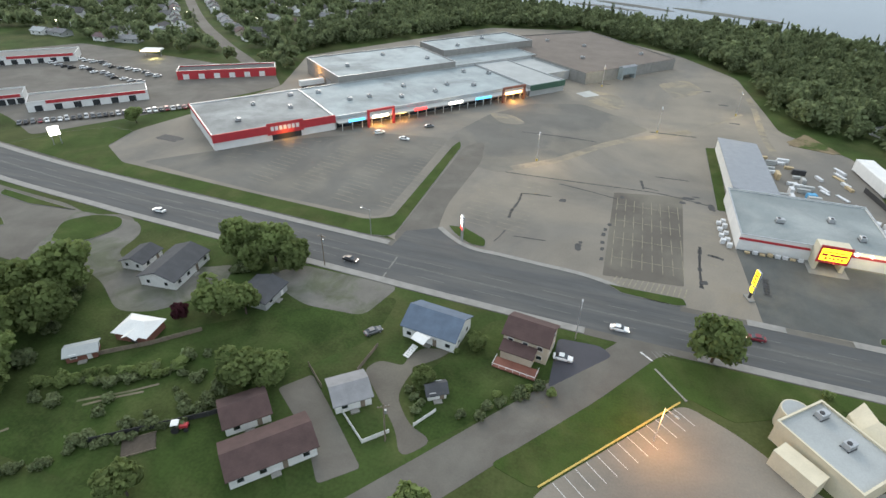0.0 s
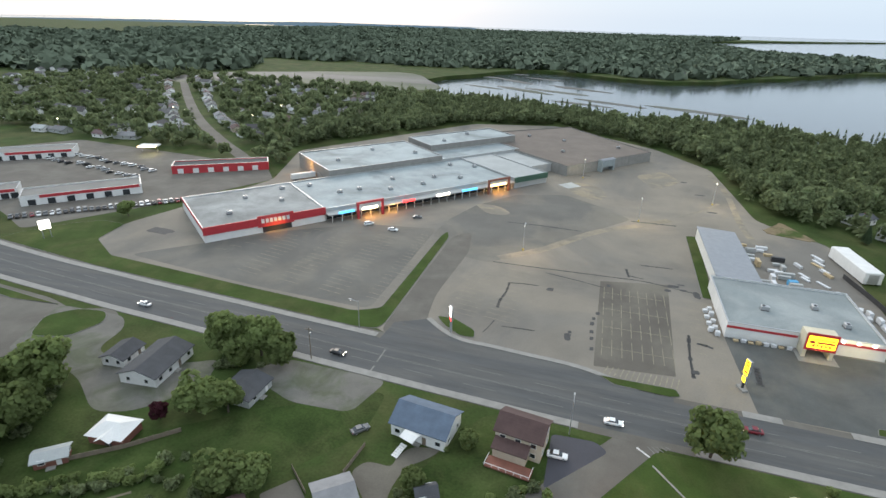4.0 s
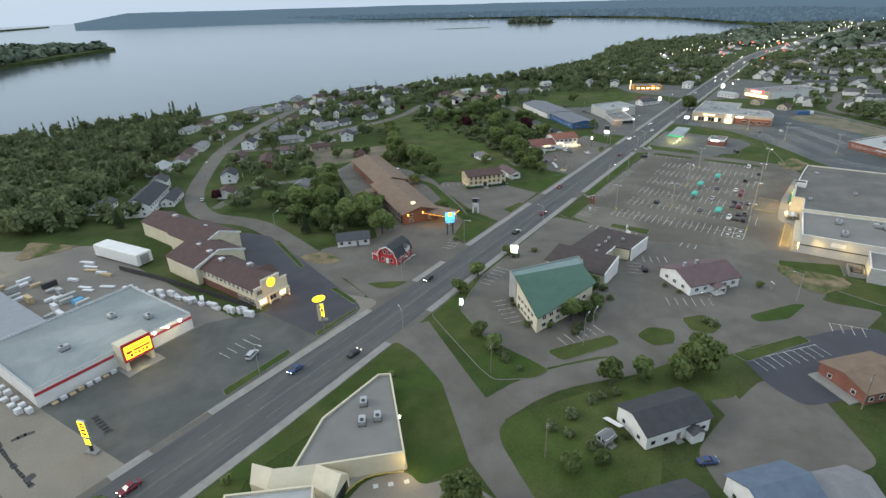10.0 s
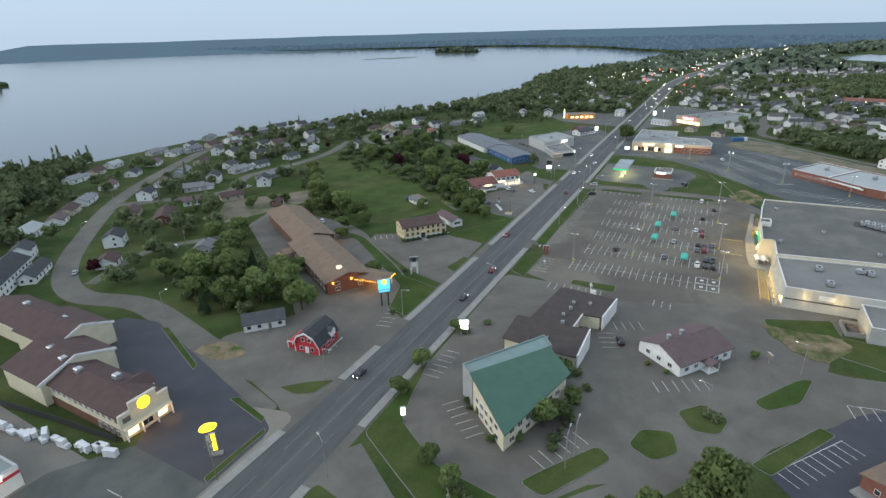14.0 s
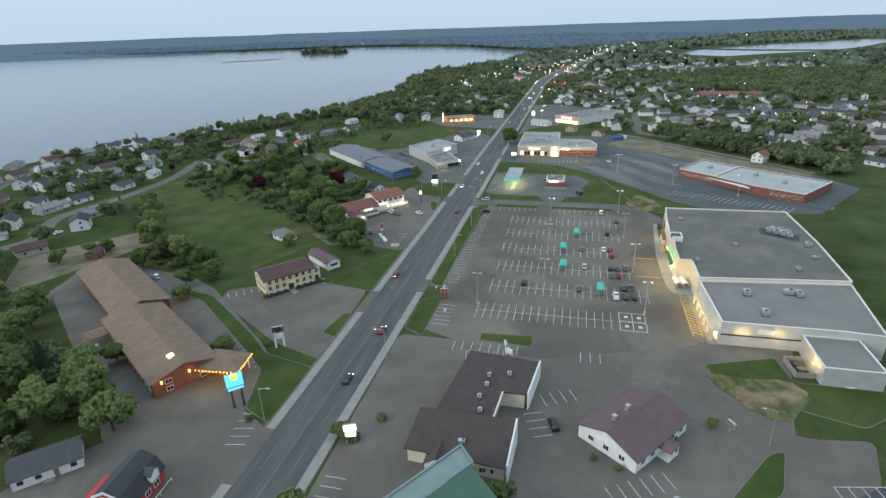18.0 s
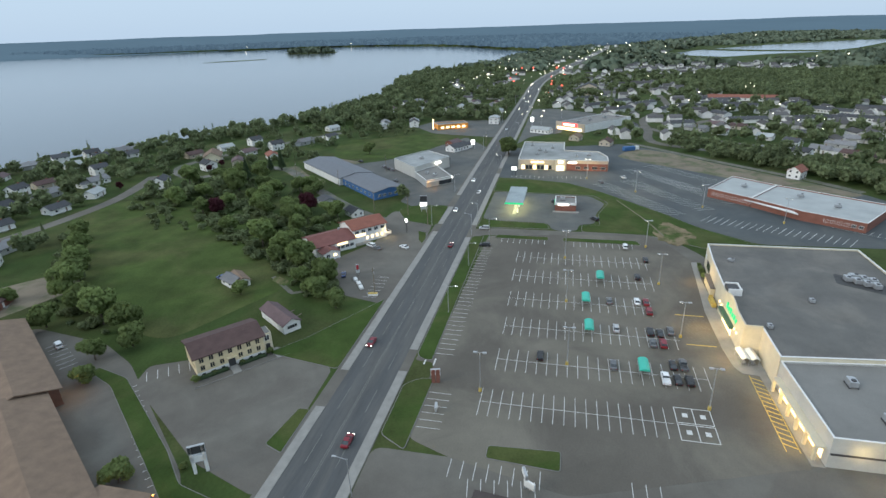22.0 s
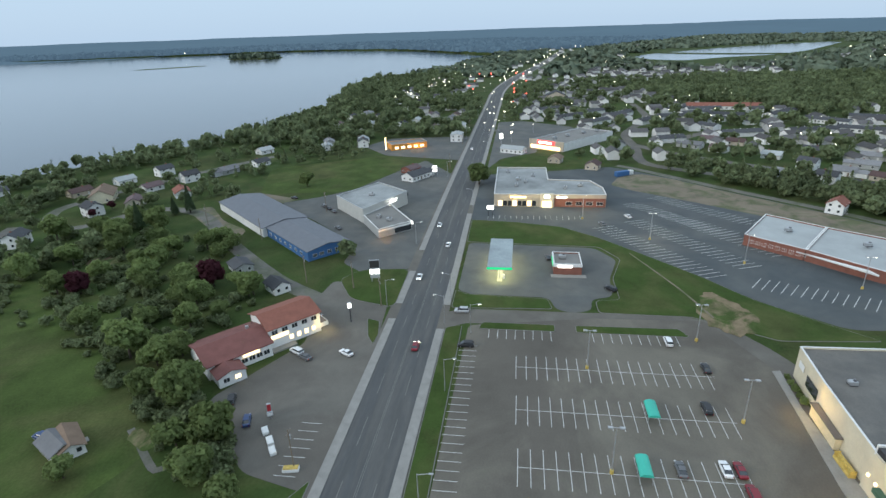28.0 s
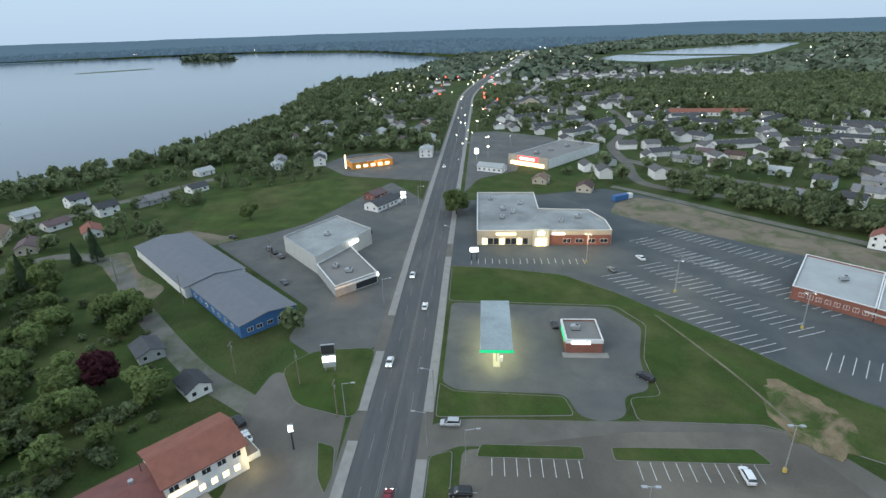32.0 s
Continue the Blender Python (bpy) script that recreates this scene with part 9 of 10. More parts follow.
fence([(-41, 65.5), (-34, 60), (-30, 64)], 1.2, WHITE_WALL, "low white fence round a small garden")
fence([(-54, 75), (-48, 70)], 1.2, WOOD, "weathered wooden garden fence")
fence([(-26, 67), (-23, 72)], 1.0, WHITE_WALL, "low pale garden fence")
fence([(-101, 62), (-92, 69), (-84, 77)], 1.3, WOOD, "weathered wooden fence beside a paddock")
fence([(-85, 42), (-66, 56), (-60, 62)], 1.4, DARK_METAL, "dark wire fence round a lawn")
fence([(-43, 77), (-42, 86)], 1.2, WOOD, "weathered wooden garden fence")
fence([(105, 157), (103, 180), (100, 206), (97, 224)], 2.0, DARK_METAL, "dark wire fence of the builder's yard")
dog = thing("garden_bed", "raised garden bed of brown earth", "garden bed", pose(-74, 46, 0, 0, 0, 40))
part("earth", Mesh().chamfer(-3, -2, 0, 3, 2, 0.25, 0.1), BARK, dog)
part("edge_board", Mesh().box(-3.1, -2.1, 0, 3.1, -2.0, 0.3).box(-3.1, 2.0, 0, 3.1, 2.1, 0.3), WOOD, dog)
# ---- the distant town ----
WET = [(1340, -220), (1540, -150), (1800, -180), (2000, -280), (2260, -600), (2440, -1000), (2200, -1010), (1760, -700), (1520, -520), (1400, -380)]
LAND = land_line


def free(x, y, gap=3.0):
    for c in CLEAR:
        if inside(x, y, c):
            return False
    for p, q, r in HOUSES_AT:
        if (x - p) ** 2 + (y - q) ** 2 < (r * 0.75 + gap) ** 2:
            return False
    for line, half in STREETS:
        for p in line[::2]:
            if (x - p.x) ** 2 + (y - p.y) ** 2 < (half + gap + 2) ** 2:
                return False
    return not (0 < x < 1300 and 103 < y < 128)


def town(name, zones, label, seed):
    g = np.random.default_rng(seed)
    walls, roofs, big_walls, big_roofs = Mesh(), Mesh(), Mesh(), Mesh()
    for poly, count, large in zones:
        xs, ys = [p[0] for p in poly], [p[1] for p in poly]
        made = 0
        for _ in range(count * 4):
            if made >= count:
                break
            x, y = g.uniform(min(xs), max(xs)), g.uniform(min(ys), max(ys))
            if not inside(x, y, poly) or not inside(x, y, LAND) or inside(x, y, WET) or not free(x, y, 4):
                continue
            made += 1
            HOUSES_AT.append((x, y, 9))
            wl2, d, h = g.uniform(9, 14), g.uniform(7, 9), g.uniform(2.8, 5)
            if g.random() < large:
                if not free(x, y, 24):
                    continue
                wl2, d, h = g.uniform(22, 55), g.uniform(14, 26), g.uniform(4.5, 8)
                c, s = math.cos(0.1), math.sin(0.1)
                pts = [(x + a * c - b * s, y + a * s + b * c) for a, b in ((-d / 2, -wl2 / 2), (d / 2, -wl2 / 2), (d / 2, wl2 / 2), (-d / 2, wl2 / 2))]
                big_walls.prism(pts, 0, h)
                big_roofs.prism(inset(pts, 0.3), h, h + 0.2)
                continue
            a = g.choice((0.1, 1.67)) + g.uniform(-.15, .15)
            c, s = math.cos(a), math.sin(a)
            hw, hr = Mesh().house_walls(-wl2 / 2, -d / 2, wl2 / 2, d / 2, 0, h, h + 2.2), Mesh().gable(-wl2 / 2, -d / 2, wl2 / 2, d / 2, h, h + 2.2, 0.4, 0.2)
            for src, dst in ((hw, walls), (hr, roofs)):
                dst.add([(x + p * c - q * s, y + p * s + q * c, z) for p, q, z in src.v], src.f)
    ob = thing(name, label, "houses", kind="stuff")
    part("walls", walls, TOWN_WALL, ob, "pale house walls")
    part("roofs", roofs, TOWN_ROOF, ob, "grey and brown roofs")
    if big_walls.v:
        part("hall_walls", big_walls, TOWN_WALL, ob, "pale commercial walls")
        part("hall_roofs", big_roofs, ROOF_MID, ob, "pale flat roofs")


TOWN_WALL = material("town_walls", (0.72, 0.71, 0.69), 0.8, 0.8, 1.1, 0.02, 0.5, island=True)
TOWN_ROOF = material("town_roofs", (0.12, 0.116, 0.116), 0.95, 0.7, 1.2, 0.02, 0.5, island=True, gloss=0.1)
town("distant_houses", [([(560, 20), (700, 80), (900, 90), (1050, 40), (1000, -60), (880, -90), (780, -180), (800, -330), (640, -330), (470, -190), (600, -60)], 190, 0.03),
                        ([(690, 140), (860, 142), (1000, 146), (1200, 150), (1250, 220), (1000, 260), (850, 240), (720, 160)], 70, 0.3),
                        ([(860, 60), (1150, 90), (1600, 40), (2100, -40), (2100, -180), (1560, -200), (1250, -180), (1000, 0)], 150, 0.3), ([(1240, 130), (1270, 330), (1420, 262), (1800, 150), (2100, 140), (2100, 0), (1600, 60)], 120, 0.25)], "pale houses of the town beyond the shops", 91)
town("distant_suburb", [([(1090, -60), (1300, -20), (1560, -120), (1600, -330), (1350, -520), (1200, -330)], 150, 0.08), ([(1250, -220), (1500, -320), (1900, -700), (2300, -1100), (1900, -1300), (1300, -700)], 170, 0.12),
                        ([(2100, 100), (2800, 300), (3300, 0), (3200, -700), (2500, -500), (2100, -200)], 150, 0.3),
                        ([(-1500, 1250), (-700, 1060), (-600, 1150), (-1300, 1500)], 26, 0.5), ([(-330, 1090), (150, 1060), (190, 1130), (-300, 1180)], 40, 0.05), ([(-900, 380), (-480, 330), (-280, 320), (-215, 340), (-240, 590), (-420, 640), (-800, 640)], 120, 0.04)],
     "pale roofs of distant suburbs", 92)


def light_points(name, zones, mat, label, seed, size=0.55):
    """Many small street and shop lamps, too far off to tell apart."""
    g = np.random.default_rng(seed)
    mb, poles = Mesh(), Mesh()
    for poly, count in zones:
        xs, ys = [p[0] for p in poly], [p[1] for p in poly]
        made = 0
        for _ in range(count * 5):
            if made >= count:
                break
            x, y = g.uniform(min(xs), max(xs)), g.uniform(min(ys), max(ys))
            if not inside(x, y, poly) or not inside(x, y, LAND) or inside(x, y, WET):
                continue
            made += 1
            s = size * (0.4 + math.hypot(x - 150, y - 60) / 1500) * g.uniform(0.6, 1.3)
            z = g.uniform(5, 9)
            poles.tube((x, y, 0), (x, y, z), 0.08, None, 4)
            mb.add([(x, y, z + s), (x + s, y, z), (x, y + s, z), (x - s, y, z), (x, y - s, z), (x, y, z - s)], [(0, 1, 2), (0, 2, 3), (0, 3, 4), (0, 4, 1), (5, 2, 1), (5, 3, 2), (5, 4, 3), (5, 1, 4)])
    ob = thing(name, label, "lamps", kind="stuff")
    part("lamp_heads", mb, mat, ob)
    part("poles", poles, STEEL, ob)


TOWN_LAMP = glow("town_lamp", (1.0, 0.88, 0.66), 5.0)
TOWN_RED = glow("town_red_sign", (1.0, 0.12, 0.08), 3.0)
light_points("distant_lamps", [([(640, 130), (900, 128), (1300, 110), (1300, 60), (900, 95), (640, 60)], 46), ([(900, 250), (1250, 250), (1300, 128), (880, 128)], 50), ([(600, 40), (900, 60), (1100, -100), (800, -200), (560, -150)], 26),
                               ([(1300, 100), (2100, 0), (2200, -250), (1300, -150)], 80), ([(1240, 120), (1270, 330), (1420, 262), (2000, 140), (2100, 0), (1600, 60)], 60), ([(1300, -250), (2000, -800), (2300, -1200), (1300, -700)], 55), ([(2100, 100), (3300, 200), (3300, -900), (2300, -400)], 90), ([(-1500, 1250), (-700, 1060), (-600, 1150), (-1300, 1500)], 22),
                               ([(-450, 320), (-250, 300), (-240, 460), (-500, 520)], 8), ([(2600, 700), (3100, 1300), (2800, 1900), (3200, 1500), (3000, 700)], 12)], TOWN_LAMP, "many small warm street lamps of the distant town", 93)
light_points("distant_red_signs", [([(720, 100), (1250, 100), (1250, 60), (720, 80)], 9), ([(900, 135), (1300, 135), (1300, 160), (900, 160)], 6)], TOWN_RED, "small red lit signs of the distant town", 94, 1.1)
# ---- trees ----
def leaf_cloud(rng, lobes, count, size):
    """Small bent leaf clumps spread through and over several lobes."""
    vol = np.array([l[3] * l[4] * l[5] for l in lobes]) ** 0.67
    pick = rng.choice(len(lobes), count, p=vol / vol.sum())
    L = np.array(lobes)[pick]
    d = rng.normal(size=(count, 3))
    d /= np.linalg.norm(d, axis=1)[:, None]
    r = rng.uniform(0.5, 1.08, count) ** 0.6
    c = L[:, :3] + d * L[:, 3:6] * r[:, None]
    nrm = d + rng.normal(size=(count, 3)) * 0.55
    nrm /= np.linalg.norm(nrm, axis=1)[:, None]
    ref = rng.normal(size=(count, 3))
    u = np.cross(nrm, ref)
    u /= np.linalg.norm(u, axis=1)[:, None]
    w = np.cross(nrm, u)
    s = size * rng.uniform(0.6, 1.35, count)[:, None]
    a = c - u * s * 0.6 - w * s * 0.3
    b = c + u * s * 0.2 - w * s * 0.62 + nrm * s * 0.22
    e = c + u * s * 0.62 + w * s * 0.2
    f = c - u * s * 0.15 + w * s * 0.6 + nrm * s * 0.2
    v = np.stack([a, b, e, f], 1).reshape(-1, 3)
    q = np.arange(count * 4).reshape(-1, 4)
    return v, q


def quads_mesh(name, v, q, mat):
    me = bpy.data.meshes.new(name)
    me.vertices.add(len(v))
    me.vertices.foreach_set("co", np.ascontiguousarray(v, dtype=np.float32).ravel())
    me.loops.add(q.size)
    me.loops.foreach_set("vertex_index", np.ascontiguousarray(q, dtype=np.int32).ravel())
    me.polygons.add(len(q))
    me.polygons.foreach_set("loop_start", np.arange(0, q.size, 4, dtype=np.int32))
    me.update(calc_edges=True)
    me.materials.append(mat)
    return me


def broad_lobes(rng, h, w):
    out = [(0, 0, h * 0.62, w * 0.30, w * 0.30, h * 0.30)]
    for i in range(12):
        a = i * 0.785 + rng.uniform(-0.3, 0.3)
        r = w * rng.uniform(0.2, 0.34)
        z = h * rng.uniform(0.38, 0.76)
        s = w * rng.uniform(0.12, 0.25)
        out.append((r * math.cos(a), r * math.sin(a), z, s, s, s * rng.uniform(0.7, 1.0)))
    return out


def make_tree(seed, h, w, leaf_mat, label, name="tree", leaves=1900, size=0.68, group="trees"):
    rng = np.random.default_rng(seed)
    ob = thing(name, label, "tree", group=group)
    tr = Mesh().tube((0, 0, -0.2), (0.1, 0.05, h * 0.35), 0.03 * h, 0.02 * h, 7)
    tr.tube((0.1, 0.05, h * 0.35), (0, 0.2, h * 0.7), 0.02 * h, 0.008 * h, 6)
    lobes = broad_lobes(rng, h, w)
    for k in range(5):
        x, y, z = lobes[k + 1][:3]
        tr.tube((0.1, 0.05, h * (0.25 + 0.04 * k)), (x * 0.8, y * 0.8, z), 0.011 * h, 0.004 * h, 5)
    part("trunk", tr, BARK, ob, "dark brown trunk and limbs")
    v, q = leaf_cloud(rng, lobes, leaves, size)
    part("crown", quads_mesh("crown", v, q, leaf_mat), None, ob, "uneven leafy crown")
    return ob


def conifer_cloud(rng, h, w, count, size):
    t = rng.uniform(0.08, 1, count) ** 0.8
    r = w * 0.5 * (1.02 - t) * rng.uniform(0.6, 1.05, count)
    a = rng.uniform(0, 2 * math.pi, count)
    c = np.stack([r * np.cos(a), r * np.sin(a), t * h], 1)
    out = np.stack([np.cos(a), np.sin(a), -0.5 + 0 * a], 1)
    side = np.stack([-np.sin(a), np.cos(a), 0 * a], 1)
    s = (size * rng.uniform(0.7, 1.3, count) * (1.1 - 0.6 * t))[:, None]
    v = np.stack([c - out * s * 0.6, c - side * s * 0.45, c + out * s * 0.7, c + side * s * 0.45 + np.array([0, 0, 0.1])], 1).reshape(-1, 3)
    return v, np.arange(count * 4).reshape(-1, 4)


def make_conifer(seed, h, w, label):
    rng = np.random.default_rng(seed)
    ob = thing("conifer", label, "tree", group="conifers")
    part("trunk", Mesh().tube((0, 0, -0.2), (0, 0, h * 0.95), 0.022 * h, 0.004 * h, 7), BARK, ob, "straight dark trunk")
    v, q = conifer_cloud(rng, h, w, 800, 1.0)
    part("crown", quads_mesh("crown", v, q, NEEDLE), None, ob, "dark pointed crown")
    return ob


TREES = [make_tree(11, 9.5, 9.5, LEAF, "broad green deciduous tree in full leaf"), make_tree(12, 8, 7.5, LEAF, "rounded green deciduous tree in full leaf"), make_tree(13, 11, 9, LEAF, "tall green deciduous tree in full leaf"),
         make_tree(14, 7, 8.5, LEAF, "low spreading green tree in full leaf")]
PLUM_TREE = make_tree(21, 8.5, 7.5, PLUM, "dark purple-leaved plum tree", leaves=1500)
SHRUB = make_tree(22, 3.0, 3.8, LEAF, "dense rounded green shrub", "shrub", 380, 0.46, "shrubs")
SPRUCE = [make_conifer(31, 13, 5.5, "tall dark green spruce tree beside buildings"), make_conifer(32, 9, 4.5, "dark green pointed spruce tree")]
used = set()
TREE_SPOTS = []


def put(proto, x, y, s=1.0):
    TREE_SPOTS.append((x, y))
    m = pose(x, y, -0.03, 0, 0, random.uniform(0, 360))
    if proto.name not in used:
        used.add(proto.name)
        proto.scale = (s, s, s)
        proto.matrix_basis = m @ Matrix.Diagonal((s, s, s, 1))
        return proto
    keep = proto.scale.copy()
    c = copy_thing(proto, m)
    c.matrix_basis = m @ Matrix.Diagonal((s, s, s, 1))
    return c


for x, y, k, s in ((-93, 107, 2, 1.05), (-84, 109, 0, 1.1), (-77, 107, 1, 1.0), (-88, 104, 3, 1.0), (-124, 78, 2, 1.25), (-131, 70, 0, 1.2), (-118, 66, 0, 1.15), (-126, 58, 2, 1.2), (-116, 52, 1, 1.1), (-138, 60, 0, 1.1), (-112, 47, 3, 1.1),
                   (-133, 84, 1, 1.0), (-84, 84, 3, 1.1), (-78, 86, 1, 0.9), (-64, 66, 3, 1.0), (-59, 68, 1, 0.8), (33, 106.5, 0, 1.1), (-19, 48, 1, 0.9), (-68, 37, 1, 0.8), (-20, 93, 3, 0.5), (-28, 78, 3, 0.55), (-145, 50, 2, 1.2), (-150, 66, 0, 1.2),
                   (163, 105, 1, 0.62), (149, 104, 1, 0.55), (131, 86, 1, 0.5), (127, 79, 1, 0.5), (153, 66, 2, 0.6), (157, 63, 1, 0.6), (164, 62, 1, 0.5), (171, 67, 2, 0.6), (147, 28, 0, 0.95), (141, 32, 1, 0.7), (136, 40, 1, 0.62), (129, 46, 2, 0.62),
                   (77, 58, 0, 0.75), (103, 39, 3, 0.4), (98, 44, 3, 0.45), (176, 160, 0, 1.0), (181, 170, 2, 1.0), (187, 180, 0, 0.95), (194, 186, 1, 1.0), (174, 178, 2, 1.0), (168, 186, 0, 1.0), (180, 196, 2, 1.05), (188, 206, 0, 1.0), (176, 210, 2, 1.0),
                   (166, 200, 1, 1.0), (196, 216, 0, 1.0), (204, 222, 2, 0.9), (184, 222, 0, 0.9), (174, 228, 1, 0.9), (212, 226, 1, 0.9), (201, 182, 1, 0.7), (212, 154, 3, 0.6), (197, 163, 3, 0.7), (240, 190, 3, 0.6), (250, 196, 1, 0.7), (263, 227, 1, 0.9),
                   (268, 210, 2, 1.0), (274, 222, 0, 1.0), (282, 236, 2, 1.05), (292, 246, 0, 1.0), (305, 256, 1, 1.0), (318, 268, 0, 0.9), (334, 284, 1, 0.9), (266, 199, 0, 0.9), (258, 190, 1, 0.8), (297, 149, 3, 0.9),
                   (291, 139, 1, 0.7), (308, 150, 0, 0.9), (322, 166, 0, 0.95), (332, 172, 1, 0.9), (340, 178, 0, 1.0), (350, 182, 2, 1.0), (362, 178, 1, 0.9), (345, 192, 0, 1.0), (356, 200, 3, 1.0), (336, 198, 1, 0.9),
                   (372, 190, 0, 1.0), (377, 176, 0, 0.95), (366, 206, 2, 1.0), (378, 214, 0, 1.0), (390, 208, 1, 0.9), (387, 222, 2, 1.0), (352, 218, 0, 1.0), (345, 230, 1, 1.0), (362, 232, 0, 1.0), (372, 246, 2, 1.0), (386, 240, 0, 1.0), (400, 234, 1, 1.0),
                   (410, 222, 0, 1.0), (412, 250, 2, 1.05), (424, 262, 0, 1.0), (398, 262, 1, 1.0), (384, 270, 0, 1.0), (436, 250, 2, 1.0), (430, 274, 1, 1.0), (446, 268, 0, 0.9), (422, 290, 2, 1.0), (523, 106.5, 0, 1.15), (530, 107, 1, 1.0), (517, 208, 1, 0.9),
                   (-206, 186, 1, 0.8), (275, 256, 1, 0.6), (270, 260, 1, 0.6), (259, 266, 1, 0.7), (185, 104, 3, 0.5), (206, 20, 3, 0.25), (222, 236, 0, 0.9), (214, 246, 1, 0.9), (230, 280, 1, 0.8)):
    scrub = 325 < x < 412 and 168 < y < 262
    if scrub and (7 * x + 3 * y) % 5 < 2:
        continue
    put(TREES[k], x, y, s * (0.95 if scrub else 1.28))
for x, y, k, s in ((320.5, 166, 0, 1.25), (294.6, 176.6, 1, 0.75), (378.5, 175, 1, 1.2), (380, 200, 3, 1.25), (353, 183, 2, 1.0)):
    put(TREES[k], x, y, s)
for x, y, s in ((-91.5, 79, 0.62), (166, 261, 0.75), (384, 193, 1.35), (374.5, 239, 1.15), (410, 330, 0.6), (470, 300, 0.6), (456, 300, 0.6), (190, 360, 0.8)):
    put(PLUM_TREE, x, y, s)
for x, y, k, s in ((440, 262, 0, 1.1), (466, 252, 0, 1.15), (462, 258, 1, 1.1), (168, 192, 0, 0.9), (192, 198, 0, 0.9), (160, 190, 1, 1.0), (120, 268, 1, 1.0)):
    put(SPRUCE[k], x, y, s)
for i in range(26):
    f = i / 25
    put(SHRUB, -106 + 26 * f + random.uniform(-2, 2), 50 + 15 * f + random.uniform(-2, 2), random.uniform(0.5, 0.9))
for x, y in ((143, 76), (146, 70), (160, 65), (188, 42), (196, 32), (200, 29), (190, 47), (250, 157), (256, 152), (262, 147), (246, 160), (218, 143), (186, 129), (334, 16.2), (336.5, 16.2), (339, 16), (341.5, 15.9), (344, 15.6), (56, 103), (102, 96), (-24, 90), (-26, 91), (-6, 84), (-12, 80), (-1, 84),
             (113, 37), (126, 26), (131, 24), (107, 14)):
    put(SHRUB, x, y, random.uniform(0.4, 0.7))


bush_v, bush_q, bush_n = [], [], [0]
BUSH = []
for k in range(4):
    g = np.random.default_rng(40 + k)
    BUSH.append(leaf_cloud(g, broad_lobes(g, 3.0, 3.8), 300, 0.5))


def bush(x, y, s):
    v, q = random.choice(BUSH)
    a = random.uniform(0, 6.28)
    c, d = math.cos(a) * s, math.sin(a) * s
    bush_v.append(np.stack([v[:, 0] * c - v[:, 1] * d + x, v[:, 0] * d + v[:, 1] * c + y, v[:, 2] * s * random.uniform(0.8, 1.2) - 0.4 * s], 1))
    bush_q.append(q + bush_n[0])
    bush_n[0] += len(v)


for poly, count, lo, hi in (([(298, 138), (322, 160), (340, 178), (372, 172), (380, 200), (400, 232), (372, 250), (350, 232), (334, 204), (312, 170), (292, 150)], 210, 0.5, 1.5),
                            ([(262, 186), (272, 214), (300, 246), (340, 290), (330, 296), (290, 256), (262, 220)], 44, 0.6, 1.4),
                            ([(166, 160), (182, 172), (200, 190), (206, 222), (178, 232), (164, 204)], 80, 0.7, 1.6),
                            ([(400, 234), (440, 250), (450, 280), (420, 296), (394, 268)], 70, 0.5, 1.4),
                            ([(350, 232), (400, 234), (394, 268), (420, 300), (380, 300), (350, 260)], 70, 0.5, 1.3), ([(390, 160), (400, 185), (425, 215), (440, 240), (420, 240), (392, 205), (384, 178)], 30, 0.4, 1.0),
                            ([(-108, 40), (-70, 44), (-62, 64), (-84, 74), (-106, 60)], 26, 0.4, 0.9), ([(100, 34), (116, 46), (108, 56), (94, 46)], 10, 0.3, 0.7),
                            ([(-150, 44), (-112, 44), (-106, 66), (-128, 90), (-146, 80)], 36, 0.7, 1.5),
                            ([(-68, 62), (-54, 64), (-50, 72), (-64, 72)], 10, 0.6, 1.1), ([(-98, 108), (-72, 107), (-74, 102), (-92, 100)], 12, 0.6, 1.2)):
    done = 0
    xs, ys = [p[0] for p in poly], [p[1] for p in poly]
    while done < count:
        x, y = random.uniform(min(xs), max(xs)), random.uniform(min(ys), max(ys))
        if inside(x, y, poly):
            done += 1
            if not any((x - p) ** 2 + (y - q) ** 2 < (r * 0.85) ** 2 for p, q, r in HOUSES_AT + [(345, 162, 17), (356, 156, 15)]) and not any(inside(x, y, c) for c in CLEAR if abs(c[0][0] - 262) > 1):
                bush(x, y, random.uniform(lo, hi))
for a, b, n in (((-94, 30), (-66, 60), 26), ((-96, 54), (-79, 65), 18), ((-18, 71), (-4, 85), 14), ((-30, 76), (-26, 71), 5), ((128, 44), (104, 54), 8), ((131, 82), (121, 68), 6), ((146, 62), (160, 62), 8), ((153, 88), (150, 80), 5)):
    for k in range(n):
        f = (k + random.random()) / n
        bush(a[0] + (b[0] - a[0]) * f + random.uniform(-1.3, 1.3), a[1] + (b[1] - a[1]) * f + random.uniform(-1.3, 1.3), random.uniform(0.4, 0.85))
for x, y in ((-20, 94), (106, 42), (110, 40), (107, 48), (172, 60), (177, 64), (173, 31), (172, 29), (185, 101), (193, 97)):
    bush(x, y, random.uniform(0.7, 1.0))
tagged(new("undergrowth", quads_mesh("undergrowth", np.concatenate(bush_v), np.concatenate(bush_q), LEAF_WOOD)), "dense green bushes and saplings between the trees", "bushes", "", "stuff")
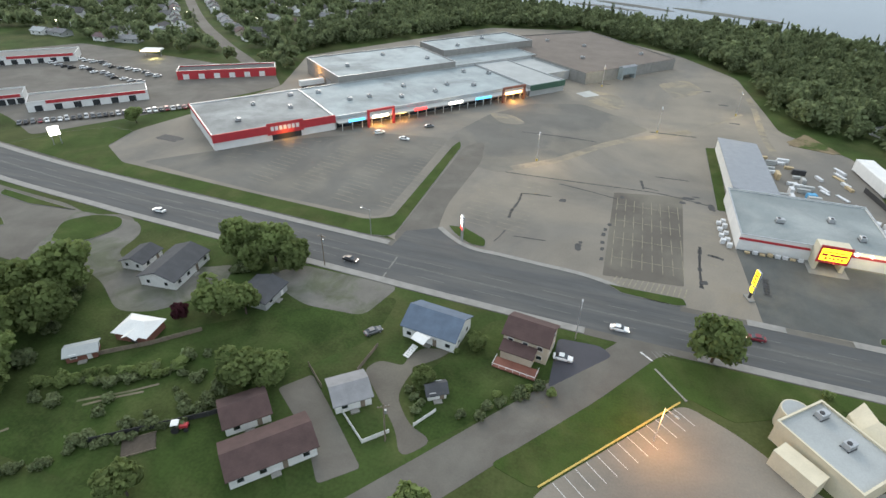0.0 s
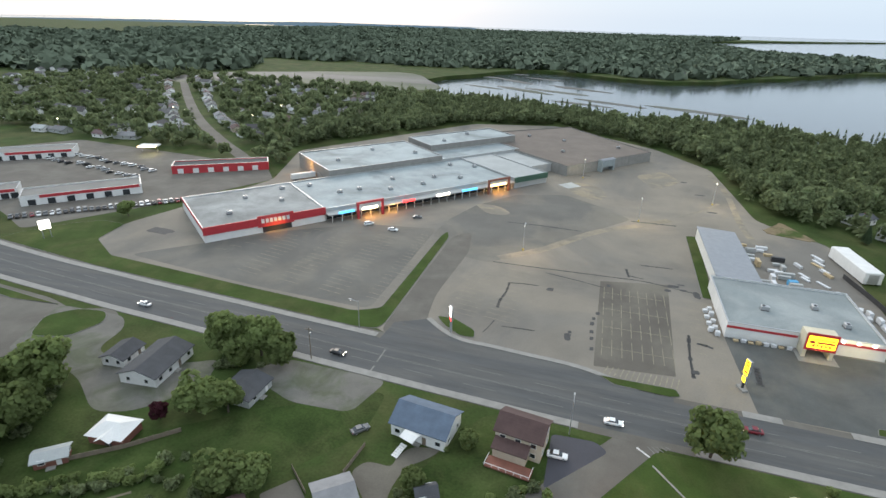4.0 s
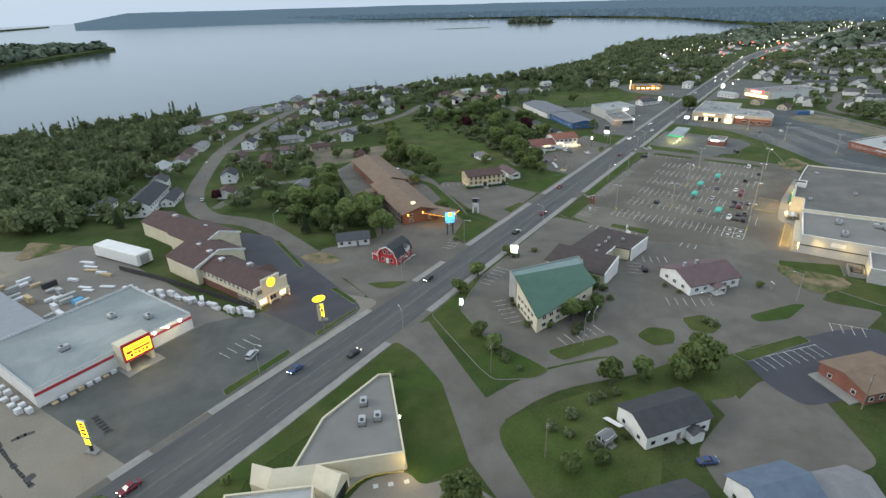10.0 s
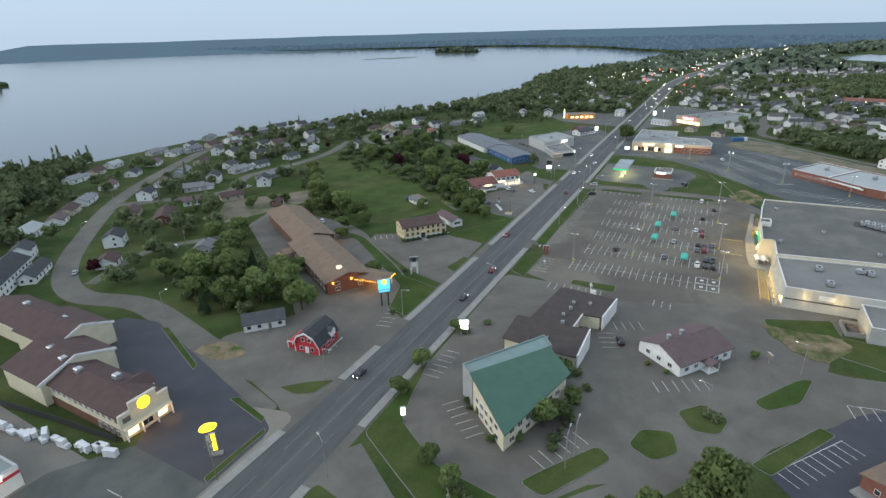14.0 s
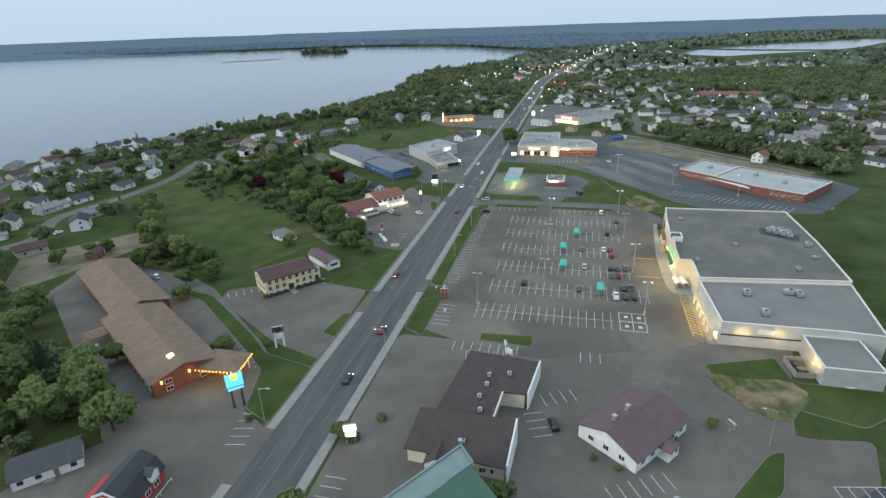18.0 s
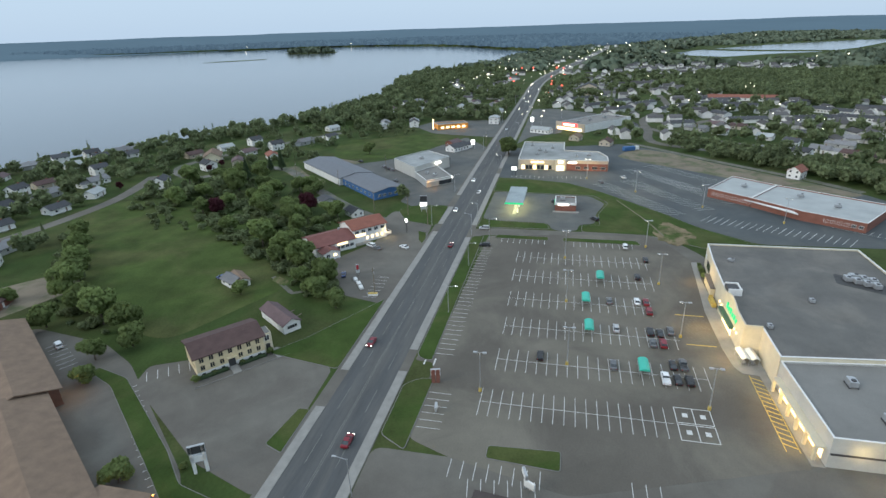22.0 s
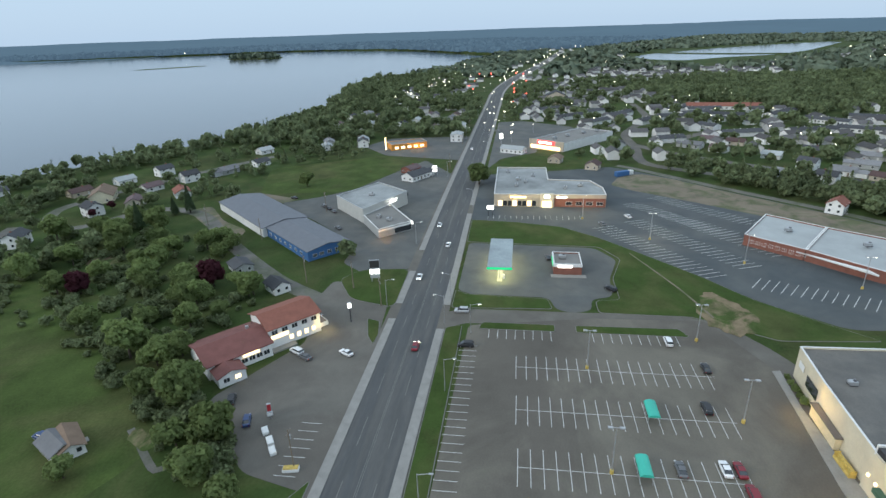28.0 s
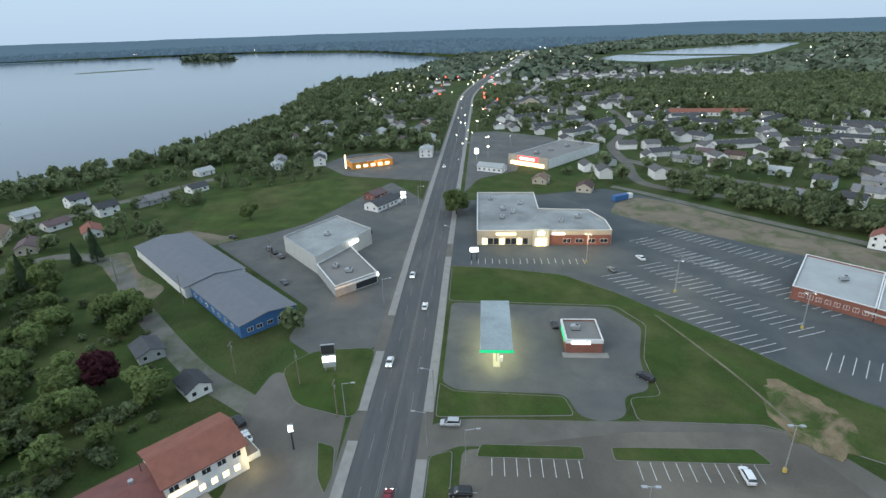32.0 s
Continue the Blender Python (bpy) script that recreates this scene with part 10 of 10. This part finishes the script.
for poly, count in (([(362, 172), (380, 168), (392, 190), (420, 214), (440, 250), (420, 262), (392, 240), (370, 206)], 8), ([(300, 150), (322, 166), (344, 186), (338, 200), (316, 178)], 6), ([(396, 180), (412, 196), (430, 214), (424, 222), (400, 206)], 5)):
    xs, ys = [p[0] for p in poly], [p[1] for p in poly]
    while count:
        x, y = random.uniform(min(xs), max(xs)), random.uniform(min(ys), max(ys))
        if inside(x, y, poly) and not any((x - p) ** 2 + (y - q) ** 2 < (r * 0.8) ** 2 for p, q, r in HOUSES_AT) and not any(inside(x, y, c) for c in CLEAR):
            count -= 1
            put(random.choice(TREES), x, y, random.uniform(0.8, 1.25))


# ---- woodland and scattered trees farther off ----
WOOD_KINDS = []
for k in range(5):
    g = np.random.default_rng(50 + k)
    WOOD_KINDS.append(leaf_cloud(g, broad_lobes(g, 10.5, 9.5), 190, 1.75))
for k in range(3):
    g = np.random.default_rng(60 + k)
    WOOD_KINDS.append(conifer_cloud(g, 14, 5.5, 130, 1.7))
FAR_KINDS = []
for k in range(5):
    g = np.random.default_rng(80 + k)
    FAR_KINDS.append(leaf_cloud(g, broad_lobes(g, 10.5, 9.5), 84, 2.3))
for k in range(3):
    g = np.random.default_rng(90 + k)
    FAR_KINDS.append(conifer_cloud(g, 14, 5.5, 60, 2.2))


def woodland(name, poly, gap, label, spruce=0.2, big=(0.7, 1.15), seed=1, thin=0.0, mat=None, kinds=None):
    """Many trees over a stretch of the plan, in one mesh."""
    g = np.random.default_rng(seed)
    xs, ys = [p[0] for p in poly], [p[1] for p in poly]
    vs, qs, n = [], [], 0
    for gx in np.arange(min(xs), max(xs), gap):
        for gy in np.arange(min(ys), max(ys), gap):
            x, y = gx + g.uniform(-.45, .45) * gap, gy + g.uniform(-.45, .45) * gap
            if g.random() < thin or not inside(x, y, poly) or not inside(x, y, LAND) or not free(x, y):
                continue
            v, q = (kinds or WOOD_KINDS)[5 + g.integers(3) if g.random() < spruce else g.integers(5)]
            a, s = g.uniform(0, 6.28), g.uniform(*big)
            c, d = math.cos(a) * s, math.sin(a) * s
            vs.append(np.stack([v[:, 0] * c - v[:, 1] * d + x, v[:, 0] * d + v[:, 1] * c + y, v[:, 2] * s * g.uniform(0.85, 1.15) - 0.3], 1))
            qs.append(q + n)
            n += len(v)
    if vs:
        tagged(new(name, quads_mesh(name, np.concatenate(vs), np.concatenate(qs), mat or LEAF_WOOD)), label, "trees", "", "stuff")


woodland("woodland_north", [(-215, 330), (-115, 482), (-38, 503), (42, 440), (77, 386), (81, 318), (90, 296), (130, 268), (138, 305), (178, 352), (205, 385), (250, 420), (300, 470), (200, 520), (110, 560), (20, 550), (-70, 600), (-160, 610), (-240, 470)], 7.0,
         "dense mixed woodland between the car park and the bay", 0.35, (0.75, 1.2), 1)
woodland("woodland_west", [(-700, 700), (-240, 640), (-150, 610), (-190, 480), (-205, 330), (-190, 292), (-290, 300), (-470, 320), (-700, 420)], 10, "scattered trees among houses", 0.2, (0.75, 1.25), 2, 0.35, None, FAR_KINDS)
woodland("woodland_bluff", [(230, 420), (340, 440), (430, 460), (500, 440), (590, 400), (660, 365), (740, 322), (830, 318), (830, 290), (740, 285), (640, 318), (560, 345), (480, 400), (400, 430), (300, 440)], 8, "trees along the bluff above the bay", 0.3, (0.5, 1.0), 3, 0.15, None, FAR_KINDS)
woodland("trees_residential", [(140, 300), (230, 400), (340, 440), (480, 400), (520, 330), (470, 270), (420, 250), (340, 300), (230, 255), (160, 230)], 9, "garden trees among houses", 0.15, (0.5, 1.0), 4, 0.3)
woodland("trees_bluff_lane", [(400, 130), (430, 190), (480, 270), (560, 330), (640, 300), (700, 260), (640, 205), (580, 190), (520, 260), (470, 205)], 9, "trees and bushes beside a lane", 0.15, (0.4, 0.9), 5, 0.4)
woodland("trees_town_north", [(640, 128), (660, 200), (620, 250), (640, 330), (740, 320), (830, 316), (940, 334), (1060, 352), (1240, 345), (1295, 296), (1400, 266), (1300, 200), (1000, 160), (850, 128)], 10, "dense trees on the far bluff among houses", 0.15, (0.7, 1.25), 6, 0.3, None, FAR_KINDS)
woodland("trees_hedge", [(560, 10), (585, -14), (520, -80), (470, -110), (440, -96), (480, -66), (520, -28)], 5.5, "dense belt of trees behind the plaza", 0.15, (0.6, 1.0), 7, 0.1)
woodland("trees_town_south", [(560, 30), (700, 90), (900, 100), (1100, 60), (1200, -200), (1000, -420), (760, -400), (560, -260), (430, -210), (470, -130), (600, -40)], 10.5, "trees between the houses of the town", 0.15, (0.6, 1.15), 8, 0.3, None, FAR_KINDS)
woodland("woodland_south_east", [(780, -170), (930, -60), (1050, -95), (1160, -260), (1150, -460), (1000, -460), (800, -330)], 10, "dark dense woodland beyond the terraces", 0.25, (0.7, 1.15), 9, 0.25, None, FAR_KINDS)
woodland("woodland_south", [(-300, -20), (-170, 110), (-150, 92), (-140, 40), (-100, 20), (-140, -60)], 9, "trees south of the road", 0.2, (0.7, 1.1), 10, 0.2)




def far_trees(name, poly, gap, label, seed, high=(9, 16), mat=None, thin=0.0, base=0.0, leaves=26):
    """Distant woods as many ragged clumps."""
    g = np.random.default_rng(seed)
    xs, ys = [p[0] for p in poly], [p[1] for p in poly]
    vs, qs, n = [], [], 0
    for gx in np.arange(min(xs), max(xs), gap):
        for gy in np.arange(min(ys), max(ys), gap):
            x, y = gx + g.uniform(-.5, .5) * gap, gy + g.uniform(-.5, .5) * gap
            if inside(x, y, WET):
                continue
            if g.random() < thin or not inside(x, y, poly) or (not base and not inside(x, y, LAND)):
                continue
            h = g.uniform(*high)
            v, q = leaf_cloud(g, [(x, y, h * 0.45, gap * 0.62, gap * 0.62, h * 0.55)], leaves, gap * 2.4 / leaves ** 0.5)
            v[:, 2] = np.maximum(v[:, 2], 0.3) + base
            vs.append(v)
            qs.append(q + n)
            n += len(v)
    tagged(new(name, quads_mesh(name, np.concatenate(vs), np.concatenate(qs), mat or HAZY_WOOD)), label, "trees", "", "stuff")


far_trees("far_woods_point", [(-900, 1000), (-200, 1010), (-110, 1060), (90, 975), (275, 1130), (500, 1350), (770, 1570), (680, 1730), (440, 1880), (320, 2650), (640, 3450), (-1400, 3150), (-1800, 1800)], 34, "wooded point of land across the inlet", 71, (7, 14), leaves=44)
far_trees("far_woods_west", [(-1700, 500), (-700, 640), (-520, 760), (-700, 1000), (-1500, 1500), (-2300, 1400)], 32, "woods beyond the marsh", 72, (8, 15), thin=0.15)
# the far-shore woods share the glowing haze tint of the hills
far_trees("backdrop_far_woods", [(2150, 150), (2420, 380), (2800, 660), (3060, 1210), (2900, 1720), (2650, 2320), (2520, 2900), (3300, 3000), (3900, 1500), (3800, 200), (3000, -600), (2500, -300)], 52, "woods on the far shore", 73, (8, 15), HAZY_BACKDROP, leaves=48)
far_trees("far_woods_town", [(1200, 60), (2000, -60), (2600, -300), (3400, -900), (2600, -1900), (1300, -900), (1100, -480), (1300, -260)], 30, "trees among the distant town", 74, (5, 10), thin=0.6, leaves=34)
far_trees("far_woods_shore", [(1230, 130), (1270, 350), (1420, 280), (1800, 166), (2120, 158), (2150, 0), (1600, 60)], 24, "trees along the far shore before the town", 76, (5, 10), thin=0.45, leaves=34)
ISLET = [(2350, 1240), (2430, 1190), (2425, 1045), (2345, 1050)]
solid("bay_islet", Mesh().prism(ragged(ISLET + ISLET[:1], 12, 8)[:-1], -8, -4.6), MEADOW, "low grassy islet in the bay", "island")
far_trees("islet_trees", ISLET, 20, "trees on a small islet in the bay", 75, (10, 20), base=-4.6)
BAR = [(1800, 1250), (1860, 1225), (1960, 1110), (1900, 1135)]
solid("sand_bar", Mesh().prism(ragged(BAR + BAR[:1], 12, 6)[:-1], -8, -5.4), MEADOW, "low dark bar in the bay", "island")
